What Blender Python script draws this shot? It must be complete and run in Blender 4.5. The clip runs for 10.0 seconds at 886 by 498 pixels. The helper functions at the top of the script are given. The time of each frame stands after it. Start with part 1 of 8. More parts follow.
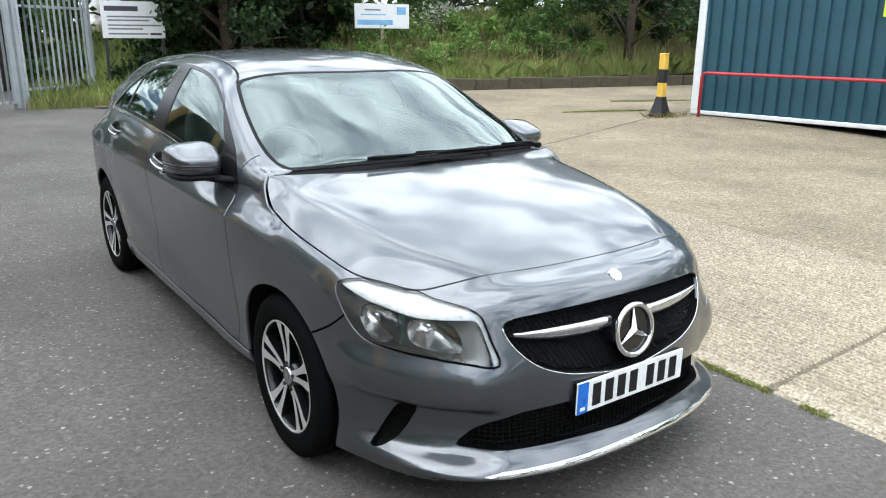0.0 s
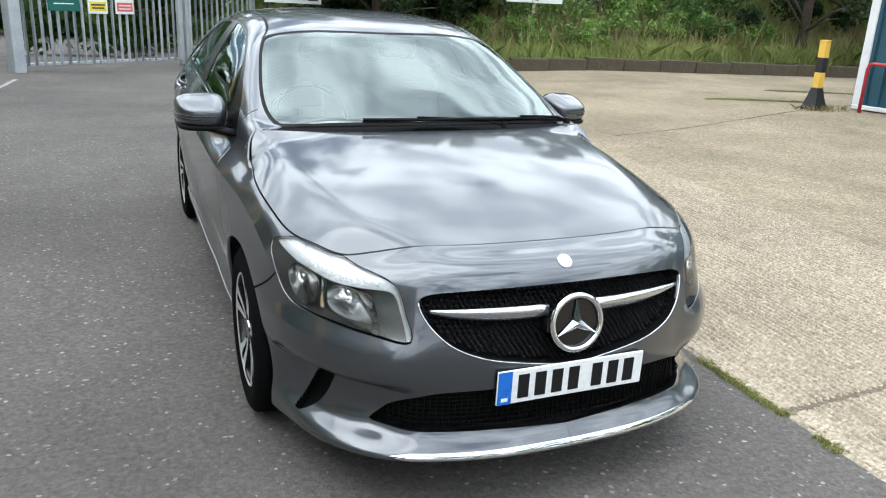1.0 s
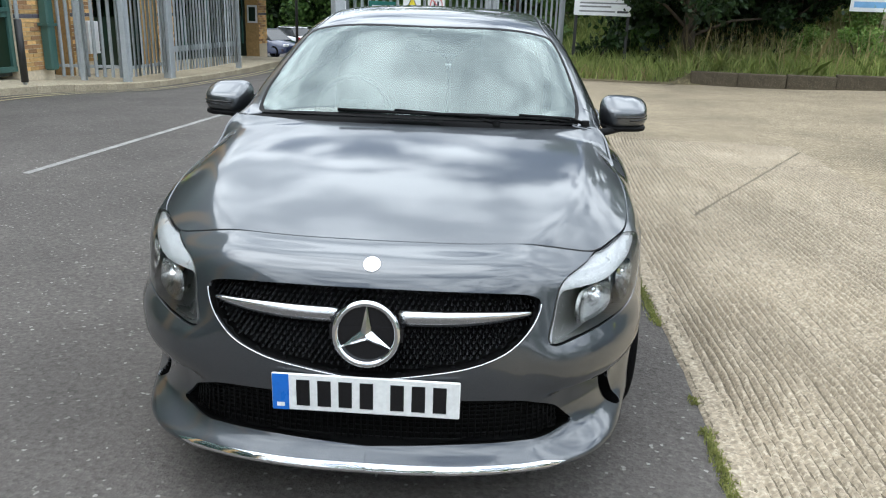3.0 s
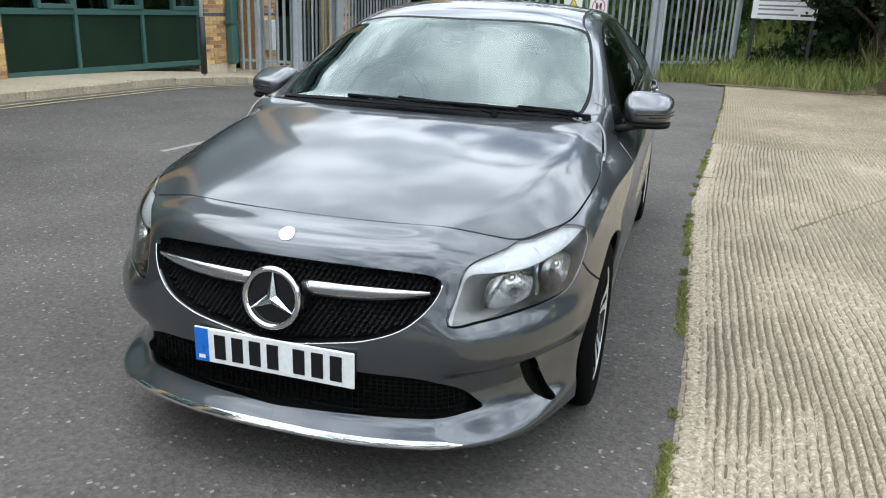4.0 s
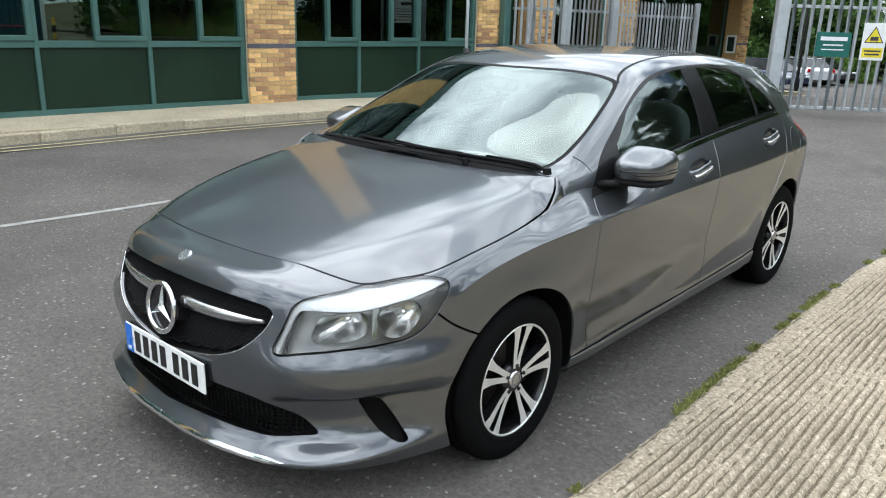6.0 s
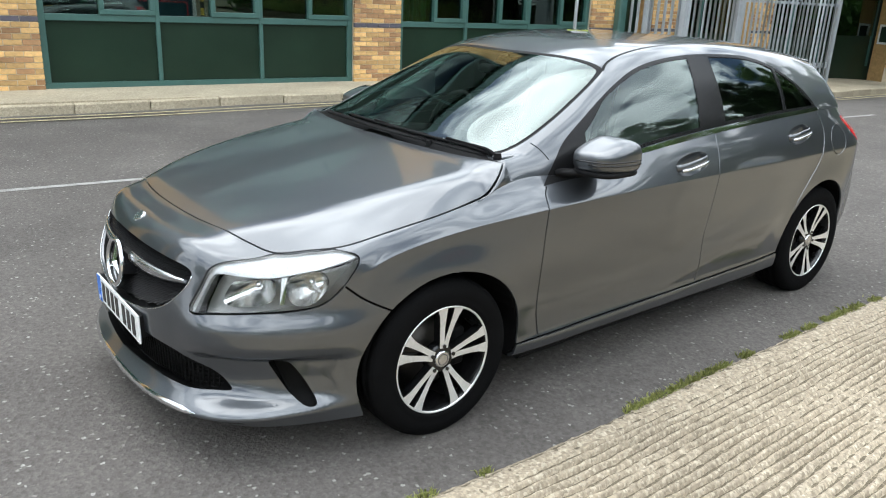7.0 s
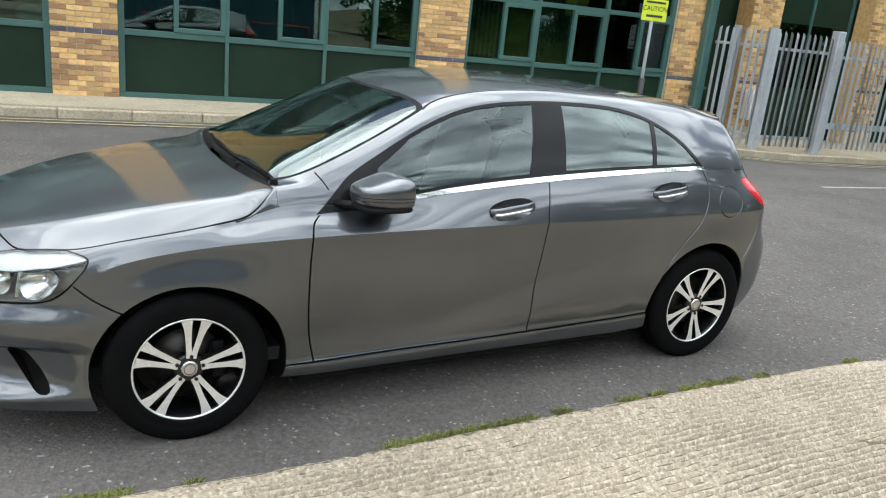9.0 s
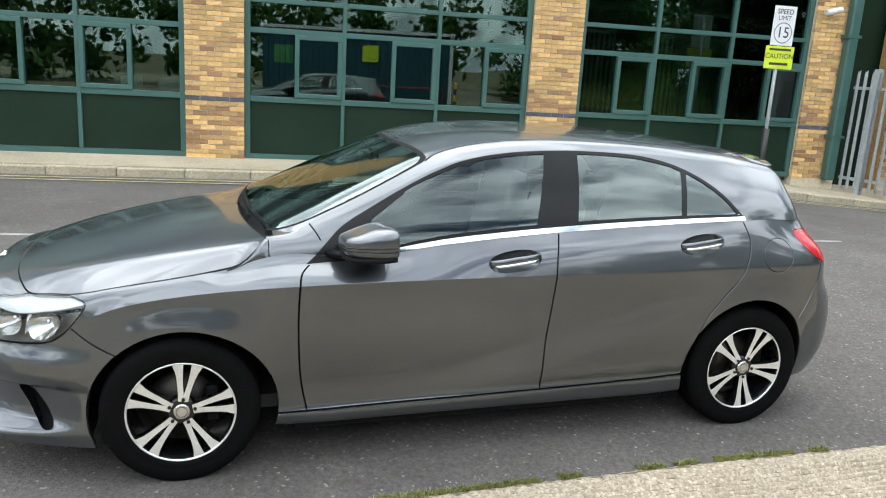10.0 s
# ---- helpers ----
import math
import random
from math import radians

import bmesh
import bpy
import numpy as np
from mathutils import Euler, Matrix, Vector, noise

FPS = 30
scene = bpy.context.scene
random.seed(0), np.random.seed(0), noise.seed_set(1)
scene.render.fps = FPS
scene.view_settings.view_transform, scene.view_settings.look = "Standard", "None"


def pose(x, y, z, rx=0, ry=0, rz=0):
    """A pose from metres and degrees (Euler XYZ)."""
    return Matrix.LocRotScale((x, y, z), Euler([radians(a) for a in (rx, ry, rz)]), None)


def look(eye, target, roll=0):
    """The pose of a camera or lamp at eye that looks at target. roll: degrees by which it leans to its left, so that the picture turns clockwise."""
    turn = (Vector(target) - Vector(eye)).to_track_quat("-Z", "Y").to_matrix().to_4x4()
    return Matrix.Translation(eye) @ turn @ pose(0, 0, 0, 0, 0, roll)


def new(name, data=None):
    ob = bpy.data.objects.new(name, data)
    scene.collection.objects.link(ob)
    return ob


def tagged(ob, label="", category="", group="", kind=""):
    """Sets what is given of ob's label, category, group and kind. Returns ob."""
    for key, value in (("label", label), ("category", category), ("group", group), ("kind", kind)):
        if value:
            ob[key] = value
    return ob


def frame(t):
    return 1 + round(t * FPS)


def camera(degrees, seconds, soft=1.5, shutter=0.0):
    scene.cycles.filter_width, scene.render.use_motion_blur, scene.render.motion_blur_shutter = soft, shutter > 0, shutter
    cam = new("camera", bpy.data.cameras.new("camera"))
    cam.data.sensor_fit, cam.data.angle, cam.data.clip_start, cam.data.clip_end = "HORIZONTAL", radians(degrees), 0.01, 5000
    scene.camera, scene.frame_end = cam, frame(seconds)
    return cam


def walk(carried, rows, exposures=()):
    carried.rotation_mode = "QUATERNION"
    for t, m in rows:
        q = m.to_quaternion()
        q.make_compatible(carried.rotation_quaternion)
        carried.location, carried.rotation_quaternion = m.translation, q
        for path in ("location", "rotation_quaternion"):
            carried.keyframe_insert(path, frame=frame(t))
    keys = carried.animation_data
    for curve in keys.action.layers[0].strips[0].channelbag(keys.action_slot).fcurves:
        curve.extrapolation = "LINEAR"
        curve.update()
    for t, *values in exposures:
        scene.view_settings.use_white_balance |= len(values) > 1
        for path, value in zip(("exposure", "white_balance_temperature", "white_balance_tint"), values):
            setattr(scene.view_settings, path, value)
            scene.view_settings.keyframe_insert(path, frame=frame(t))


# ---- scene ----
cam = camera(60.2, 10.0, soft=1.1)
PATH = [
    (0, (-1.671, -2.631, 1.541), (-0.693, -0.973, 1.001), 0.5),
    (0.5, (-1.334, -2.739, 1.515), (-0.539, -0.993, 0.95), 2.0),
    (1, (-0.992, -2.814, 1.498), (-0.386, -1.007, 0.893), 2.7),
    (1.5, (-0.599, -2.812, 1.495), (-0.178, -0.94, 0.931), 2.8),
    (2, (-0.206, -2.866, 1.472), (-0.08, -0.936, 0.962), 2.8),
    (2.5, (0.165, -2.844, 1.438), (0.108, -0.921, 0.892), 1.5),
    (2.7, (0.312, -2.803, 1.448), (0.182, -0.893, 0.872), 1.6),
    (4, (1.285, -2.615, 1.418), (0.577, -0.846, 0.81), 2.3),
    (4.5, (1.613, -2.478, 1.464), (0.74, -0.78, 0.868), 2.1),
    (5, (1.959, -2.361, 1.515), (0.839, -0.828, 0.887), 5.0),
    (5.5, (2.236, -2.144, 1.548), (1.004, -0.69, 0.942), 5.3),
    (5.7, (2.338, -2.056, 1.565), (1.056, -0.635, 0.983), 3.3),
    (6.8, (2.906, -1.49, 1.578), (1.337, -0.426, 0.943), 2.6),
    (7, (2.993, -1.384, 1.601), (1.414, -0.33, 0.971), 2.6),
    (7.5, (3.241, -1.113, 1.623), (1.596, -0.152, 1.013), 5.1),
    (8, (3.414, -0.776, 1.643), (1.68, -0.011, 1.004), 3.9),
    (8.5, (3.539, -0.459, 1.68), (1.839, 0.412, 1.087), 3.6),
    (9, (3.702, -0.172, 1.703), (1.95, 0.606, 1.133), 5.8),
    (9.5, (3.774, 0.163, 1.721), (1.933, 0.743, 1.197), 3.8),
    (10, (3.855, 0.454, 1.717), (1.952, 0.87, 1.261), 3.4),
]
walk(cam, [(t, look(eye, target, roll)) for t, eye, target, roll in PATH], exposures=[(0.0, 0.36, 6000, 8), (2.5, 0.08, 6000, 8), (5.0, 0.05, 6000, 8), (7.0, 0.36, 6130, 8), (8.5, 0.25, 6150, 8), (10.0, 0.41, 6150, 8)])

# ---- sky, sun ----
SUN_EL, SUN_AZ = radians(74), radians(-105)   # azimuth from +Y towards +X
world = bpy.data.worlds.new("sky")
scene.world = world
world.use_nodes = True
wn, wl = world.node_tree.nodes, world.node_tree.links
wn.clear()
w_out = wn.new("ShaderNodeOutputWorld")
w_bg = wn.new("ShaderNodeBackground")
w_sky = wn.new("ShaderNodeTexSky")
w_sky.sky_type = "NISHITA"
w_sky.sun_disc = False
w_sky.sun_elevation, w_sky.sun_rotation = SUN_EL, SUN_AZ
w_sky.air_density, w_sky.dust_density = 1.0, 1.5
w_tc = wn.new("ShaderNodeTexCoord")
w_sep = wn.new("ShaderNodeSeparateXYZ")
w_div = wn.new("ShaderNodeVectorMath"); w_div.operation = "DIVIDE"
w_max = wn.new("ShaderNodeMath"); w_max.operation = "MAXIMUM"; w_max.inputs[1].default_value = 0.12
w_noise = wn.new("ShaderNodeTexNoise")
w_noise.inputs["Scale"].default_value = 1.1
w_noise.inputs["Detail"].default_value = 9.0
w_noise.inputs["Roughness"].default_value = 0.6
w_noise.inputs["Distortion"].default_value = 0.35
w_ramp = wn.new("ShaderNodeValToRGB")
w_ramp.color_ramp.elements[0].position, w_ramp.color_ramp.elements[1].position = 0.385, 0.455
w_noise2 = wn.new("ShaderNodeTexNoise")
w_noise2.inputs["Scale"].default_value = 3.3
w_noise2.inputs["Detail"].default_value = 7.0
w_ramp2 = wn.new("ShaderNodeValToRGB")
w_ramp2.color_ramp.elements[0].position, w_ramp2.color_ramp.elements[1].position = 0.4, 0.6
w_ramp2.color_ramp.elements[0].color = (14.5, 15.3, 16.2, 1)
w_ramp2.color_ramp.elements[1].color = (34.0, 34.8, 35.0, 1)
w_mix = wn.new("ShaderNodeMix"); w_mix.data_type = "RGBA"
wl.new(w_tc.outputs["Generated"], w_sep.inputs[0])
wl.new(w_sep.outputs["Z"], w_max.inputs[0])
wl.new(w_tc.outputs["Generated"], w_div.inputs[0])
wl.new(w_max.outputs[0], w_div.inputs[1])
w_off = wn.new("ShaderNodeVectorMath"); w_off.operation = "ADD"
w_off.inputs[1].default_value = (5.2, 1.3, 0.4)
wl.new(w_div.outputs[0], w_off.inputs[0])
wl.new(w_off.outputs[0], w_noise.inputs["Vector"])
wl.new(w_off.outputs[0], w_noise2.inputs["Vector"])
wl.new(w_noise.outputs["Fac"], w_ramp.inputs[0])
wl.new(w_noise2.outputs["Fac"], w_ramp2.inputs[0])
wl.new(w_ramp.outputs["Color"], w_mix.inputs["Factor"])
wl.new(w_sky.outputs[0], w_mix.inputs["A"])
# clouds dim towards the horizon, as under any thick cloud
w_fall = wn.new("ShaderNodeMapRange")
w_fall.inputs["From Min"].default_value, w_fall.inputs["From Max"].default_value = 0.05, 0.6
w_fall.inputs["To Min"].default_value, w_fall.inputs["To Max"].default_value = 0.5, 1.0
wl.new(w_sep.outputs["Z"], w_fall.inputs["Value"])
w_dim = wn.new("ShaderNodeVectorMath"); w_dim.operation = "SCALE"
wl.new(w_ramp2.outputs["Color"], w_dim.inputs[0])
wl.new(w_fall.outputs[0], w_dim.inputs["Scale"])
wl.new(w_dim.outputs[0], w_mix.inputs["B"])
wl.new(w_mix.outputs["Result"], w_bg.inputs["Color"])
wl.new(w_bg.outputs[0], w_out.inputs[0])
w_bg.inputs["Strength"].default_value = 0.1

sun = new("sun", bpy.data.lights.new("sun", "SUN"))
sun.data.energy, sun.data.angle, sun.data.color = 1.4, radians(60), (1.0, 0.955, 0.89)
sun.matrix_world = look((0, 0, 30), (-30 * math.cos(SUN_EL) * math.sin(SUN_AZ), -30 * math.cos(SUN_EL) * math.cos(SUN_AZ), 30 - 30 * math.sin(SUN_EL)))

# ---- materials ----
MATS = {}


def nd(nt, kind, **kw):
    n = nt.nodes.new(kind)
    for k, v in kw.items():
        n.inputs[k.replace("_", " ")].default_value = v
    return n


def mat(name, color, rough=0.5, metal=0.0, var=0.12, scale=6.0, fine=70.0, fvar=0.08, bump=0.0, bscale=120.0, coat=0.0, spec=0.5, rvar=0.08, pervar=0.0, alpha=None, trans=0.0):
    """A surface with two scales of colour variation, rough patches and fine relief."""
    m = bpy.data.materials.new(name)
    m.use_nodes = True
    nt = m.node_tree
    b = nt.nodes["Principled BSDF"]
    L = nt.links.new
    tc = nt.nodes.new("ShaderNodeTexCoord")
    n1 = nd(nt, "ShaderNodeTexNoise", Scale=scale, Detail=5.0)
    n2 = nd(nt, "ShaderNodeTexNoise", Scale=fine, Detail=3.0)
    L(tc.outputs["Object"], n1.inputs["Vector"])
    L(tc.outputs["Object"], n2.inputs["Vector"])
    m1 = nt.nodes.new("ShaderNodeMapRange")
    m1.inputs["From Min"].default_value, m1.inputs["From Max"].default_value = 0.25, 0.75
    m1.inputs["To Min"].default_value, m1.inputs["To Max"].default_value = 1 - var, 1 + var
    m2 = nt.nodes.new("ShaderNodeMapRange")
    m2.inputs["From Min"].default_value, m2.inputs["From Max"].default_value = 0.25, 0.75
    m2.inputs["To Min"].default_value, m2.inputs["To Max"].default_value = 1 - fvar, 1 + fvar
    L(n1.outputs["Fac"], m1.inputs["Value"])
    L(n2.outputs["Fac"], m2.inputs["Value"])
    mu = nt.nodes.new("ShaderNodeMath"); mu.operation = "MULTIPLY"
    L(m1.outputs[0], mu.inputs[0]); L(m2.outputs[0], mu.inputs[1])
    last = mu
    if pervar:
        oi = nt.nodes.new("ShaderNodeObjectInfo")
        m3 = nt.nodes.new("ShaderNodeMapRange")
        m3.inputs["To Min"].default_value, m3.inputs["To Max"].default_value = 1 - pervar, 1 + pervar
        L(oi.outputs["Random"], m3.inputs["Value"])
        mu2 = nt.nodes.new("ShaderNodeMath"); mu2.operation = "MULTIPLY"
        L(mu.outputs[0], mu2.inputs[0]); L(m3.outputs[0], mu2.inputs[1])
        last = mu2
    vm = nt.nodes.new("ShaderNodeVectorMath"); vm.operation = "SCALE"
    vm.inputs[0].default_value = color[:3]
    L(last.outputs[0], vm.inputs["Scale"])
    L(vm.outputs[0], b.inputs["Base Color"])
    mr = nt.nodes.new("ShaderNodeMapRange")
    mr.inputs["To Min"].default_value, mr.inputs["To Max"].default_value = max(0.0, rough - rvar), min(1.0, rough + rvar)
    L(n1.outputs["Fac"], mr.inputs["Value"])
    L(mr.outputs[0], b.inputs["Roughness"])
    b.inputs["Metallic"].default_value = metal
    b.inputs["Coat Weight"].default_value = coat
    b.inputs["Coat Roughness"].default_value = 0.02
    b.inputs["Specular IOR Level"].default_value = spec
    b.inputs["Transmission Weight"].default_value = trans
    if bump:
        bn = nd(nt, "ShaderNodeTexNoise", Scale=bscale, Detail=4.0)
        L(tc.outputs["Object"], bn.inputs["Vector"])
        bp = nt.nodes.new("ShaderNodeBump")
        bp.inputs["Strength"].default_value = min(1.0, bump)
        bp.inputs["Distance"].default_value = 0.01
        L(bn.outputs["Fac"], bp.inputs["Height"])
        L(bp.outputs[0], b.inputs["Normal"])
    MATS[name] = m
    return m


def thin_glass(name, tint, ior=1.5, rough=0.0, sheen=(1, 1, 1)):
    """A thin pane: see-through with a tint, reflecting by Fresnel."""
    m = bpy.data.materials.new(name)
    m.use_nodes = True
    nt = m.node_tree
    nt.nodes.clear()
    out = nt.nodes.new("ShaderNodeOutputMaterial")
    tr = nt.nodes.new("ShaderNodeBsdfTransparent")
    tr.inputs[0].default_value = (*tint, 1)
    gl = nt.nodes.new("ShaderNodeBsdfGlossy")
    gl.inputs["Color"].default_value = (*sheen, 1)
    gl.inputs["Roughness"].default_value = rough
    fr = nd(nt, "ShaderNodeFresnel", IOR=ior)
    mx = nt.nodes.new("ShaderNodeMixShader")
    nt.links.new(fr.outputs[0], mx.inputs[0])
    nt.links.new(tr.outputs[0], mx.inputs[1])
    nt.links.new(gl.outputs[0], mx.inputs[2])
    nt.links.new(mx.outputs[0], out.inputs[0])
    MATS[name] = m
    return m


def stones(name, dark, light, scale, share, rough, bump, stain=(0.75, 1.2), bscale=400.0, mottle=(0.8, 1.2), mscale=38.0):
    """Asphalt or worn concrete: a matrix with light and dark aggregate, broad stains and relief."""
    m = bpy.data.materials.new(name)
    m.use_nodes = True
    nt = m.node_tree
    b = nt.nodes["Principled BSDF"]
    L = nt.links.new
    tc = nt.nodes.new("ShaderNodeTexCoord")
    vo = nd(nt, "ShaderNodeTexVoronoi", Scale=scale)
    L(tc.outputs["Object"], vo.inputs["Vector"])
    sp = nt.nodes.new("ShaderNodeSeparateColor")
    L(vo.outputs["Color"], sp.inputs[0])
    ra = nt.nodes.new("ShaderNodeValToRGB")
    e = ra.color_ramp.elements
    e[0].position, e[1].position = 0.0, 1.0
    e[0].color, e[1].color = (*dark, 1), (*light, 1)
    k = ra.color_ramp.elements.new(1 - share)
    k.color = (*[d * 1.35 + 0.02 * l for d, l in zip(dark, light)], 1)
    L(sp.outputs[0], ra.inputs[0])
    n1 = nd(nt, "ShaderNodeTexNoise", Scale=0.55, Detail=7.0, Roughness=0.65)
    L(tc.outputs["Object"], n1.inputs["Vector"])
    mr = nt.nodes.new("ShaderNodeMapRange")
    mr.inputs["From Min"].default_value, mr.inputs["From Max"].default_value = 0.3, 0.7
    mr.inputs["To Min"].default_value, mr.inputs["To Max"].default_value = stain
    L(n1.outputs["Fac"], mr.inputs["Value"])
    n2 = nd(nt, "ShaderNodeTexNoise", Scale=mscale, Detail=5.0)
    L(tc.outputs["Object"], n2.inputs["Vector"])
    mr2 = nt.nodes.new("ShaderNodeMapRange")
    mr2.inputs["From Min"].default_value, mr2.inputs["From Max"].default_value = 0.3, 0.7
    mr2.inputs["To Min"].default_value, mr2.inputs["To Max"].default_value = mottle
    L(n2.outputs["Fac"], mr2.inputs["Value"])
    mu = nt.nodes.new("ShaderNodeMath"); mu.operation = "MULTIPLY"
    L(mr.outputs[0], mu.inputs[0]); L(mr2.outputs[0], mu.inputs[1])
    vm = nt.nodes.new("ShaderNodeVectorMath"); vm.operation = "SCALE"
    L(ra.outputs["Color"], vm.inputs[0]); L(mu.outputs[0], vm.inputs["Scale"])
    L(vm.outputs[0], b.inputs["Base Color"])
    b.inputs["Roughness"].default_value = rough
    b.inputs["Specular IOR Level"].default_value = 0.3
    bn = nd(nt, "ShaderNodeTexNoise", Scale=bscale, Detail=3.0)
    L(tc.outputs["Object"], bn.inputs["Vector"])
    ad = nt.nodes.new("ShaderNodeMath"); ad.operation = "ADD"
    L(vo.outputs["Distance"], ad.inputs[0]); L(bn.outputs["Fac"], ad.inputs[1])
    bp = nt.nodes.new("ShaderNodeBump")
    bp.inputs["Strength"].default_value = bump
    bp.inputs["Distance"].default_value = 0.006
    L(ad.outputs[0], bp.inputs["Height"])
    L(bp.outputs[0], b.inputs["Normal"])
    MATS[name] = m
    return m


def leafy(name, c1, c2, rough=0.55):
    """Leaves or blades, each of its own green."""
    m = bpy.data.materials.new(name)
    m.use_nodes = True
    nt = m.node_tree
    b = nt.nodes["Principled BSDF"]
    L = nt.links.new
    g = nt.nodes.new("ShaderNodeNewGeometry")
    ra = nt.nodes.new("ShaderNodeValToRGB")
    ra.color_ramp.elements[0].color, ra.color_ramp.elements[1].color = (*c1, 1), (*c2, 1)
    L(g.outputs["Random Per Island"], ra.inputs[0])
    tc = nt.nodes.new("ShaderNodeTexCoord")
    n1 = nd(nt, "ShaderNodeTexNoise", Scale=0.9, Detail=3.0)
    L(tc.outputs["Object"], n1.inputs["Vector"])
    mr = nt.nodes.new("ShaderNodeMapRange")
    mr.inputs["From Min"].default_value, mr.inputs["From Max"].default_value = 0.3, 0.7
    mr.inputs["To Min"].default_value, mr.inputs["To Max"].default_value = 0.65, 1.35
    L(n1.outputs["Fac"], mr.inputs["Value"])
    vm = nt.nodes.new("ShaderNodeVectorMath"); vm.operation = "SCALE"
    L(ra.outputs["Color"], vm.inputs[0]); L(mr.outputs[0], vm.inputs["Scale"])
    L(vm.outputs[0], b.inputs["Base Color"])
    b.inputs["Roughness"].default_value = rough
    b.inputs["Specular IOR Level"].default_value = 0.35
    tl = nt.nodes.new("ShaderNodeBsdfTranslucent")
    L(vm.outputs[0], tl.inputs["Color"])
    mx = nt.nodes.new("ShaderNodeMixShader")
    mx.inputs[0].default_value = 0.3
    L(b.outputs[0], mx.inputs[1]); L(tl.outputs[0], mx.inputs[2])
    L(mx.outputs[0], nt.nodes["Material Output"].inputs[0])
    MATS[name] = m
    return m


asphalt = stones("asphalt", (0.088, 0.08, 0.0735), (0.31, 0.3, 0.28), 85.0, 0.02, 0.9, 0.7, stain=(0.72, 1.25))
concrete_slab = stones("ribbed concrete", (0.245, 0.205, 0.15), (0.44, 0.385, 0.295), 90.0, 0.35, 0.9, 0.22, stain=(0.75, 1.15), mottle=(0.75, 1.25), mscale=60.0)
# far slab has no ridges; a darker colour stands in for their shade
far_concrete = stones("darkened flat concrete", (0.2, 0.164, 0.11), (0.36, 0.305, 0.22), 70.0, 0.3, 0.9, 0.6, stain=(0.7, 1.2), mottle=(0.75, 1.25), mscale=30.0)


def tamped(m, turn, period):
    """Worn tamping marks: broken grooves running with the slab's edge, dirt and shade as colour."""
    nt = m.node_tree
    b = nt.nodes["Principled BSDF"]
    L = nt.links.new
    col = b.inputs["Base Color"].links[0].from_socket
    tc = nt.nodes.new("ShaderNodeTexCoord")
    mp = nt.nodes.new("ShaderNodeMapping")
    mp.inputs["Rotation"].default_value = (0, 0, turn)
    L(tc.outputs["Object"], mp.inputs["Vector"])
    wv = nd(nt, "ShaderNodeTexWave", Scale=0.314 / period, Distortion=4.5, Detail=3.0)
    wv.inputs["Detail Scale"].default_value = 1.6
    L(mp.outputs[0], wv.inputs["Vector"])
    st_n = nd(nt, "ShaderNodeTexNoise", Scale=7.0, Detail=5.0, Roughness=0.7)
    L(tc.outputs["Object"], st_n.inputs["Vector"])
    broad = nd(nt, "ShaderNodeTexNoise", Scale=0.8, Detail=3.0)
    L(tc.outputs["Object"], broad.inputs["Vector"])
    ad = nt.nodes.new("ShaderNodeMath"); ad.operation = "ADD"
    L(st_n.outputs["Fac"], ad.inputs[0]); L(broad.outputs["Fac"], ad.inputs[1])
    mask = nt.nodes.new("ShaderNodeMapRange")
    mask.inputs["From Min"].default_value, mask.inputs["From Max"].default_value = 0.85, 1.15
    L(ad.outputs[0], mask.inputs["Value"])
    gr = nt.nodes.new("ShaderNodeMapRange")
    gr.inputs["From Min"].default_value, gr.inputs["From Max"].default_value = 0.05, 0.5
    gr.inputs["To Min"].default_value, gr.inputs["To Max"].default_value = 0.48, 1.04
    L(wv.outputs["Fac"], gr.inputs["Value"])
    mx = nt.nodes.new("ShaderNodeMix")
    mx.inputs["A"].default_value = 1.0
    L(mask.outputs[0], mx.inputs["Factor"]); L(gr.outputs[0], mx.inputs["B"])
    vm = nt.nodes.new("ShaderNodeVectorMath"); vm.operation = "SCALE"
    L(col, vm.inputs[0]); L(mx.outputs["Result"], vm.inputs["Scale"])
    L(vm.outputs[0], b.inputs["Base Color"])


tamped(far_concrete, -0.045, 0.038)
concrete = stones("pale concrete", (0.32, 0.277, 0.2), (0.46, 0.4, 0.3), 90.0, 0.2, 0.9, 0.25)
mossy_block = stones("damp mossy concrete", (0.07, 0.057, 0.038), (0.17, 0.148, 0.108), 90.0, 0.2, 0.95, 0.5, stain=(0.4, 1.6))
old_concrete = stones("dark weathered concrete", (0.11, 0.095, 0.075), (0.3, 0.27, 0.21), 60.0, 0.2, 0.95, 0.5, stain=(0.5, 1.4))
earth = stones("weedy earth", (0.09, 0.075, 0.04), (0.2, 0.17, 0.09), 30.0, 0.2, 0.95, 0.6)
# dirt in the grooves, with the grooves' shade put into its colour
groove_mat = stones("groove dirt and shade", (0.1, 0.083, 0.058), (0.21, 0.178, 0.128), 120.0, 0.3, 0.95, 0.4)
joint_dirt = mat("dark joint dirt", (0.1, 0.085, 0.06), 0.95, var=0.3, scale=9, bump=0.5)
road_white = mat("worn white road paint", (0.27, 0.265, 0.25), 0.8, var=0.35, scale=9, fine=160, fvar=0.35, bump=0.3, bscale=300)
road_yellow = mat("faded yellow road paint", (0.42, 0.36, 0.2), 0.85, var=0.35, scale=7, fine=160, fvar=0.3, bump=0.3, bscale=300)
galv = mat("galvanised steel", (0.43, 0.46, 0.48), 0.55, 0.35, var=0.15, scale=4, fine=40, fvar=0.1)
teal = mat("teal painted aluminium", (0.05, 0.118, 0.104), 0.4, 0.0, var=0.12, scale=3)
spandrel = mat("dark green spandrel panel", (0.012, 0.028, 0.017), 0.32, var=0.2, scale=1.2, spec=0.25)
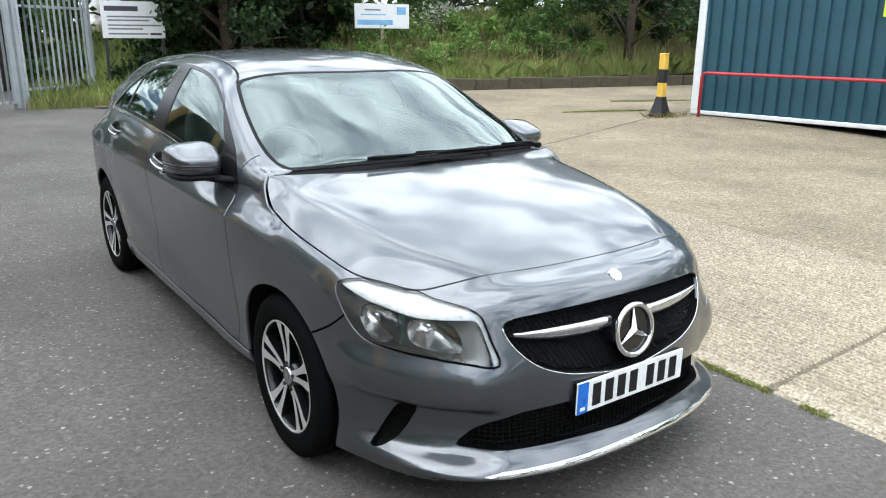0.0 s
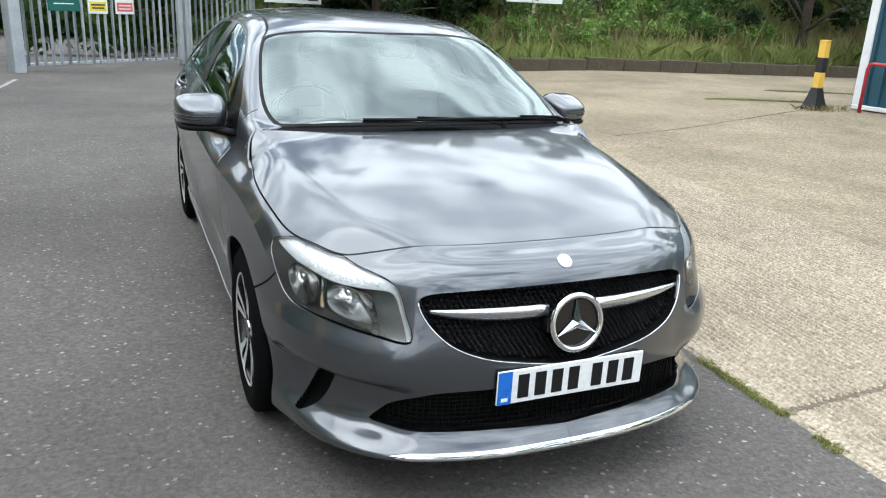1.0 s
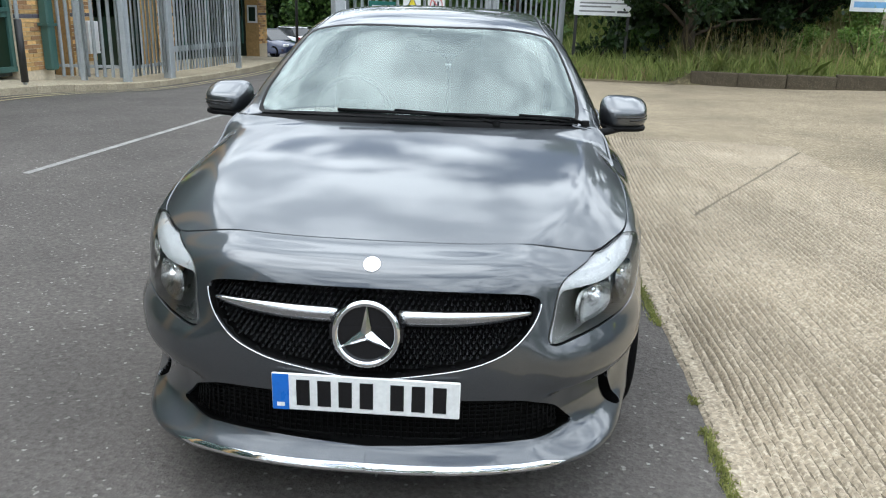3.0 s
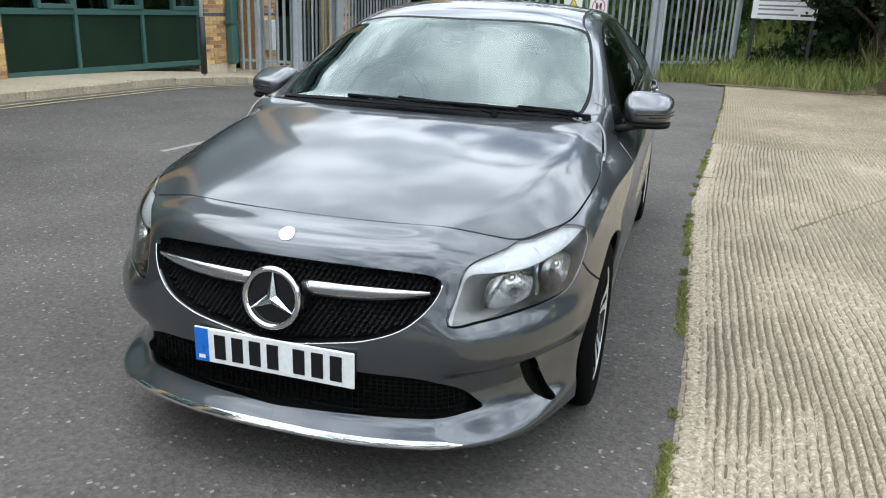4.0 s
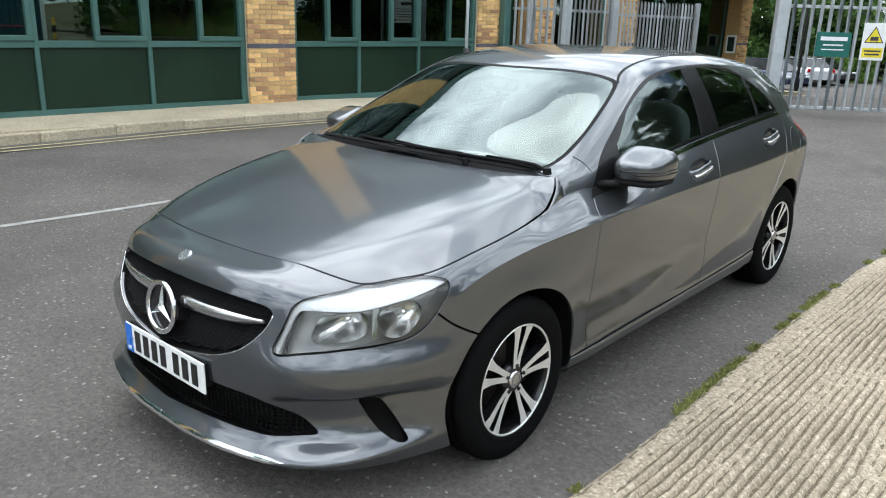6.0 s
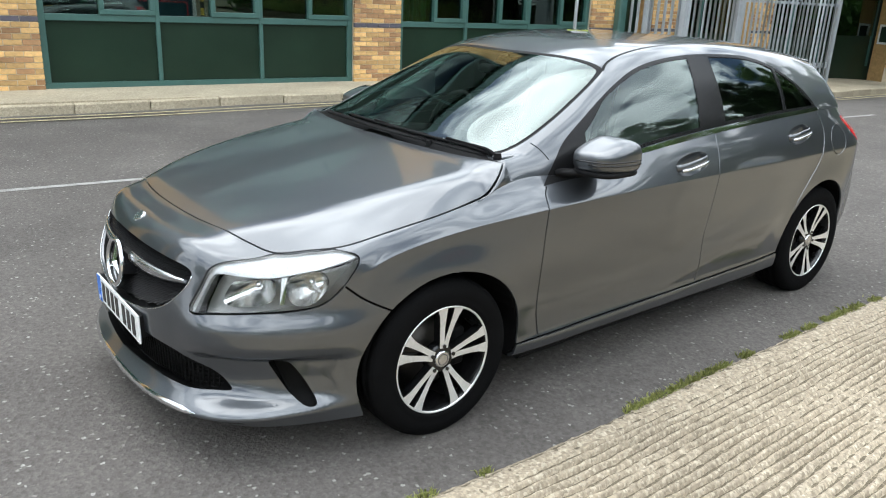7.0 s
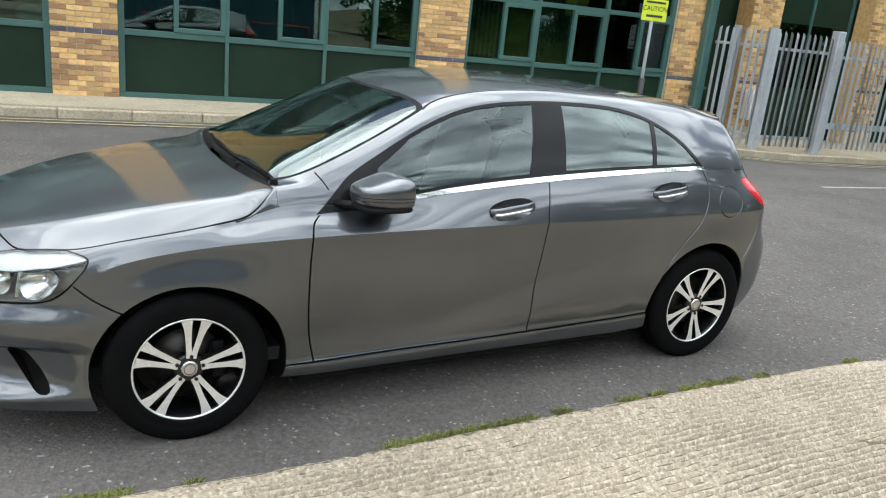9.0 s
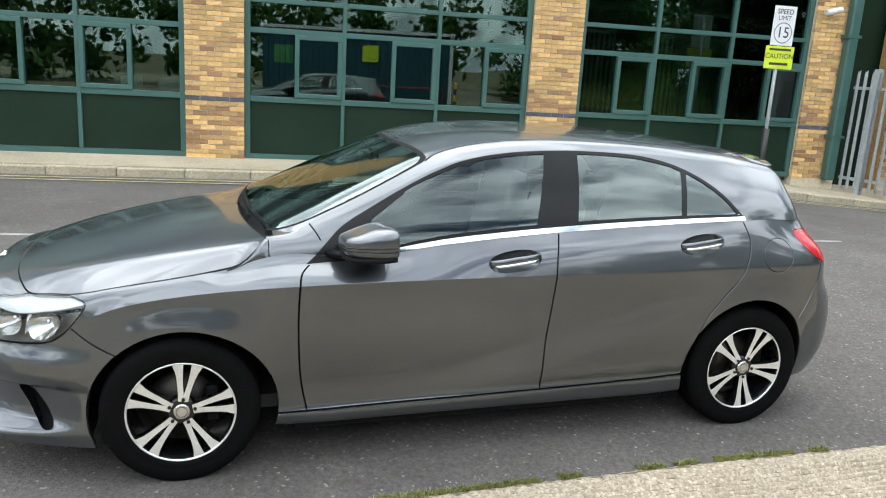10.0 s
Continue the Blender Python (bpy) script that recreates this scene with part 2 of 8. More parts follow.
brick_mat = mat("yellow stock brick", (0.6, 0.385, 0.16), 0.9, var=0.2, scale=14, fine=130, fvar=0.2, bump=0.5, bscale=160, pervar=0.3)
brick_brown = mat("brown stock brick", (0.34, 0.195, 0.095), 0.9, var=0.2, scale=14, fine=130, fvar=0.2, bump=0.5, bscale=160, pervar=0.25)
brick_blue = mat("blue engineering brick", (0.085, 0.08, 0.1), 0.7, var=0.2, scale=14, fine=130, fvar=0.15, bump=0.3, bscale=160, pervar=0.25)
mortar = mat("pale mortar", (0.6, 0.52, 0.39), 0.95, var=0.15, scale=20, bump=0.3)
bark = mat("grey brown bark", (0.075, 0.058, 0.042), 0.95, var=0.35, scale=9, fine=60, fvar=0.3, bump=0.8, bscale=40)
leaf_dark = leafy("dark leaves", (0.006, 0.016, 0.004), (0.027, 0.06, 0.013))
leaf_mid = leafy("green leaves", (0.03, 0.075, 0.016), (0.115, 0.2, 0.042))
leaf_light = leafy("light leaves", (0.08, 0.16, 0.028), (0.22, 0.33, 0.075))
grass_mat = leafy("long grass", (0.14, 0.2, 0.045), (0.36, 0.4, 0.13))
weed_mat = leafy("yellow green weeds", (0.17, 0.2, 0.05), (0.36, 0.36, 0.13))
straw_mat = leafy("dry grass", (0.2, 0.17, 0.07), (0.4, 0.34, 0.17))
blossom_mat = leafy("pale blossom", (0.4, 0.42, 0.34), (0.62, 0.64, 0.55))
shed_blue = mat("blue coated steel", (0.02, 0.074, 0.105), 0.55, var=0.12, scale=2.5, fine=30)
white_trim = mat("white painted steel", (0.72, 0.74, 0.75), 0.5, var=0.08)
red_paint = mat("red painted tube", (0.42, 0.03, 0.04), 0.4, var=0.12)
yellow_paint = mat("yellow paint", (0.75, 0.48, 0.08), 0.5, var=0.12)
black_paint = mat("black paint", (0.02, 0.02, 0.02), 0.5, var=0.2)
dark_void = mat("shade-black hut skids", (0.02, 0.018, 0.015), 0.9)
sign_white = mat("white sign face", (0.78, 0.79, 0.8), 0.45, var=0.05)
sign_grey = mat("grey sign lettering", (0.2, 0.2, 0.21), 0.5)
sign_dark = mat("dark sign lettering", (0.04, 0.04, 0.05), 0.5)
sign_blue = mat("light blue sign band", (0.2, 0.42, 0.7), 0.5)
sign_green = mat("green sign face", (0.008, 0.115, 0.095), 0.45)
sign_yellow = mat("yellow sign face", (0.75, 0.62, 0.03), 0.45)
sign_lime = mat("lime yellow sign face", (0.66, 0.78, 0.04), 0.45)
sign_red = mat("red sign face", (0.62, 0.13, 0.12), 0.45)
office_glass = thin_glass("green tinted office glass", (0.3, 0.47, 0.41), 1.9, sheen=(0.8, 1.0, 0.93))
# the rooms' dimness, put into one near-black colour for all inside
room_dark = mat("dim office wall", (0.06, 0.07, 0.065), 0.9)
blind_mat = mat("grey vertical blind", (0.35, 0.38, 0.36), 0.8)

# ---- building helpers ----
def link_mesh(name, me, parent=None, material=None):
    ob = new(name, me)
    if parent is not None:
        ob.parent = parent
    if material is not None and not me.materials:
        me.materials.append(material)
    return ob


def part(name, bm, material, parent=None, label="", smooth=False):
    me = bpy.data.meshes.new(name)
    bm.normal_update()
    bm.to_mesh(me)
    bm.free()
    if smooth:
        me.shade_smooth()
    ob = link_mesh(name, me, parent, material)
    if label:
        ob["label"] = label
    return ob


def empty(name, m=None, label="", category="", group="", kind=""):
    ob = new(name)
    ob.empty_display_size = 0.2
    if m is not None:
        ob.matrix_world = m
    return tagged(ob, label, category, group, kind)


def box(bm, x0, x1, y0, y1, z0, z1, m=None, bevel=0.0):
    g = bmesh.ops.create_cube(bm, size=1.0)
    vs = g["verts"]
    for v in vs:
        v.co = Vector((x0 + (v.co.x + 0.5) * (x1 - x0), y0 + (v.co.y + 0.5) * (y1 - y0), z0 + (v.co.z + 0.5) * (z1 - z0)))
    if bevel:
        es = list({e for v in vs for e in v.link_edges})
        r = bmesh.ops.bevel(bm, geom=es, offset=bevel, segments=1, affect="EDGES", profile=0.7)
        vs = list({v for f in r["faces"] for v in f.verts} | {v for v in vs if v.is_valid})
    if m is not None:
        for v in vs:
            v.co = m @ v.co
    return vs


def boxpart(name, dims, material, parent=None, label="", bevel=0.0, m=None):
    bm = bmesh.new()
    box(bm, *dims, m=m, bevel=bevel)
    return part(name, bm, material, parent, label)


def tube(bm, pts, r, seg=10, cap=True, r2=None):
    """A round bar through the points, tapering from r to r2."""
    rings = []
    n = len(pts)
    pts = [Vector(p) for p in pts]
    for i, p in enumerate(pts):
        d = (pts[min(i + 1, n - 1)] - pts[max(i - 1, 0)]).normalized()
        a = d.orthogonal().normalized() if i == 0 else (rings[-1][1] - d * rings[-1][1].dot(d)).normalized()
        b = d.cross(a)
        rr = r if r2 is None else r + (r2 - r) * i / (n - 1)
        rings.append(([bm.verts.new(p + rr * (math.cos(2 * math.pi * k / seg) * a + math.sin(2 * math.pi * k / seg) * b)) for k in range(seg)], a))
    for (q, _), (w, _) in zip(rings, rings[1:]):
        for k in range(seg):
            bm.faces.new((q[k], q[(k + 1) % seg], w[(k + 1) % seg], w[k])).smooth = True
    if cap:
        bm.faces.new(rings[0][0][::-1])
        bm.faces.new(rings[-1][0])


def raw_mesh(name, verts, faces, material, smooth=False):
    me = bpy.data.meshes.new(name)
    me.from_pydata(verts, [], faces)
    me.materials.append(material)
    if smooth:
        me.shade_smooth()
    return me


def smooth01(t):
    t = max(0.0, min(1.0, t))
    return t * t * (3 - 2 * t)


def fall(x, y):
    """The road runs down beyond the gate, and its gutter dips before it."""
    return -1.4 * smooth01((y - 11.5) / 29) * smooth01((1.0 - x) / 4) - 0.29 * smooth01((y - 6.5) / 6) * (1 - smooth01((y - 13.5) / 9)) * smooth01((-4.2 - x) / 3.0)


def rise(x, y):
    """The lie of the ground: a little higher beyond the front axle, and towards the hut."""
    return fall(x, y) + 0.035 * smooth01(y / 2.7) + 0.13 * smooth01((x - 4.5) / 4.5) * smooth01((y - 3.0) / 3.5)


KERB_LINE = [(-60, -7.49), (4, -7.49), (12, -7.36), (16, -7.3), (20, -7.6), (25, -8.6), (31.5, -10.6)]


def kerb_x(y):
    """The road-side face of the office kerb."""
    return float(np.interp(y, [k[0] for k in KERB_LINE], [k[1] for k in KERB_LINE]))


SLAB_EDGE = [(-60, 5.0), (-8, 1.75), (-1.2, 1.21), (0.3, 1.15), (1.5, 1.05), (3.5, 0.9), (7, 0.84), (11.3, 0.72), (15.2, 0.55)]


def slab_x(y):
    for (ya, xa), (yb, xb) in zip(SLAB_EDGE, SLAB_EDGE[1:]):
        if y <= yb:
            return xa + (xb - xa) * (y - ya) / (yb - ya)
    return SLAB_EDGE[-1][1]

# ---- ground ----
def sheet(name, xs, ys, height, material, keep=None, smooth=True):
    """A ground sheet over a grid of xs(y, k) and ys."""
    verts, faces = [], []
    for y in ys:
        for k in range(len(xs(y))):
            x = xs(y)[k]
            verts.append((x, y, height(x, y)))
    n = len(xs(ys[0]))
    for j in range(len(ys) - 1):
        for k in range(n - 1):
            a = j * n + k
            faces.append((a, a + 1, a + n + 1, a + n))
    return new(name, raw_mesh(name, verts, faces, material, smooth))


def steps(*stops):
    out = [stops[0][0]]
    for (a, _), (b, n) in zip(stops, stops[1:]):
        out += [a + (b - a) * (i + 1) / n for i in range(n)]
    return out


ground = tagged(sheet("ground", lambda y: [-1500, -60, -20, -9.5, -6, -3, -1, 1, 30, 60, 1500], [-1500, -80, 0, 15, 18, 21, 24, 27, 30, 34, 38, 42, 80, 1500], lambda x, y: -0.08 + fall(x, y), earth), "rough grassy earth reaching to the horizon", "ground", kind="structure")
road_ys = steps((-80, 0), (-10, 8), (12, 44), (16, 6), (90, 12))
road = tagged(sheet("road", lambda y: [-7.5 + (slab_x(y) + 0.035 + 7.5) * k / 12 for k in range(13)] if y < 15.3 else [-7.5 + (0.4 + 7.5) * k / 12 for k in range(13)], road_ys, rise, asphalt), "worn grey asphalt road with pale chippings", "road", kind="structure")

# ribbed concrete yard: real ridges where the camera passes, plain beyond
JOINTS = [((1.0, -0.69), (12.0, 0.75)), ((0.9, 4.45), (12.0, 8.5)), ((1.62, 2.95), (3.4, 6.45)), ((6.4, -20), (6.4, 14.5))]


def joint_gap(x, y):
    d = 9.0
    for (ax, ay), (bx, by) in JOINTS:
        l2 = (bx - ax) ** 2 + (by - ay) ** 2
        t = max(0.0, min(1.0, ((x - ax) * (bx - ax) + (y - ay) * (by - ay)) / l2))
        d = min(d, math.hypot(x - ax - t * (bx - ax), y - ay - t * (by - ay)))
    return d


def ridge(x, y, full):
    """Height of the tamped ridges, running with the slab's edge, wavering and broken."""
    u = x - slab_x(y)
    w = noise.noise(Vector((x * 0.55, y * 0.4, 3.1)))
    s = 1 - 2 * (0.5 + 0.5 * math.sin(2 * math.pi * (u / 0.037 + 0.8 * w + 0.36 * noise.noise(Vector((x * 6, y * 1.6, 0.0))) + 0.16 * noise.noise(Vector((x * 17, y * 9, 5.0)))))) ** 1.7
    broke = 0.9 + 0.9 * noise.noise(Vector((x * 5.5, y * 2.2, 7.7)))
    band = smooth01(0.75 + 1.1 * noise.noise(Vector((x * 0.45, y * 0.3, 9.3))))
    h = 0.0125 * s * max(0.62, min(1.25, broke)) * (0.88 + 0.12 * band) * smooth01((u - 0.05) / 0.12)
    h += 0.0075 * noise.noise(Vector((x * 48, y * 26, 1.0))) * (1 if full else 0)
    if full:
        j = joint_gap(x, y)
        h -= 0.03 * max(0.0, 1 - j / 0.022)
        edge = u / 0.06
        h -= 0.02 * max(0.0, 1 - edge) ** 2
    return h


near_x = [0.0, 0.012, 0.03] + [0.042 + 0.0056 * k for k in range(425)]
near_end = near_x[-1]
far_x = steps((near_end, 0), (6, 60), (14, 40), (45, 14))
near_y = steps((-2.6, 0), (-1.2, 40), (4.2, 330), (6.5, 80))


def near_slab(name):
    verts, faces = [], []
    n = len(near_x)
    for y in near_y:
        e = slab_x(y) + 0.022 * noise.noise(Vector((0.3, y * 4.0, 5.0)))
        for k, dx in enumerate(near_x):
            x = e + dx
            z = rise(x, y) + 0.014 + ridge(x, y, True)
            if k == 0:
                z = rise(x, y) - 0.02
            verts.append((x, y, z))
    for j in range(len(near_y) - 1):
        for k in range(n - 1):
            a = j * n + k
            faces.append((a, a + 1, a + n + 1, a + n))
    return new(name, raw_mesh(name, verts, faces, concrete_slab, True))


yard = tagged(near_slab("pavement_yard"), "pale buff concrete yard slab with tamped ridges and open joints", "concrete yard", kind="structure")


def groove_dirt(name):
    """Dirt sheet in the bottoms of the grooves; its dark colour also gives their shade."""
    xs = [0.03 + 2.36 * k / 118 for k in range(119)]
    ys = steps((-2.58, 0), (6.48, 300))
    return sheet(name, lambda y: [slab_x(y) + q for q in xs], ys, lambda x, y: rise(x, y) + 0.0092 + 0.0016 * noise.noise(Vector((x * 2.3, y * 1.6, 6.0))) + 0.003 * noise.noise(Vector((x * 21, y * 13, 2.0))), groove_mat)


tagged(groove_dirt("groove_dirt"), "grey brown dirt in the slab's grooves, dark for their shade too", "dirt", kind="stuff")


def far_slab(name, ys, start):
    def row(y):
        s = slab_x(y) + start
        return [s + (q - near_end) * (45 - s) / (45 - near_end) for q in far_x]
    return sheet(name, row, ys, lambda x, y: rise(x, y) + 0.016 + 0.006 * noise.noise(Vector((x * 1.5, y * 1.1, 2.0))), far_concrete)


tagged(far_slab("pavement_yard_far", steps((-2.6, 0), (6.5, 90)), near_end - 0.001), "pale buff concrete yard slab", "concrete yard", kind="structure")
tagged(far_slab("pavement_yard_back", steps((6.5, 0), (15.2, 90)), 0.0), "pale buff concrete yard slab beneath the bank", "concrete yard", kind="structure")
tagged(far_slab("pavement_yard_front", steps((-40, 0), (-2.6, 70)), 0.0), "pale buff concrete yard slab", "concrete yard", kind="structure")

# dark open joints in the slab
def joint_strip(a, b, w):
    bm = bmesh.new()
    n = max(12, int(math.dist(a, b) / 0.12))
    prev = None
    d = math.dist(a, b)
    nx, ny = -(b[1] - a[1]) / d, (b[0] - a[0]) / d
    for k in range(n + 1):
        x, y = a[0] + (b[0] - a[0]) * k / n, a[1] + (b[1] - a[1]) * k / n
        o = 0.012 * noise.noise(Vector((x * 3, y * 3, 4.0)))
        h = w * (0.6 + 0.8 * abs(noise.noise(Vector((x * 5, y * 5, 8.0)))))
        z = rise(x, y) + 0.0225
        row = [bm.verts.new((x + nx * (o + s * h), y + ny * (o + s * h), z - (0.012 if s else 0.0))) for s in (-1.6, 0, 1.6)]
        if prev:
            for i in (0, 1):
                bm.faces.new((prev[i], row[i], row[i + 1], prev[i + 1]))
        prev = row
    me = bpy.data.meshes.new("slab_joint")
    bm.to_mesh(me)
    bm.free()
    me.materials.append(joint_dirt)
    return tagged(new("slab_joint", me), "dark dirt-filled joint in the concrete slab", "slab joint", kind="structure")


joint_strip((4.2, -0.27), (12.0, 0.75), 0.014)
joint_strip((4.0, 5.58), (12.0, 8.5), 0.014)
joint_strip((7.6, 8.68), (9.1, 8.0), 0.02)
joint_strip((9.9, 9.93), (12.0, 9.3), 0.02)

# road markings, 4 mm proud
def strip(name, x0, x1, y0, y1, material, label, lift=0.004):
    ys = steps((y0, 0), (y1, max(1, int((y1 - y0) / 0.7))))
    return tagged(sheet(name, lambda y: [x0, x1], ys, lambda x, y: rise(x, y) + lift, material), label, "road marking", kind="structure")


for y0, y1 in ((-14.3, -10.3), (-8.6, -4.6), (-2.85, 1.15), (2.85, 6.85), (8.65, 11.5)):
    strip("road_line", -3.76, -3.685, y0, y1, road_white, "worn white dashed centre line on the asphalt")
for off in (0.47, 0.25):
    tagged(sheet("yellow_line", lambda y: [kerb_x(y) + off - 0.03, kerb_x(y) + off + 0.03], steps((-40, 0), (3, 20), (31, 40)), lambda x, y: rise(x, y) + 0.01, road_yellow), "faded yellow no-parking line beside the kerb", "road marking", kind="structure")

# pavement by the offices
def pavement_strip(name):
    ys = [-40, -10, 4, 6, 8] + [9 + 1.0 * k for k in range(23)]
    V, F = [], []
    for y in ys:
        z = 0.118 + rise(-8.4, y)
        V += [(-13.5, y, z - 0.5), (-13.5, y, z), (kerb_x(y) - 0.11, y, z), (kerb_x(y) - 0.11, y, z - 0.5)]
    for j in range(len(ys) - 1):
        a = 4 * j
        F += [(a + k, a + k + 1, a + k + 5, a + k + 4) for k in range(3)]
    n = 4 * (len(ys) - 1)
    F += [(n, n + 1, n + 2, n + 3)]
    return new(name, raw_mesh(name, V, F, concrete))


tagged(pavement_strip("pavement_office"), "pale concrete pavement along the office front", "pavement", kind="structure")

# ---- office building ----
FX = -8.82     # face of the piers
WX = -8.93     # face of the window frames
office = empty("office_building", None, "yellow brick office building with dark green windows", "building")
PIERS = [(-17.35, -16.48), (-11.9, -11.03), (-6.46, -5.58), (-1.02, -0.13), (4.55, 5.43), (9.83, 10.75)]
WALL_TOP = 8.1
PIER_PARTS = []
for y0, y1 in PIERS:
    p = boxpart("pier", (FX - 0.45, FX - 0.012, y0 + 0.008, y1 - 0.008, -0.35, WALL_TOP), mortar, office, "brick pier of yellow and brown stocks with blue bands")
    PIER_PARTS.append((p, y0, y1))
boxpart("parapet", (FX - 0.5, FX + 0.05, -17.4, 10.8, WALL_TOP, WALL_TOP + 0.5), teal, office, "dark green metal parapet")
boxpart("roof", (-26, FX - 0.5, -17.4, 10.8, WALL_TOP - 0.2, WALL_TOP), old_concrete, office)
boxpart("side_wall", (-26, FX - 0.46, 10.45, 10.72, 0, WALL_TOP - 0.2), brick_mat, office)
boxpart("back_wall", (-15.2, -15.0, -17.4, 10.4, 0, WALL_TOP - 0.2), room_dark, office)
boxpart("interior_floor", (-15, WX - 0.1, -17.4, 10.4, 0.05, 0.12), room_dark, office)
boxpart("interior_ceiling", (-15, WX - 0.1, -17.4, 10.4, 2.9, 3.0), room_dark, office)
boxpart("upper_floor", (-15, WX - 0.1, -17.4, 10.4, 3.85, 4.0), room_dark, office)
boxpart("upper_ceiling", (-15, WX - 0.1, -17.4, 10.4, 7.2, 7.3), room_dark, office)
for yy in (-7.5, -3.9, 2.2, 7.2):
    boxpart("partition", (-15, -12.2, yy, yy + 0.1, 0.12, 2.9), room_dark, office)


def frame_bar(parent, y0, y1, z0, z1, proud=0.0, name="frame_bar"):
    return boxpart(name, (WX - 0.09, WX + proud, y0, y1, z0, z1), teal, parent, bevel=0.004)


def window_bay(i, a, b, mulls, opener_right=True, skip=()):
    bay = boxpart("sill_bar", (WX - 0.1, WX + 0.03, a, b, 0.13, 0.22), teal, office)
    bay.name = "window_wall"
    cols = [a] + mulls + [b]
    for z0, z1 in ((1.05, 1.14), (2.12, 2.2), (2.58, 2.65), (3.75, 3.85), (4.75, 4.84), (5.85, 5.93), (7.1, 7.2)):
        frame_bar(bay, a, b, z0, z1, 0.012, "transom")
    for c in cols:
        w = 0.045 if c in (a, b) else 0.03
        lo, hi = (c, c + 2 * w) if c == a else (c - 2 * w, c) if c == b else (c - w, c + w)
        frame_bar(bay, lo, hi, 0.22, WALL_TOP, 0.02, "mullion")
    for j, (c, d) in enumerate(zip(cols, cols[1:])):
        boxpart("spandrel_panel", (WX - 0.06, WX - 0.03, c + 0.03, d - 0.03, 0.22, 1.05), spandrel, bay)
        boxpart("spandrel_panel", (WX - 0.06, WX - 0.03, c + 0.03, d - 0.03, 3.85, 4.75), spandrel, bay)
        boxpart("spandrel_panel", (WX - 0.06, WX - 0.03, c + 0.03, d - 0.03, 7.2, WALL_TOP), spandrel, bay)
        for z0, z1 in ((2.2, 2.58), (2.65, 3.75), (4.84, 5.85), (5.93, 7.1)):
            boxpart("pane", (WX - 0.05, WX - 0.044, c + 0.03, d - 0.03, z0, z1), office_glass, bay).visible_shadow = False
        boxpart("pane", (WX - 0.05, WX - 0.044, c + 0.03, d - 0.03, 1.14, 2.12), office_glass, bay).visible_shadow = False
        m = (c + d) / 2
        o0, o1 = (m, d - 0.03) if opener_right else (c + 0.03, m)
        bm = bmesh.new()
        for dims in ((o0, o1, 1.14, 1.21), (o0, o1, 2.05, 2.12), (o0, o0 + 0.07, 1.21, 2.05), (o1 - 0.07, o1, 1.21, 2.05)):
            box(bm, WX - 0.05, WX + 0.035, *dims, bevel=0.006)
        part("casement", bm, teal, bay)
    return bay


BAYS = [window_bay(0, -16.48, -11.9, [-14.95, -13.43]), window_bay(1, -11.03, -6.46, [-9.5, -7.98]), window_bay(2, -5.58, -1.02, [-4.08, -2.58], False), window_bay(3, -0.13, 4.55, [1.43, 2.98]), window_bay(4, 5.43, 9.83, [6.85, 8.3])]
# vertical blinds behind the third and fourth bays
for y0, y1 in ((5.6, 6.2), (7.0, 9.7)):
    bl = empty("vertical_blind", None, "grey vertical slat blind hanging behind the office glass", "blind", "office blinds")
    boxpart("head_rail", (WX - 0.32, WX - 0.26, y0, y1, 2.5, 2.56), blind_mat, bl)
    k = y0
    while k < y1:
        boxpart("slat", (WX - 0.33, WX - 0.25, k, k + 0.012, 1.0, 2.5), blind_mat, bl)
        k += 0.095
pipe = empty("downpipe", None, "dark green painted rainwater pipe on the brick pier", "downpipe")
boxpart("pipe_body", (FX + 0.005, FX + 0.19, 10.42, 10.62, 0.118, WALL_TOP), teal, pipe, bevel=0.03)
for z in (0.9, 2.7):
    boxpart("bracket", (FX + 0.002, FX + 0.2, 10.38, 10.66, z, z + 0.05), teal, pipe)

# ---- second office block, beyond the fence ----
annex = empty("annex_building", None, "second brick block with dark glazing and a thin metal canopy", "building")
for y0, y1 in ((12.1, 12.9), (15.6, 16.4), (22.2, 22.9)):
    p = boxpart("pier", (-9.75, -9.3, y0 + 0.008, y1 - 0.008, -0.6, 7.4), mortar, annex)
    boxpart("side_brickwork", (-9.75, -9.3, y0 - 0.006, y0 + 0.004, -0.4, 7.4), brick_mat, p)
    PIER_PARTS.append((p, y0, y1))
boxpart("wall", (-16, -9.85, 10.9, 22.88, -0.6, 7.6), spandrel, annex, "dark green panelled wall")
boxpart("canopy", (-9.8, -6.9, 18.5, 22.7, 2.75, 2.85), galv, annex, "thin grey metal canopy")
for yy in (12.95, 14.3, 15.5, 16.5, 18.0, 19.5, 22.1):
    boxpart("mullion", (-9.85, -9.8, yy, yy + 0.06, 0.13, 7.4), teal, annex)
for y0, y1 in ((13.0, 14.3), (14.36, 15.5), (16.56, 18.0), (18.06, 19.5), (19.56, 22.1)):
    boxpart("pane", (-9.84, -9.82, y0, y1, 1.0, 2.4), office_glass, annex)

# ---- blue hut ----
hut_dir = Vector((0.2, -0.98, 0)).normalized()
HUT = Matrix.Translation((9.35, 7.15, 0)) @ Matrix(((hut_dir.x, -hut_dir.y, 0, 0), (hut_dir.y, hut_dir.x, 0, 0), (0, 0, 1, 0), (0, 0, 0, 1)))
hut = empty("site_hut", HUT, "blue corrugated steel site hut with white corner trim", "hut")
HB, HT, HLEN, HDEP = 0.27, 3.0, 7.5, 3.0
bm = bmesh.new()
prof = []
k = 0.0
while k < HLEN - 0.02:
    prof += [(k, 0.0), (k + 0.13, 0.0), (k + 0.145, 0.04), (k + 0.19, 0.04), (k + 0.205, 0.0)]
    k += 0.225
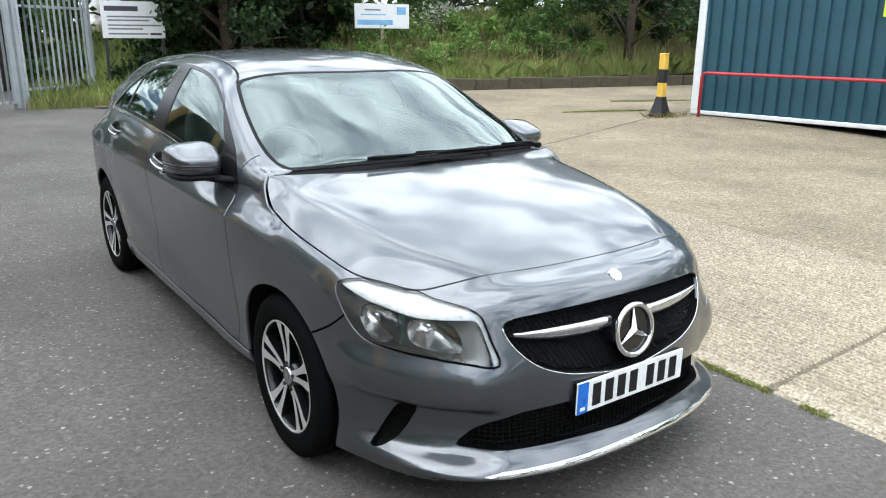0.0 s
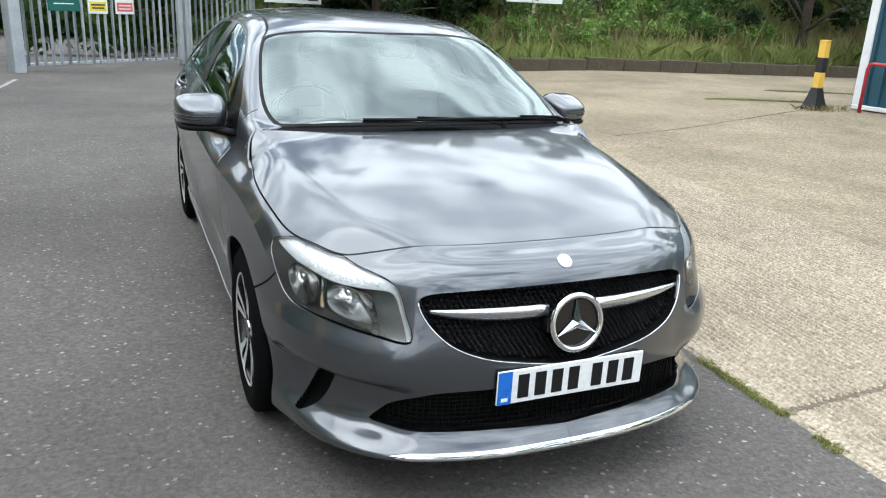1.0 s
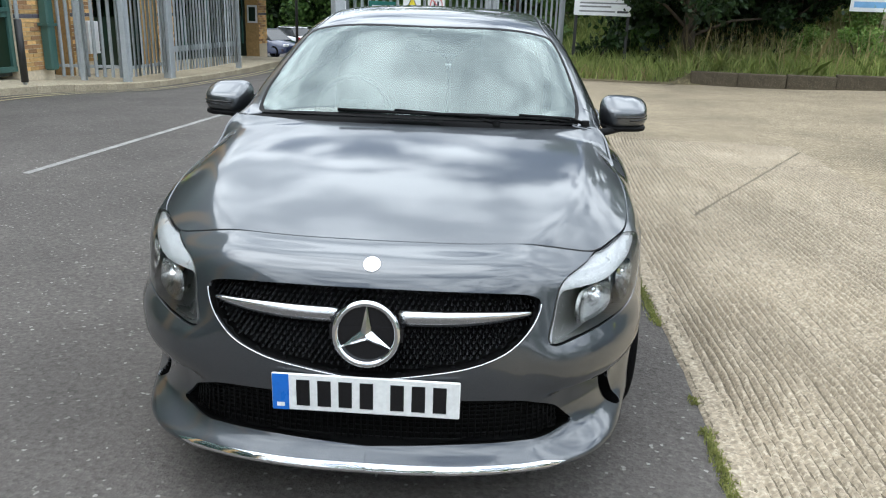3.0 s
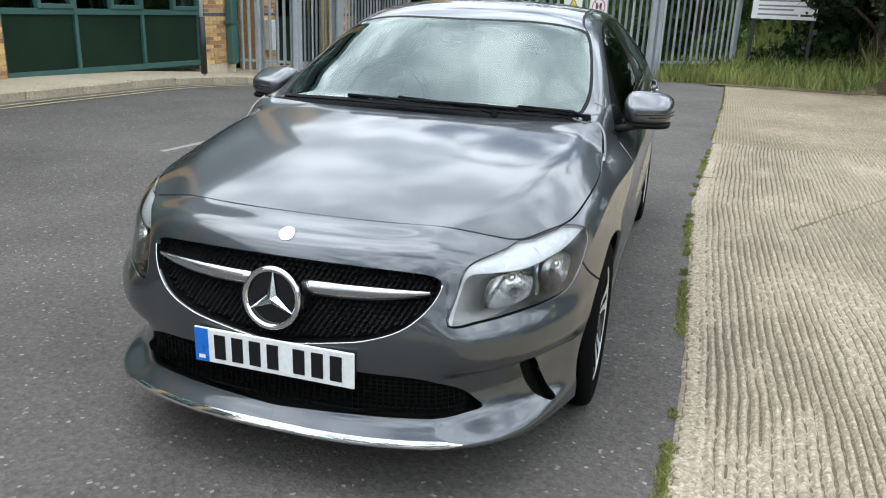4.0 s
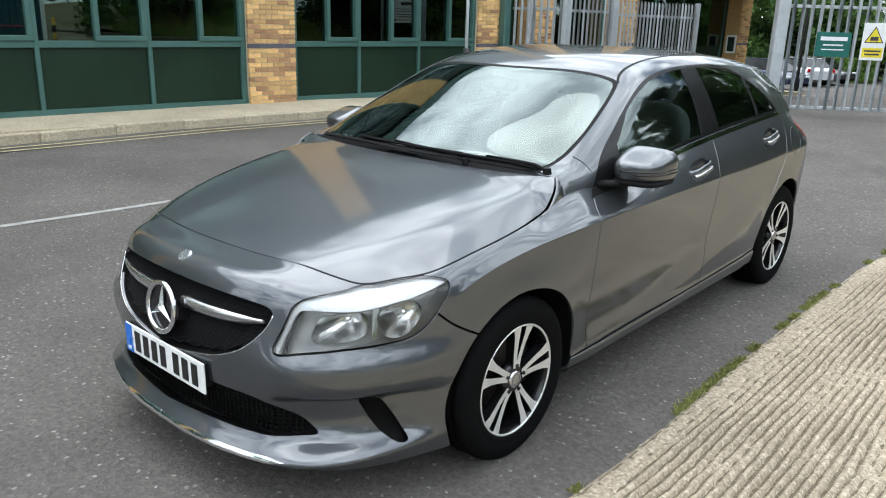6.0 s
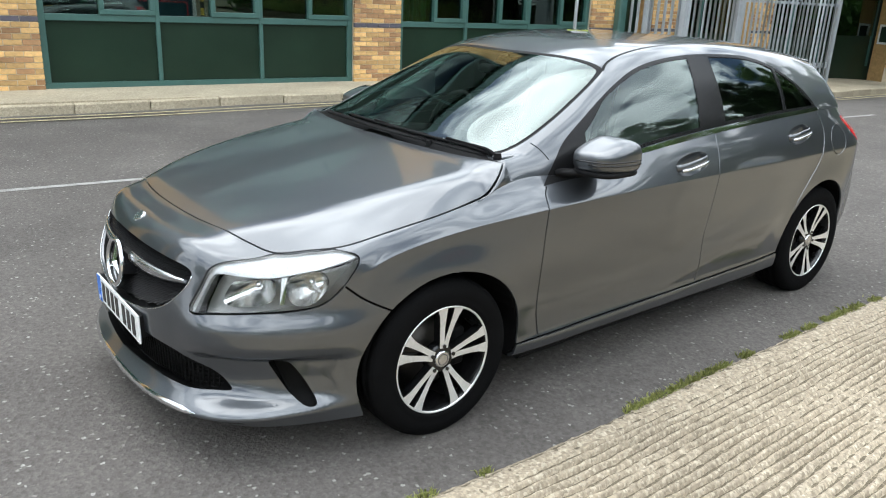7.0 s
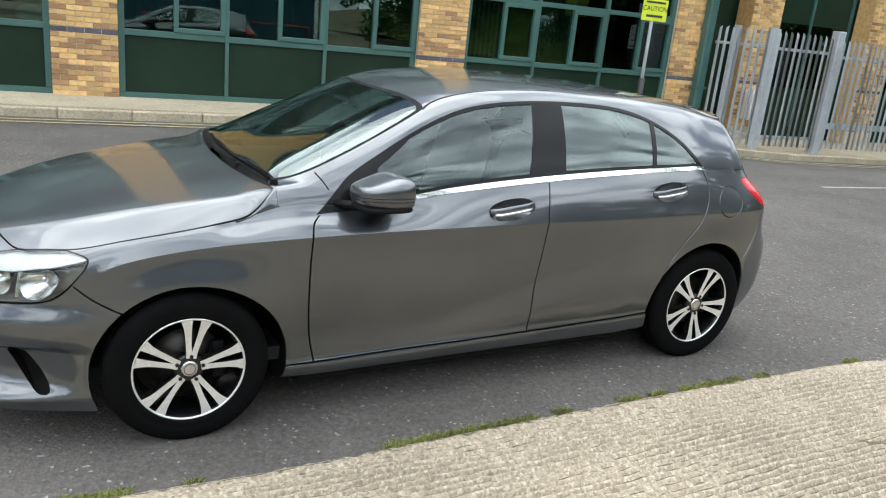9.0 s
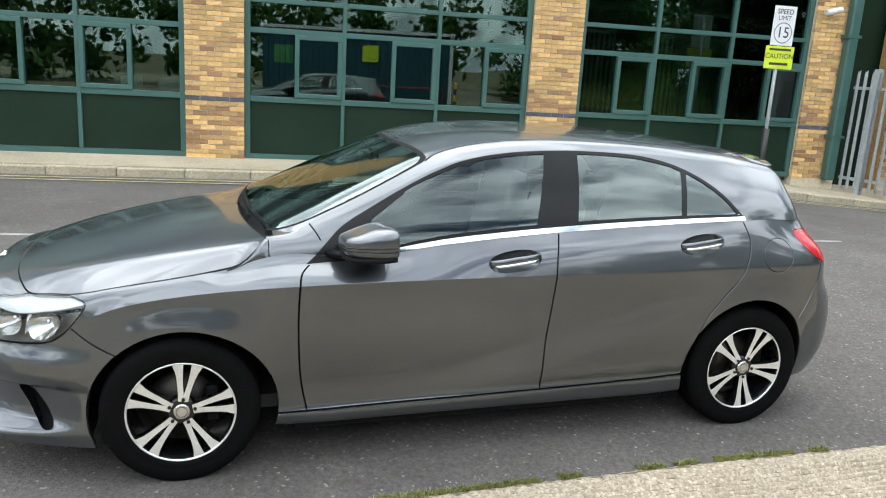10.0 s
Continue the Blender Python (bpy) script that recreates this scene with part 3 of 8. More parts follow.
lo = [bm.verts.new((a, d, HB)) for a, d in prof]
hi = [bm.verts.new((a, d, HT)) for a, d in prof]
for q in range(len(prof) - 1):
    bm.faces.new((lo[q], lo[q + 1], hi[q + 1], hi[q]))
part("wall_sheet", bm, shed_blue, hut)
boxpart("box", (0.02, HLEN, 0.05, HDEP, HB, HT), shed_blue, hut)
boxpart("corner_trim", (-0.06, 0.08, -0.03, 0.06, HB, HT), white_trim, hut, bevel=0.01)
boxpart("bottom_trim", (-0.06, HLEN, -0.035, 0.05, HB - 0.07, HB), white_trim, hut, bevel=0.01)
boxpart("roof", (-0.1, HLEN + 0.1, -0.1, HDEP + 0.1, HT, HT + 0.12), white_trim, hut)
# skids near black: the shade under the hut is in their colour
for a in (0.5, 2.2, 4.0, 5.8, 7.2):
    boxpart("skid", (a, a + 0.25, 0.25, HDEP, -0.02, HB - 0.07), dark_void, hut)
boxpart("skid_beam", (0.15, HLEN, 0.7, 0.85, -0.02, HB - 0.07), dark_void, hut)
boxpart("wall_sign", (2.95, 3.6, -0.05, -0.035, 1.85, 2.5), sign_lime, hut, "lime yellow sign on the hut wall")
boxpart("sign_lettering", (3.02, 3.4, -0.054, -0.05, 1.95, 1.98), sign_dark, hut)
rail = empty("guard_rail", HUT, "red painted tubular guard rail before the hut", "rail")
bm = bmesh.new()
tube(bm, [(0.28, -0.32, 0.12), (0.28, -0.32, 0.86), (0.3, -0.32, 0.92), (0.36, -0.32, 0.94), (6.5, -0.32, 0.94)], 0.028, 10)
part("top_tube", bm, red_paint, rail, smooth=True)
for a in (3.5, 6.4):
    bm = bmesh.new()
    tube(bm, [(a, -0.32, 0.0), (a, -0.32, 0.94)], 0.026, 10)
    part("post", bm, red_paint, rail, smooth=True)

# ---- bollard ----
bollard = empty("bollard", pose(8.55, 7.2, rise(8.55, 7.2), 0, 0, 8), "yellow and black banded bollard with a flared black base", "bollard")


bm = bmesh.new()
rings = [[bm.verts.new((sx * w, sy * w, z)) for sx, sy in ((-1, -1), (1, -1), (1, 1), (-1, 1))] for w, z in ((0.14, 0.0), (0.135, 0.05), (0.09, 0.22), (0.062, 0.36))]
for ra, rb_ in zip(rings, rings[1:]):
    for k in range(4):
        bm.faces.new((ra[k], ra[(k + 1) % 4], rb_[(k + 1) % 4], rb_[k]))
part("base", bm, black_paint, bollard)
for z0, z1, c in ((0.36, 0.6, yellow_paint), (0.6, 0.83, black_paint), (0.83, 1.08, yellow_paint)):
    boxpart("band", (-0.06, 0.06, -0.06, 0.06, z0, z1), c, bollard, bevel=0.008)
boxpart("cap", (-0.064, 0.064, -0.064, 0.064, 1.08, 1.1), yellow_paint, bollard, bevel=0.008)


# ---- palisade fences and gates ----
def palisade(name, a, b, label, posts, rails=(0.35, 2.0), z0=0.06, z1=2.35, pitch=0.142, low=0.0, post_w=0.1):
    """A run of palisade from a to b: pales with split pointed heads, two rails, posts."""
    a, b = Vector((a[0], a[1], 0)), Vector((b[0], b[1], 0))
    d = (b - a)
    ln = d.length
    d.normalize()
    m = Matrix(((d.x, -d.y, 0, a.x), (d.y, d.x, 0, a.y), (0, 0, 1, rise(a.x, a.y)), (0, 0, 0, 1)))
    th = empty(name, m, label, "fence" if "gate" not in name else "gate")
    bm = bmesh.new()
    w = 0.034
    secs = [(-w, 0.012), (-w * 0.35, -0.012), (w * 0.35, -0.012), (w, 0.012)]
    lo = [bm.verts.new((x, y, z0 + low)) for x, y in secs]
    hi = [bm.verts.new((x, y, z1 - 0.1)) for x, y in secs]
    tops = [bm.verts.new((-w * 0.8, 0.02, z1)), bm.verts.new((0, -0.012, z1 - 0.05)), bm.verts.new((w * 0.8, 0.02, z1))]
    for q in range(3):
        bm.faces.new((lo[q], lo[q + 1], hi[q + 1], hi[q]))
    bm.faces.new((hi[0], hi[1], tops[1], tops[0]))
    bm.faces.new((hi[1], hi[2], tops[1]))
    bm.faces.new((hi[2], hi[3], tops[2], tops[1]))
    bm.faces.ensure_lookup_table()
    bmesh.ops.solidify(bm, geom=bm.faces[:], thickness=0.003)
    first = part("pale", bm, galv, th)
    n = max(2, int(ln / pitch))
    for i in range(n):
        o = first if i == 0 else link_mesh("pale", first.data, th)
        o.location = ((i + 0.5) * ln / n, -0.03, 0.008 * math.sin(i * 12.9898))
    for z in rails:
        bm = bmesh.new()
        box(bm, 0, ln, -0.012, 0.04, z, z + 0.055, bevel=0.004)
        part("rail", bm, galv, th)
    for px in posts:
        bm = bmesh.new()
        box(bm, px - post_w / 2, px + post_w / 2, -0.02, 0.09, 0.0, z1 + 0.02, bevel=0.006)
        part("post", bm, galv, th)
    return th


palisade("palisade_fence", (-8.75, 10.78), (-7.58, 11.05), "grey galvanised palisade fence beside the brick office corner", [0.42, 1.2], z0=0.18)
palisade("palisade_gate", (-7.56, 11.12), (-7.54, 12.58), "grey galvanised palisade gate leaf standing at the kerb", [0.0], z0=0.2, post_w=0.16)
palisade("palisade_gate", (-7.53, 12.76), (-7.46, 16.2), "opened palisade gate leaf with a low cross rail", [0.0, 3.42], rails=(0.64, 0.7, 2.0), z0=0.24, post_w=0.12)
palisade("palisade_gate", (-3.83, 12.9), (-1.1, 15.3), "tall galvanised palisade gate leaf standing ajar on the road", [3.6], rails=(0.1, 1.93), z0=0.1, z1=2.38, pitch=0.165)
palisade("palisade_fence", (-1.0, 15.4), (0.55, 17.05), "grey palisade fence running back into the trees", [0.0, 2.25], z1=2.35, pitch=0.17)
gp = empty("gate_post", pose(-3.92, 12.82, rise(-3.9, 12.8), 0, 0, 41), "thick square galvanised gate post", "gate post")
boxpart("shaft", (-0.11, 0.11, -0.11, 0.11, -0.03, 2.6), galv, gp, bevel=0.012)
boxpart("cap", (-0.12, 0.12, -0.12, 0.12, 2.6, 2.62), galv, gp)
for z in (0.3, 2.1):
    boxpart("hinge", (0.1, 0.2, -0.03, 0.03, z, z + 0.08), galv, gp)
gp = empty("gate_post", pose(-7.54, 12.67, rise(-7.54, 12.67) + 0.1), "square galvanised gate post at the kerb", "gate post")
boxpart("shaft", (-0.09, 0.09, -0.09, 0.09, -0.1, 2.4), galv, gp, bevel=0.01)

# ---- bank and verge ----
def bank_z(x, y):
    k = 14.75 - 0.1 * (x - 3.4)
    base = rise(x, y)
    up = smooth01((y - k) / 2.0) * 0.12 + 1.5 * smooth01((y - k - 0.8) / 9.0) * smooth01((x + 1.0) / 5.0)
    return base + (0.24 if x > 3.3 else 0.02) + up + 0.06 * noise.noise(Vector((x * 0.6, y * 0.6, 0.0)))


bank = tagged(sheet("ground_bank", lambda y: [0.2 + 44.8 * (k / 60) ** 1.3 for k in range(61)], [14.4 + 40 * (k / 40) ** 1.5 for k in range(41)], lambda x, y: bank_z(x, y) if y > 14.85 - 0.1 * (x - 3.4) else (rise(x, y) - 0.05 if x > 3.3 else rise(x, y) + 0.03), earth), "grassy bank rising behind the yard", "bank", kind="structure")
tagged(sheet("ground_left", lambda y: [-60, -40, -25, -16, -9.3, -7.45], steps((22.0, 0), (52, 14)), lambda x, y: fall(x, y) - 0.01, asphalt), "grey asphalt of the car park beyond the gate", "car park", kind="structure")

# ---- the car's skin: smooth surfaces in the car's own axes (x to its left, y to its tail, z up, under the front axle) ----
class Spl:
    """Natural cubic spline through points; straight beyond the ends."""

    def __init__(self, pts):
        self.x = np.array([p[0] for p in pts], float)
        self.y = np.array([p[1] for p in pts], float)
        n = len(pts)
        h = np.diff(self.x)
        a = np.zeros((n, n))
        r = np.zeros(n)
        a[0, 0] = a[-1, -1] = 1
        for i in range(1, n - 1):
            a[i, i - 1], a[i, i], a[i, i + 1] = h[i - 1], 2 * (h[i - 1] + h[i]), h[i]
            r[i] = 6 * ((self.y[i + 1] - self.y[i]) / h[i] - (self.y[i] - self.y[i - 1]) / h[i - 1])
        self.m = np.linalg.solve(a, r)
        self.xl, self.yl, self.ml = self.x.tolist(), self.y.tolist(), self.m.tolist()

    def __call__(self, v):
        x, y, m = self.xl, self.yl, self.ml
        n = len(x)
        if v <= x[0]:
            s = (y[1] - y[0]) / (x[1] - x[0]) - (x[1] - x[0]) * (2 * m[0] + m[1]) / 6
            return y[0] + s * (v - x[0])
        if v >= x[-1]:
            s = (y[-1] - y[-2]) / (x[-1] - x[-2]) + (x[-1] - x[-2]) * (m[-2] + 2 * m[-1]) / 6
            return y[-1] + s * (v - x[-1])
        i = 0
        while v > x[i + 1]:
            i += 1
        h = x[i + 1] - x[i]
        a, b = (x[i + 1] - v) / h, (v - x[i]) / h
        return a * y[i] + b * y[i + 1] + ((a ** 3 - a) * m[i] + (b ** 3 - b) * m[i + 1]) * h * h / 6


def chord(pts):
    s = [0.0]
    for a, b in zip(pts, pts[1:]):
        s.append(s[-1] + math.dist(a, b))
    return s


def st(t):
    t = 0.0 if t < 0 else 1.0 if t > 1 else t
    return t * t * (3 - 2 * t)


# widest outline in plan, nose to tail
PLAN = [(0.0, -0.905), (0.15, -0.901), (0.3, -0.884), (0.4, -0.86), (0.5, -0.82), (0.6, -0.752), (0.7, -0.645), (0.772, -0.52), (0.822, -0.38), (0.858, -0.2), (0.879, 0.0), (0.888, 0.3), (0.888, 0.8), (0.888, 1.4), (0.89, 2.0), (0.892, 2.45), (0.889, 2.75), (0.875, 2.98), (0.828, 3.16), (0.71, 3.29), (0.5, 3.35), (0.25, 3.385), (0.0, 3.395)]
PS = chord(PLAN)
PLX, PLY = Spl([(s, p[0]) for s, p in zip(PS, PLAN)]), Spl([(s, p[1]) for s, p in zip(PS, PLAN)])
ULEN = PS[-1]


def u_at_y(y, lo=0.0, hi=None):
    lo, hi = 0.0, hi or ULEN
    for _ in range(40):
        mid = (lo + hi) / 2
        if PLY(mid) < y:
            lo = mid
        else:
            hi = mid
    return lo


def u_at_x_front(x):
    lo, hi = 0.0, PS[8]
    for _ in range(40):
        mid = (lo + hi) / 2
        if PLX(mid) < x:
            lo = mid
        else:
            hi = mid
    return lo


# ---- bonnet: crowned in the middle, folded down along a crease to each side ----
HOOD_MID = Spl([(-0.9, 0.735), (-0.687, 0.8083), (-0.45, 0.872), (-0.2, 0.925), (0.05, 0.967), (0.263, 0.996), (0.4, 1.01)])
HOOD_W = Spl([(-0.75, 0.50), (-0.572, 0.628), (-0.48, 0.7), (-0.393, 0.748), (-0.236, 0.782), (-0.022, 0.797), (0.1, 0.793), (0.2, 0.784), (0.281, 0.772), (0.323, 0.757), (0.35, 0.735)])
HOOD_EZ = Spl([(-0.75, 0.728), (-0.572, 0.771), (-0.393, 0.789), (-0.236, 0.818), (-0.022, 0.851), (0.1, 0.869), (0.2, 0.885), (0.236, 0.897), (0.281, 0.932), (0.323, 0.977), (0.35, 1.0)])
HOOD_FOLD = Spl([(-0.7, 0.76), (-0.55, 0.76), (-0.1, 0.815), (0.2, 0.885), (0.35, 0.93)])


def soft_ramp(v, e=0.05):
    return (v + math.sqrt(v * v + e * e)) / 2


def hood_z(x, y):
    s = abs(x) / HOOD_W(y)
    m, c = HOOD_MID(y), HOOD_FOLD(y)
    r = lambda v: soft_ramp(v) ** 1.3 - soft_ramp(-c) ** 1.3
    return m - (m - HOOD_EZ(y)) * (0.34 * s * s + 0.66 * r(s - c) / r(1 - c))


def hood_front(x):
    t = abs(x) / 0.628
    return -0.687 + 0.081 * t * t + 0.034 * t ** 6


def hood_rear(x):
    t = abs(x) / 0.735
    return 0.263 + 0.097 * t * t - 0.01 * t ** 4


FRONT_OFF = Spl([(0.18, 0.006), (0.2, 0.03), (0.213, 0.048), (0.228, 0.046), (0.265, 0.014), (0.31, -0.006), (0.36, -0.004), (0.42, 0.004), (0.49, 0.006), (0.55, 0.0), (0.61, -0.016), (0.66, -0.034), (0.72, -0.055), (0.78, -0.09), (0.84, -0.14)])
REAR_OFF = Spl([(0.18, -0.09), (0.25, -0.05), (0.35, -0.012), (0.5, 0.0), (0.62, -0.012), (0.72, -0.05), (0.8, -0.075), (0.9, -0.11), (1.0, -0.165), (1.1, -0.22)])
CREASE = Spl([(-0.6, 0.72), (-0.32, 0.748), (-0.05, 0.786), (0.19, 0.811), (0.46, 0.827), (0.83, 0.835), (1.6, 0.835), (2.3, 0.83), (2.8, 0.83), (3.2, 0.84)])
# upper edge of the lower body: round the bonnet's edge, then along the waist to the tail
EDGE = [(x, hood_front(x), hood_z(x, hood_front(x))) for x in (0.0, 0.15, 0.3, 0.42, 0.52, 0.58)]
EDGE += [(HOOD_W(y), y, HOOD_EZ(y)) for y in (-0.572, -0.48, -0.393, -0.32, -0.236, -0.13, -0.022, 0.1, 0.2)]
EDGE += [(0.783, 0.28, 0.91), (0.78, 0.36, 0.93), (0.782, 0.45, 0.939), (0.789, 0.57, 0.933), (0.803, 0.7, 0.924), (0.812, 0.95, 0.952), (0.815, 1.3, 0.99), (0.815, 1.62, 1.014), (0.81, 2.0, 1.034), (0.802, 2.35, 1.046), (0.79, 2.62, 1.052), (0.762, 2.85, 1.05), (0.70, 3.02, 1.035), (0.56, 3.12, 1.015), (0.3, 3.165, 1.0), (0.0, 3.18, 0.998)]
FOOT = 14        # where the edge leaves the bonnet's side, in that list
ES = chord(EDGE)
EX, EY, EZ = (Spl([(s, p[k]) for s, p in zip(ES, EDGE)]) for k in range(3))
# where along the edge each place of the outline looks
U2E = Spl([(0.0, 0.0), (u_at_x_front(0.15), ES[1]), (u_at_x_front(0.3), ES[2]), (u_at_x_front(0.43), ES[3]), (u_at_x_front(0.56), ES[4]), (u_at_x_front(0.63), ES[5]), (u_at_x_front(0.69), ES[6]), (u_at_x_front(0.765), ES[7])] + [(u_at_y(EDGE[k][1]), ES[k]) for k in (8, 10, 12, 13, 14, 15, 16, 17, 18, 19, 21, 23, 25)] + [(u_at_y(2.88), ES[26]), (u_at_y(3.13), ES[27]), (u_at_y(3.3), ES[28]), (u_at_y(3.375), ES[29]), (ULEN, ES[30])])
SHOULDER = Spl([(0.0, 0.735), (u_at_x_front(0.5), 0.72), (u_at_x_front(0.7), 0.66), (u_at_y(-0.37), 0.688), (u_at_y(-0.29), 0.73), (u_at_y(-0.2), 0.76), (u_at_y(-0.05), 0.786), (u_at_y(0.19), 0.811), (u_at_y(0.46), 0.827), (u_at_y(0.83), 0.835), (u_at_y(1.6), 0.836), (u_at_y(2.6), 0.84), (u_at_y(3.0), 0.84), (ULEN, 0.86)])
WRAP = 0.32      # width of the roll over the shoulder, in the skin's own measure


def side_off(y, z):
    zc = CREASE(y)
    if z > zc:
        a = z - zc
        o = -0.10 * a - 1.0 * a * a
    else:
        b = zc - z
        o = -0.055 * b - 0.11 * b * b
    lift = 0.28 + 0.33 * st((y - 0.8) / 1.7)
    o += 0.026 * st((lift + 0.13 - z) / 0.2) * st((y - 0.2) / 0.4) * st((2.5 - y) / 0.4)
    o -= 0.03 * st((0.225 - z) / 0.04) * st((y + 0.1) / 0.3)
    o += 0.012 * st((0.285 + 0.012 * y - z) / 0.035) * st((y - 0.3) / 0.15) * st((2.45 - y) / 0.15)
    if y < 0 and z < zc:
        o *= 1 - 0.65 * st(-y / 0.35)
    # the wings are drawn in at the crease and swell out again over the wheels
    swell = math.exp(-((y - 0.02) / 0.33) ** 2) + 0.55 * math.exp(-((y - 2.72) / 0.34) ** 2)
    o += 0.034 * (st((zc - z) / 0.22) - 1) * swell
    for wy in (0.0, 2.699):
        r = math.hypot(y - wy, z - 0.306)
        o += 0.008 * math.exp(-((r - 0.36) / 0.08) ** 2)
    return o


def low_off(u, z):
    """How far the wall stands out from the outline."""
    x, y = PLX(u), PLY(u)
    h = 1e-3
    tx, ty = PLX(u + h) - PLX(u - h), PLY(u + h) - PLY(u - h)
    l = math.hypot(tx, ty)
    nx, ny = ty / l, -tx / l
    wf = st((-ny - 0.15) / 0.7) if y < 1 else 0.0
    wr = st((ny - 0.1) / 0.7) if y > 1 else 0.0
    ws = 1 - wf - wr
    o = wf * FRONT_OFF(z) + wr * REAR_OFF(z) + ws * side_off(y, z)
    if y < 0:
        c = math.exp(-((x - 0.6) / 0.14) ** 2) if x < 0.6 else math.exp(-((x - 0.6) / 0.17) ** 2)
        o += 0.012 * c * st((0.345 - z) / 0.1)
        o -= 0.034 * st((x - 0.46) / 0.14) * st((0.84 - x) / 0.08) * st((0.435 - z) / 0.035) * st((z - 0.226) / 0.05)
        o += 0.024 * st((0.605 - z) / 0.085) * st((z - 0.4) / 0.08) * st((x - 0.42) / 0.16) * st((0.86 - x) / 0.07)
    return x + nx * o, y + ny * o, nx, ny


def lower(u, w):
    """A point of the lower body: u round the outline; w the height up to the shoulder, then the roll to the upper edge."""
    zs = SHOULDER(u)
    if w <= zs:
        x, y, _, _ = low_off(u, w)
        return (x, y, w)
    t = min(1.0, (w - zs) / WRAP)
    x0, y0, nx, ny = low_off(u, zs)
    x1, y1, _, _ = low_off(u, zs - 0.02)
    t0 = ((x0 - x1) / 0.02, (y0 - y1) / 0.02, 1.0)
    kink = 0.62 * st((PLY(u) + 0.36) / 0.1) * (1 - 0.6 * st((PLY(u) - 0.7) / 1.2))
    t0 = (t0[0] - kink * nx, t0[1] - kink * ny, 1.0)
    e = U2E(u)
    px, py, pz = EX(e), EY(e), EZ(e)
    d = math.dist((x0, y0, zs), (px, py, pz))
    t1 = (-nx * 0.5, -ny * 0.5, 0.86)
    if e < ES[FOOT + 4]:
        rise_in = (hood_z(px - 0.02 * nx, min(0.2, py - 0.02 * ny)) - hood_z(px, min(0.2, py))) / 0.02
        rise_in = max(0.05, min(1.2, rise_in))
        l1 = math.sqrt(1 + rise_in ** 2)
        q = st((py - 0.05) / 0.27)
        t1 = tuple(h * (1 - q) + g * q for h, g in zip((-nx / l1, -ny / l1, rise_in / l1), t1))
    k = d * 0.42
    l0 = math.sqrt(t0[0] ** 2 + t0[1] ** 2 + 1)
    a = (1 - t) ** 3
    b = 3 * t * (1 - t) ** 2
    c = 3 * t * t * (1 - t)
    g = t ** 3
    return tuple(a * p + b * (p + k * q / l0) + c * (r - k * s) + g * r for p, q, r, s in zip((x0, y0, zs), t0, (px, py, pz), t1))


# ---- cabin ----
def least(a, b, k):
    """The lesser of two, with a rounded change."""
    h = max(k - abs(a - b), 0.0) / k
    return min(a, b) - h * h * k / 4


def rear_x(y):
    """Half the width of the bonnet's rear line at y."""
    return 0.735 * math.sqrt(max(0.0, y - 0.2615) / 0.0885)


SIDE_X = Spl([(0.2, 0.784), (0.28, 0.783), (0.36, 0.78), (0.45, 0.782), (0.57, 0.789), (0.7, 0.803), (0.95, 0.812), (1.3, 0.815), (1.62, 0.815), (2.0, 0.81), (2.35, 0.802), (2.62, 0.79), (2.85, 0.762), (3.02, 0.70), (3.12, 0.56), (3.165, 0.3), (3.18, 0.03)])
BASE_Z = Spl([(0.2, 0.885), (0.28, 0.91), (0.36, 0.93), (0.45, 0.939), (0.57, 0.933), (0.7, 0.924), (0.95, 0.952), (1.3, 0.99), (1.62, 1.014), (2.0, 1.034), (2.35, 1.046), (2.62, 1.052), (2.85, 1.05), (3.02, 1.035), (3.12, 1.015), (3.18, 0.998)])
MID_Z = Spl([(0.2, 0.985), (0.35, 1.055), (0.55, 1.148), (0.75, 1.237), (0.95, 1.324), (1.12, 1.383), (1.3, 1.417), (1.6, 1.434), (1.9, 1.43), (2.2, 1.413), (2.5, 1.39), (2.75, 1.36), (2.92, 1.325), (2.98, 1.29), (3.02, 1.24), (3.08, 1.16), (3.14, 1.07), (3.18, 1.0)])
PILLAR_X = Spl([(0.2, 0.655), (0.35, 0.685), (0.5, 0.707), (0.72, 0.688), (0.95, 0.64), (1.1, 0.605), (1.4, 0.578), (1.8, 0.573), (2.2, 0.565), (2.6, 0.552), (2.85, 0.54), (2.98, 0.53), (3.06, 0.5), (3.12, 0.45), (3.165, 0.27), (3.18, 0.02)])
RAIL_Z = Spl([(0.2, 0.985), (0.35, 0.996), (0.45, 1.018), (0.58, 1.072), (0.75, 1.15), (0.95, 1.248), (1.1, 1.314), (1.3, 1.362), (1.6, 1.388), (1.9, 1.388), (2.2, 1.374), (2.5, 1.346), (2.75, 1.314), (2.92, 1.284), (2.98, 1.26), (3.06, 1.14), (3.12, 1.06), (3.18, 1.0)])


def BASE_X(y):
    return least(rear_x(y) + 0.03, SIDE_X(y), 0.02)


def RAIL_X(y):
    return least(rear_x(y) + 0.002, PILLAR_X(y), 0.06)


VR = 0.46        # the rail's place on each section


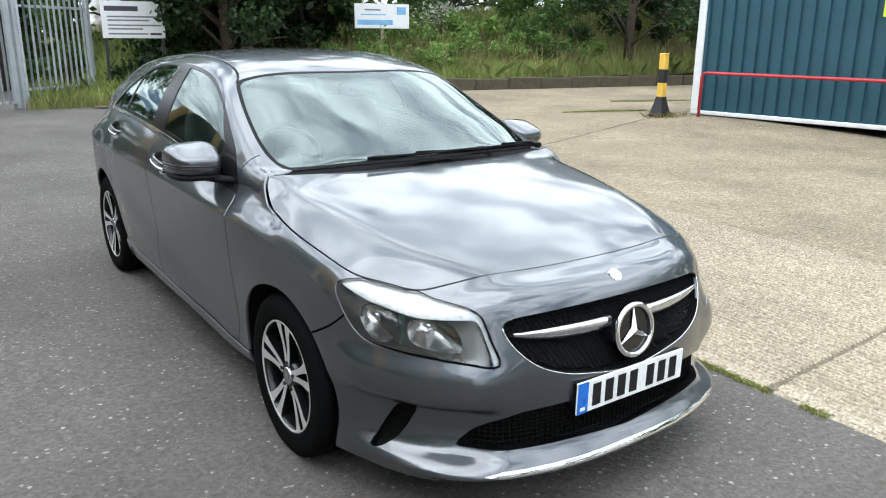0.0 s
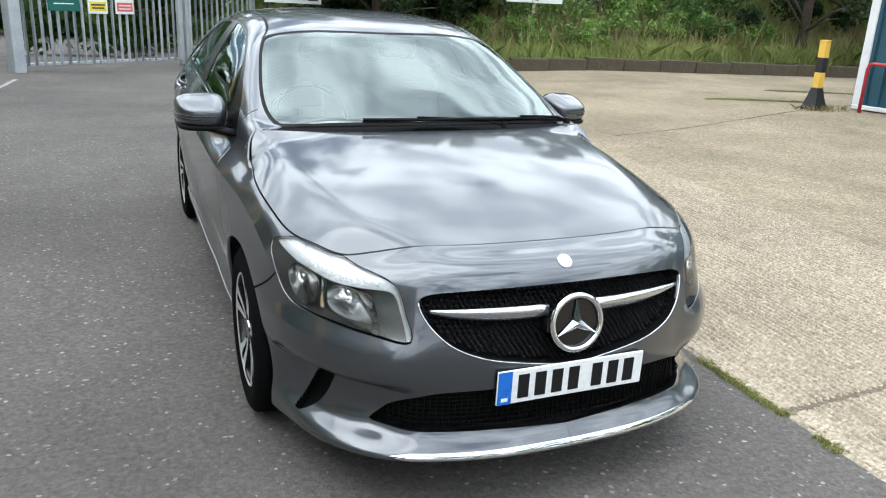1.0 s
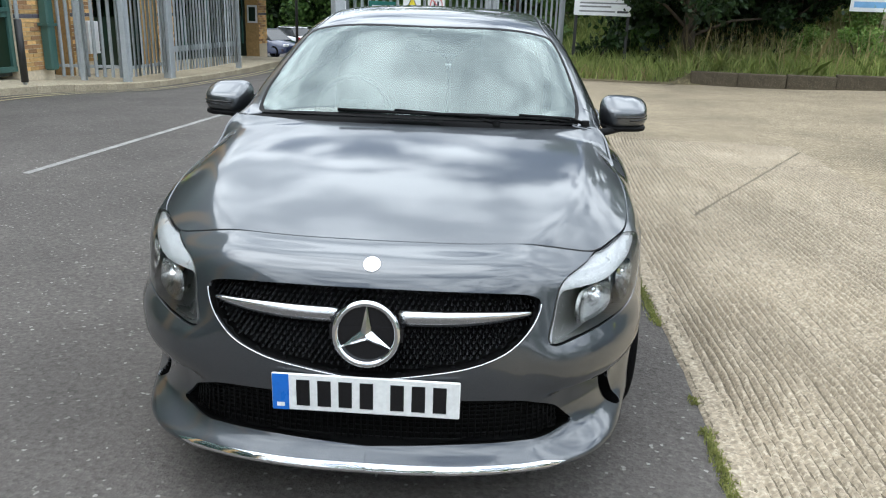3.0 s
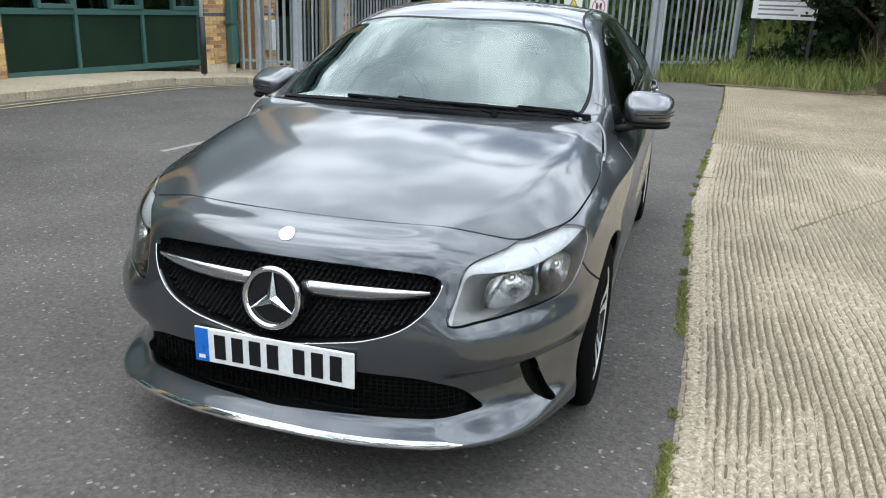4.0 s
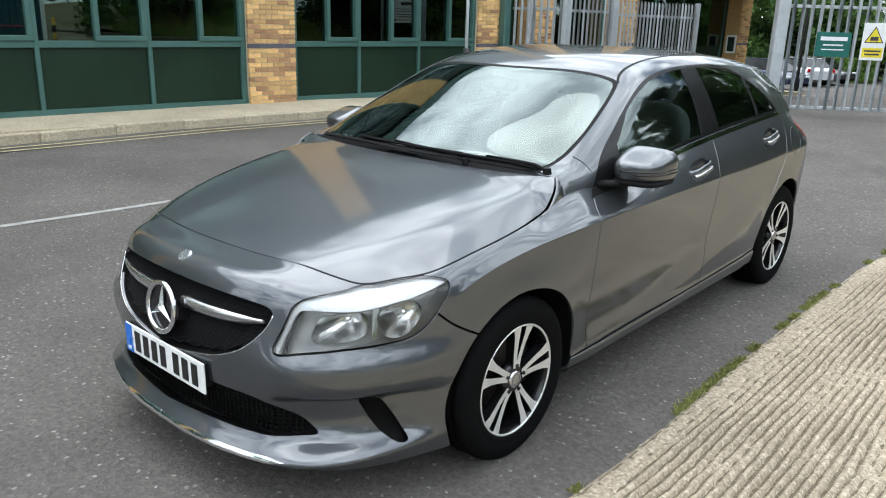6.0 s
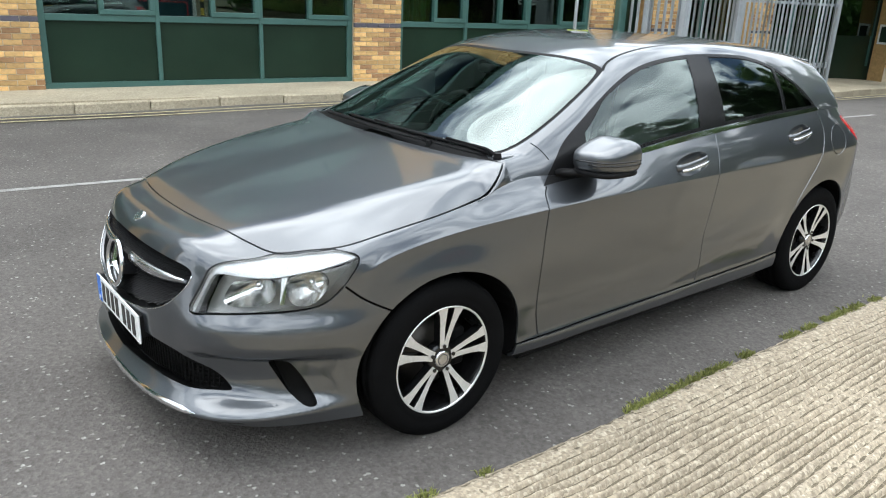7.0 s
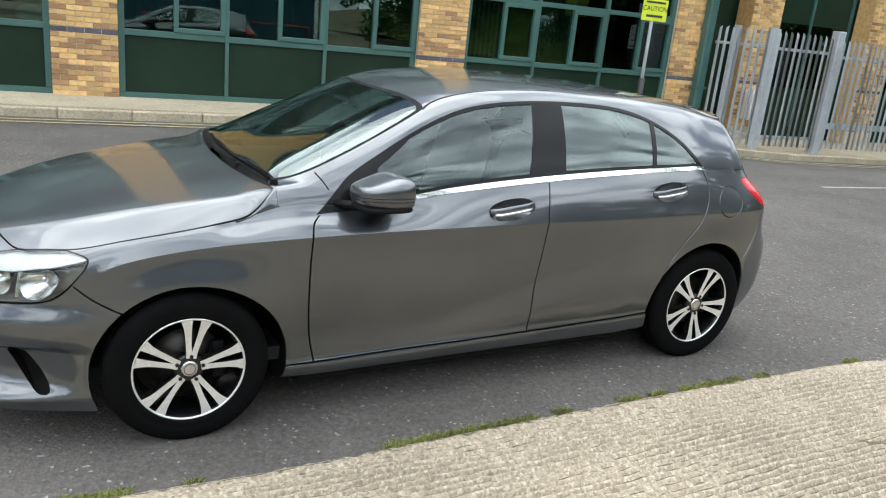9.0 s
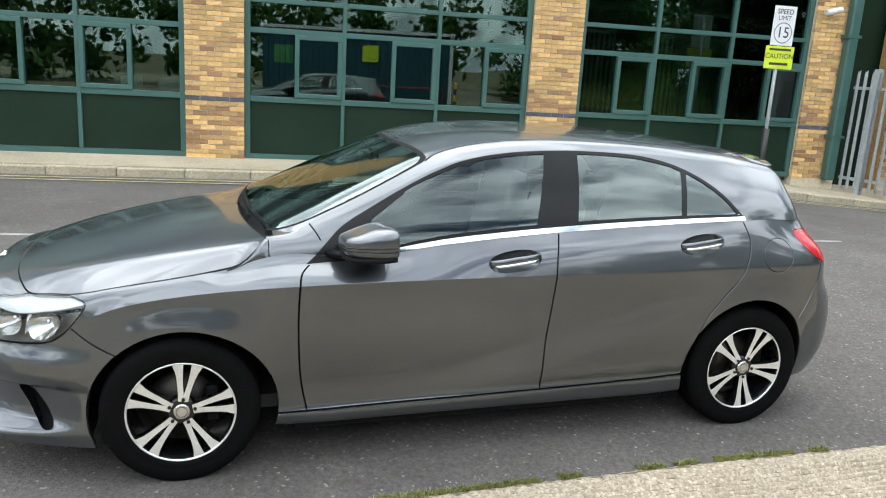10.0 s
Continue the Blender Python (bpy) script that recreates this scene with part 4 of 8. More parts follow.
def cabin(y, v):
    """A point of the cabin's skin: v from the waist (0) over the rail (VR) to the middle (1)."""
    bx, bz, mz, rx, rz = BASE_X(y), BASE_Z(y), MID_Z(y), RAIL_X(y), RAIL_Z(y)
    r = 0.05
    if v < VR - r:
        t = v / VR
        lift = 0.03 * (1 - st((y - 0.35) / 0.24))
        return (bx + (rx - bx) * t + 0.026 * 4 * t * (1 - t) * min(1.0, (rz - bz) / 0.25), y, bz + (rz - bz) * t + lift * 4 * t * (1 - t))
    if v > VR + r:
        t = (v - VR) / (1 - VR)
        q = 1 - t
        return (rx * q, y, mz - (mz - rz) * q ** 3.1)
    a = cabin(y, VR - r - 1e-9)
    b = cabin(y, VR + r + 1e-9)
    a1, b1 = cabin(y, VR - r - 0.01), cabin(y, VR + r + 0.01)
    t = (v - VR + r) / (2 * r)
    ta = [(p - q) / 0.01 * 2 * r for p, q in zip(a, a1)]
    tb = [(q - p) / 0.01 * 2 * r for p, q in zip(b, b1)]
    h0, h1, h2, h3 = 2 * t ** 3 - 3 * t * t + 1, t ** 3 - 2 * t * t + t, -2 * t ** 3 + 3 * t * t, t ** 3 - t * t
    return tuple(h0 * p + h1 * g * 0.8 + h2 * q + h3 * k * 0.8 for p, g, q, k in zip(a, ta, b, tb))

# ---- cutting a skin into panels ----
from mathutils.geometry import delaunay_2d_cdt


def dense(pts, step, closed=True):
    out = []
    n = len(pts)
    for i in range(n if closed else n - 1):
        a, b = pts[i], pts[(i + 1) % n]
        k = max(1, int(math.dist(a, b) / step))
        out += [(a[0] + (b[0] - a[0]) * j / k, a[1] + (b[1] - a[1]) * j / k) for j in range(k)]
    if not closed:
        out.append(pts[-1])
    return out


def rounded(pts, closed=True, per=6):
    """A smooth line through points (Catmull-Rom)."""
    out = []
    n = len(pts)
    for i in range(n if closed else n - 1):
        if closed:
            p = [pts[(i + k - 1) % n] for k in range(4)]
        else:
            p = [pts[max(0, min(n - 1, i + k - 1))] for k in range(4)]
        for j in range(per):
            t = j / per
            out.append(tuple(0.5 * (2 * b + (c - a) * t + (2 * a - 5 * b + 4 * c - d) * t * t + (3 * b - a - 3 * c + d) * t ** 3) for a, b, c, d in zip(*p)))
    if not closed:
        out.append(tuple(pts[-1]))
    return out


def ribbon(line, w):
    """A thin closed strip along an open line."""
    L, R = [], []
    n = len(line)
    for i, p in enumerate(line):
        a, b = line[max(0, i - 1)], line[min(n - 1, i + 1)]
        d = math.dist(a, b) or 1.0
        nx, ny = -(b[1] - a[1]) / d, (b[0] - a[0]) / d
        L.append((p[0] + nx * w / 2, p[1] + ny * w / 2))
        R.append((p[0] - nx * w / 2, p[1] - ny * w / 2))
    return L + R[::-1]


def grown(poly, w):
    """A closed line moved outwards by w (inwards where negative)."""
    area = sum(a[0] * b[1] - b[0] * a[1] for a, b in zip(poly, poly[1:] + poly[:1]))
    s = 1.0 if area > 0 else -1.0
    out = []
    n = len(poly)
    for i, p in enumerate(poly):
        a, b = poly[i - 1], poly[(i + 1) % n]
        d = math.dist(a, b) or 1.0
        out.append((p[0] + s * w * (b[1] - a[1]) / d, p[1] - s * w * (b[0] - a[0]) / d))
    return out


def inside(poly, P):
    x, y = P[:, 0], P[:, 1]
    c = np.zeros(len(P), bool)
    n = len(poly)
    for i in range(n):
        (x0, y0), (x1, y1) = poly[i], poly[i - 1]
        if y0 == y1:
            continue
        hit = ((y0 > y) != (y1 > y)) & (x < (x1 - x0) * (y - y0) / (y1 - y0) + x0)
        c ^= hit
    return c


class Skin:
    """A surface f(a, b), cut along lines in its own measure; each cut-out becomes a panel with turned-in edges."""

    def __init__(self, f, grid, outline, polys, step=0.012):
        self.f = f
        pts, edges = [], []
        taken = {}

        def note(p):
            taken.setdefault((int(p[0] / 0.008), int(p[1] / 0.008)), []).append(p)

        def loop(poly):
            i0 = len(pts)
            for p in poly:
                pts.append(Vector(p))
                note(p)
            n = len(poly)
            edges.extend((i0 + k, i0 + (k + 1) % n) for k in range(n))

        loop(dense(outline, 0.02))
        for poly in polys:
            loop(dense(poly, step))
        for p in grid:
            i, j = int(p[0] / 0.008), int(p[1] / 0.008)
            if any(math.dist(p, q) < 0.0065 for a in (i - 1, i, i + 1) for b in (j - 1, j, j + 1) for q in taken.get((a, b), ())):
                continue
            pts.append(Vector(p))
        V, _, F, _, _, _ = delaunay_2d_cdt(pts, edges, [], 0, 1e-5)
        self.uv = np.array([(v.x, v.y) for v in V])
        self.tri = np.array([t for t in F if len(t) == 3])
        cen = self.uv[self.tri].mean(axis=1)
        keep = inside(dense(outline, 0.02), cen)
        self.tri, self.cen = self.tri[keep], cen[keep]
        self.free = np.ones(len(self.tri), bool)
        self.pos, self.nor = {}, {}

    def point(self, i):
        if i not in self.pos:
            a, b = self.uv[i]
            p = Vector(self.f(a, b))
            h = 2e-3
            da = Vector(self.f(a + h, b)) - Vector(self.f(a - h, b))
            db = Vector(self.f(a, b + h)) - Vector(self.f(a, b - h))
            n = da.cross(db)
            if n.length < 1e-9:
                n = Vector((0, 0, 1))
            self.pos[i], self.nor[i] = p, n.normalized()
        return self.pos[i], self.nor[i]

    def take(self, poly=None, test=None):
        """The free triangles in a closed line; they are no longer free."""
        m = self.free.copy()
        if poly is not None:
            m &= inside(poly, self.cen)
        if test is not None:
            m &= test(self.cen)
        self.free &= ~m
        return self.tri[m]

    def panel(self, name, tris, material, parent, label="", sink=0.0, lip=0.012, both=False, mirror=False, flip=False, sinker=None):
        """A mesh of these triangles. sink: metres below the skin; lip: depth of the turned-in edge; both: with its mirror image."""
        if len(tris) == 0:
            return None
        idx, V, N, F = {}, [], [], []

        def vert(i):
            if i not in idx:
                p, n = self.point(i)
                s = sink if sinker is None else sinker(*self.uv[i])
                idx[i] = len(V)
                V.append(p - n * s)
                N.append(n)
            return idx[i]

        count = {}
        for t in tris:
            q = [vert(int(i)) for i in t]
            F.append(q)
            for a, b in ((0, 1), (1, 2), (2, 0)):
                e = (q[a], q[b])
                count[e] = count.get(e, 0) + 1
        # the skin's outside must face outwards
        a, b, c = F[len(F) // 2]
        fn = (V[b] - V[a]).cross(V[c] - V[a])
        turn = fn.dot(N[a]) < 0
        if turn:
            F = [q[::-1] for q in F]
        nbase = len(V)
        if lip:
            rim = [(e if not turn else e[::-1]) for e in count if (e[1], e[0]) not in count]
            for a, b in rim:
                if both and abs(V[a].x) < 1e-4 and abs(V[b].x) < 1e-4:
                    continue
                k = len(V)
                d = V[b] - V[a]
                o = d.cross(N[a])
                if o.length > 1e-9:
                    o.normalize()
                V.extend((V[a].copy(), V[b].copy(), V[b] - N[b] * lip, V[a] - N[a] * lip))
                N.extend(((N[a] + o).normalized(), (N[b] + o).normalized(), o, o))
                F.append([k + 1, k, k + 3, k + 2])
        if mirror or both:
            n0 = len(V)
            MV = [Vector((-p.x, p.y, p.z)) for p in V]
            MN = [Vector((-p.x, p.y, p.z)) for p in N]
            MF = [q[::-1] for q in F]
            if mirror:
                V, N, F = MV, MN, MF
            else:
                weld = {i: (i if i < nbase and abs(V[i].x) < 1e-4 else n0 + i) for i in range(n0)}
                V, N = V + MV, N + MN
                F = F + [[weld[i] for i in q] for q in MF]
                for i in range(nbase):
                    if abs(V[i].x) < 1e-4:
                        N[i] = Vector((0, N[i].y, N[i].z)).normalized()
        me = raw_mesh(name, [tuple(p) for p in V], F, material, True)
        if sinker is None:
            me.normals_split_custom_set_from_vertices([tuple(n) for n in N])
        ob = link_mesh(name, me, parent)
        if label:
            ob["label"] = label
        return ob

# ---- the car's materials ----
def car_paint(name, color, flake):
    m = bpy.data.materials.new(name)
    m.use_nodes = True
    nt = m.node_tree
    b = nt.nodes["Principled BSDF"]
    L = nt.links.new
    tc = nt.nodes.new("ShaderNodeTexCoord")
    vo = nd(nt, "ShaderNodeTexVoronoi", Scale=900.0)
    L(tc.outputs["Object"], vo.inputs["Vector"])
    n1 = nd(nt, "ShaderNodeTexNoise", Scale=2.2, Detail=6.0)
    L(tc.outputs["Object"], n1.inputs["Vector"])
    mr = nt.nodes.new("ShaderNodeMapRange")
    mr.inputs["To Min"].default_value, mr.inputs["To Max"].default_value = 0.88, 1.1
    L(n1.outputs["Fac"], mr.inputs["Value"])
    sp = nt.nodes.new("ShaderNodeSeparateColor")
    L(vo.outputs["Color"], sp.inputs[0])
    mf = nt.nodes.new("ShaderNodeMapRange")
    mf.inputs["To Min"].default_value, mf.inputs["To Max"].default_value = 1 - flake, 1 + flake
    L(sp.outputs[0], mf.inputs["Value"])
    mu = nt.nodes.new("ShaderNodeMath"); mu.operation = "MULTIPLY"
    L(mr.outputs[0], mu.inputs[0]); L(mf.outputs[0], mu.inputs[1])
    vm = nt.nodes.new("ShaderNodeVectorMath"); vm.operation = "SCALE"
    vm.inputs[0].default_value = color
    L(mu.outputs[0], vm.inputs["Scale"])
    L(vm.outputs[0], b.inputs["Base Color"])
    b.inputs["Metallic"].default_value = 0.8
    b.inputs["Roughness"].default_value = 0.4
    b.inputs["Coat Weight"].default_value = 1.0
    b.inputs["Coat Roughness"].default_value = 0.06
    b.inputs["Coat IOR"].default_value = 1.73
    MATS[name] = m
    return m


paint = car_paint("grey metallic car paint", (0.073, 0.08, 0.09), 0.14)
black_trim = mat("black plastic trim", (0.008, 0.008, 0.0085), 0.5, spec=0.09, var=0.15, scale=8, bump=0.15, bscale=500)
gloss_black = mat("gloss black trim", (0.008, 0.008, 0.009), 0.08, rvar=0.02)
satin_black = mat("satin black window trim", (0.008, 0.008, 0.0085), 0.22, spec=0.16, rvar=0.04)
grille_black = mat("black grille mesh", (0.006, 0.006, 0.006), 0.6, spec=0.08)
chrome = mat("polished chrome", (0.82, 0.83, 0.85), 0.09, 1.0, var=0.03, fvar=0.02, rvar=0.03)
satin = mat("satin silver trim", (0.62, 0.63, 0.65), 0.25, 1.0, var=0.05, rvar=0.05)
rubber = mat("tyre rubber", (0.0045, 0.0045, 0.0047), 0.85, spec=0.05, var=0.2, scale=12, fine=90, bump=0.25, bscale=200)
alloy_bright = mat("machined alloy", (0.72, 0.72, 0.71), 0.34, 0.6, var=0.05, rvar=0.06)
alloy_black = mat("black painted alloy", (0.006, 0.006, 0.0065), 0.25, var=0.1)
disc_mat = mat("brake disc steel", (0.07, 0.065, 0.06), 0.5, 1.0, var=0.15)
lens_clear = thin_glass("clear headlamp lens", (0.95, 0.96, 0.96), 1.45)
lamp_grey = mat("grey headlamp housing", (0.3, 0.296, 0.285), 0.3, 0.45, var=0.1)
lamp_bright = mat("headlamp reflector", (0.88, 0.88, 0.88), 0.1, 1.0, var=0.03)
lamp_bowl = mat("dull headlamp bowl", (0.66, 0.66, 0.65), 0.2, 1.0, var=0.08, scale=20)
# the sky's reflection in the lamp chrome, put into a white base
lamp_white = mat("sky-white lamp strip", (0.74, 0.75, 0.76), 0.3, 0.25, var=0.08, scale=30, bump=0.35, bscale=90, coat=0.4)
side_glass = thin_glass("green tinted side window", (0.66, 0.76, 0.73), 1.8, sheen=(0.88, 1.0, 0.97))
car_glass = thin_glass("green tinted car glass", (0.66, 0.75, 0.71), 2.2, sheen=(0.88, 1.0, 0.97))
rear_glass = thin_glass("darker tinted rear car glass", (0.36, 0.44, 0.42), 1.95, sheen=(0.88, 1.0, 0.97))
tail_red = mat("red tail lamp", (0.42, 0.006, 0.012), 0.25, coat=0.25, var=0.08)
plate_white = mat("white number plate", (0.82, 0.83, 0.82), 0.3, var=0.04, coat=0.3)
plate_blue = mat("blue plate band", (0.02, 0.16, 0.62), 0.3)
cabin_dark = mat("dark cabin plastic", (0.022, 0.022, 0.024), 0.6, var=0.1)
seat_grey = mat("grey seat cloth", (0.34, 0.34, 0.33), 0.85, var=0.1, fine=150)
headliner = mat("pale roof lining", (0.4, 0.4, 0.38), 0.9)

# ---- the car ----
CAR = Matrix.Rotation(radians(4.86), 4, "Z") @ Matrix.Translation((0.006, 0, 0)) @ Matrix.Rotation(math.atan2(0.035, 2.699), 4, "X")
car = empty("car", CAR, "dark grey metallic five-door hatchback parked on the asphalt", "car")


def find_lower(y, z):
    """The skin's own measure of the place that shows at (y, z) from the side."""
    u, w = u_at_y(y), z
    for _ in range(14):
        p = lower(u, w)
        h = 1e-3
        pu, pw = lower(u + h, w), lower(u, w + h)
        a, b, c, d = (pu[1] - p[1]) / h, (pw[1] - p[1]) / h, (pu[2] - p[2]) / h, (pw[2] - p[2]) / h
        det = a * d - b * c
        if abs(det) < 1e-9:
            break
        ry, rz = y - p[1], z - p[2]
        u += max(-0.05, min(0.05, (d * ry - b * rz) / det))
        w += max(-0.05, min(0.05, (a * rz - c * ry) / det))
    return (u, w)


def on_side(pts):
    return [find_lower(y, z) for y, z in pts]


def W_EDGE(u):
    """The lower edge, dropping a little ahead of each front wheel."""
    return 0.2 - 0.032 * st((u - 0.55) / 0.22) * st((1.5 - u) / 0.2)


W_LOW = 0.2
top_line = [(u, SHOULDER(u) + WRAP) for u in [ULEN * k / 240 for k in range(241)]]
low_outline = [(ULEN * k / 240, W_EDGE(ULEN * k / 240)) for k in range(241)] + top_line[::-1]
low_grid = []
for k in range(1, 260):
    u = ULEN * k / 260
    hi = SHOULDER(u) + WRAP
    n = 40
    low_grid += [(u, W_EDGE(u) + (hi - W_EDGE(u)) * j / n) for j in range(1, n)]
low_grid += [(0.0108 + 0.0216 * k, 0.2 + 0.0105 * j) for k in range(58) for j in range(1, 24)]
low_grid += [(0.0, W_LOW + (SHOULDER(0) + WRAP - W_LOW) * j / 40) for j in range(1, 40)]


def arch(cy, ry, rz):
    ring = [(cy + ry * math.cos(a), 0.306 + rz * math.sin(a)) for a in [math.pi * (-0.12 + 1.24 * k / 30) for k in range(31)]]
    q = on_side(ring)
    return [(q[0][0], W_LOW - 0.06)] + q + [(q[-1][0], W_LOW - 0.06)]


ARCH_F, ARCH_R = arch(0.013, 0.374, 0.35), arch(2.682, 0.362, 0.368)
CREASE_LINE = ribbon([(1.18 + 2.6 * k / 200, SHOULDER(1.18 + 2.6 * k / 200) + 0.001) for k in range(201)], 0.006)
LAMP = rounded([(0.516, 0.577), (0.54, 0.645), (0.57, 0.713), (0.613, 0.808), (0.676, 0.9)] + [(u, SHOULDER(u) + WRAP - 0.008) for u in (0.77, 0.84, 0.91, 0.98, 1.05)] + [(1.1, 0.95), (1.116, 0.885), (1.102, 0.8), (1.075, 0.735), (1.04, 0.668), (0.97, 0.617), (0.875, 0.602), (0.745, 0.594), (0.61, 0.583)], per=4)
GRILLE = rounded([(-0.25, 0.7225), (-0.1, 0.7245), (0.1, 0.7245), (0.25, 0.7225), (0.38, 0.7165), (0.462, 0.708), (0.497, 0.69), (0.484, 0.652), (0.44, 0.603), (0.375, 0.557), (0.28, 0.523), (0.18, 0.505), (0.08, 0.49), (0.0, 0.482), (-0.08, 0.49), (-0.25, 0.515)], per=4)
INTAKE = rounded([(-0.2, 0.422), (0.15, 0.424), (0.28, 0.424), (0.42, 0.416), (0.5, 0.394), (0.57, 0.358), (0.62, 0.318), (0.645, 0.289), (0.58, 0.284), (0.45, 0.285), (0.25, 0.284), (-0.2, 0.282)], per=4)
VENT = rounded([(0.785, 0.405), (0.852, 0.4), (0.897, 0.345), (0.93, 0.29), (0.95, 0.246), (0.915, 0.242), (0.865, 0.272), (0.832, 0.312), (0.803, 0.36)], per=4)
CHROME_LIP = [(-0.02, 0.212), (0.5, 0.214), (0.556, 0.226), (0.5, 0.235), (-0.02, 0.238)]
TAIL = rounded([(4.43, 1.085), (4.56, 1.1), (4.74, 1.1), (4.83, 1.0), (4.81, 0.86), (4.67, 0.81), (4.575, 0.84), (4.49, 0.89), (4.44, 0.98)], per=4)
FUEL = [find_lower(2.80 + 0.088 * math.cos(a), 0.888 + 0.083 * math.sin(a)) for a in [2 * math.pi * k / 28 for k in range(28)]]


def cup(y, z, a, b, tilt):
    c, s = math.cos(tilt), math.sin(tilt)
    out = []
    for k in range(30):
        t = 2 * math.pi * k / 30
        p, q = a * math.cos(t), b * math.copysign(abs(math.sin(t)) ** 0.8, math.sin(t))
        out.append(find_lower(y + p * c - q * s, z + p * s + q * c))
    return out


HANDLES = [(1.405, 0.902, 0.12), (2.36, 0.953, 0.1)]
CUPS = [cup(y, z, 0.124, 0.045, t) for y, z, t in HANDLES]
SEAM_DF = rounded(on_side([(0.515, 0.9), (0.482, 0.87), (0.467, 0.75), (0.466, 0.6), (0.476, 0.42), (0.503, 0.27)]), False)
SEAM_B = rounded(on_side([(1.622, 1.01), (1.605, 0.9), (1.597, 0.8), (1.578, 0.5), (1.57, 0.288)]), False)
SEAM_DR = rounded(on_side([(2.612, 1.048), (2.634, 0.98), (2.63, 0.9), (2.585, 0.79), (2.5, 0.7), (2.42, 0.6), (2.36, 0.46)]), False)
SEAM_SILL = rounded(on_side([(0.33, 0.262), (0.5, 0.268), (1.0, 0.276), (1.57, 0.284), (2.0, 0.293), (2.38, 0.303)]), False)
SEAM_BUMP = rounded(on_side([(-0.395, 0.672), (-0.33, 0.617), (-0.23, 0.56)]), False)
SEAM_TAIL = rounded(on_side([(3.07, 0.87), (3.06, 0.76), (3.02, 0.65), (2.97, 0.56)]), False)
GAPS = [ribbon(l, 0.008) for l in (SEAM_DF, SEAM_B, SEAM_DR, SEAM_BUMP, SEAM_TAIL)] + [ribbon(SEAM_SILL, 0.009)]
TRIANGLE = on_side([(0.5, 0.902), (0.6, 0.908), (0.66, 0.911), (0.73, 0.914)]) + [(u_at_y(y), SHOULDER(u_at_y(y)) + WRAP - 0.0004) for y in (0.725, 0.66, 0.6, 0.545)]
LAMP_GAP, TAIL_GAP = grown(LAMP, 0.006), grown(TAIL, 0.005)
fc = (sum(p[0] for p in FUEL) / 28, sum(p[1] for p in FUEL) / 28)
FUEL_IN = [(fc[0] + (p[0] - fc[0]) * 0.95, fc[1] + (p[1] - fc[1]) * 0.95) for p in FUEL]
BAND = rounded([(0.514, 0.53), (0.527, 0.578), (0.556, 0.65), (0.59, 0.702), (0.673, 0.73), (0.775, 0.763), (0.885, 0.804), (0.975, 0.83), (1.066, 0.874), (1.14, 0.915)], False) + [(1.16, 1.12), (0.48, 1.12), (0.48, 0.53)]
skin = Skin(lower, low_grid, low_outline, [ARCH_F, ARCH_R, LAMP, LAMP_GAP, BAND, GRILLE, INTAKE, VENT, CHROME_LIP, TAIL, TAIL_GAP, FUEL, FUEL_IN, CREASE_LINE, TRIANGLE] + CUPS + GAPS)


def pair(name, tris, material, parent=car, **kw):
    a = skin.panel(name, tris, material, parent, **kw)
    b = skin.panel(name, tris, material, parent, mirror=True, **kw)
    return a, b


skin.take(ARCH_F)
skin.take(ARCH_R)
T_LAMP = skin.take(LAMP)
skin.take(LAMP_GAP)
T_GRILLE = skin.take(GRILLE)
T_INTAKE = skin.take(INTAKE)
T_VENT = skin.take(VENT)
T_LIP = skin.take(CHROME_LIP)
T_TAIL = skin.take(TAIL)
skin.take(TAIL_GAP)
T_FUEL = skin.take(FUEL_IN)
skin.take(FUEL)
T_CUPS = [skin.take(c) for c in CUPS]
T_TRIANGLE = skin.take(TRIANGLE)
for g in GAPS:
    skin.take(g)


def left_of(line):
    """Test: ahead of an upright seam."""
    ws, us = [p[1] for p in line], [p[0] for p in line]
    if ws[0] > ws[-1]:
        ws, us = ws[::-1], us[::-1]
    return lambda P: P[:, 0] < np.interp(P[:, 1], ws, us)


su = [p[0] for p in SEAM_SILL]
sw = [p[1] for p in SEAM_SILL]
T_SILL = skin.take(test=lambda P: (P[:, 1] < np.interp(P[:, 0], su, sw)) & (P[:, 0] > su[0] - 0.05) & (P[:, 0] < su[-1] + 0.05))
ahead = left_of(SEAM_BUMP)
T_BUMPER = skin.take(test=lambda P: ahead(P) & (P[:, 0] < 1.3) & ((P[:, 1] < 0.7) | (P[:, 0] < 1.08)))
T_WING = skin.take(test=left_of(SEAM_DF))
T_DOOR_F = skin.take(test=left_of(SEAM_B))
T_DOOR_R = skin.take(test=left_of(SEAM_DR))
behind = left_of(SEAM_TAIL)
T_QUARTER = skin.take(test=lambda P: behind(P) & (P[:, 0] < 4.75))
T_REAR = skin.take(test=lambda P: P[:, 0] > 0)

bumper = skin.panel("front_bumper", T_BUMPER, paint, car, "grey painted front bumper and nose", both=True)
pair("front_wing", T_WING, paint)
doors_f = pair("front_door", T_DOOR_F, paint)
doors_r = pair("rear_door", T_DOOR_R, paint)
for d_, mir in zip(doors_f, (False, True)):
    skin.panel("mirror_triangle", T_TRIANGLE, black_trim, d_, "black panel at the mirror's foot", mirror=mir, sink=0.0005)
pair("rear_quarter", T_QUARTER, paint)
pair("side_sill", T_SILL, paint)
skin.panel("rear_bumper", T_REAR, paint, car, both=True)
pair("fuel_flap", T_FUEL, paint)
skin.panel("bumper_chrome_lip", T_LIP, chrome, bumper, "polished chrome strip under the bumper", both=True)
pair("tail_lamp", T_TAIL, tail_red, label="red tail lamp")
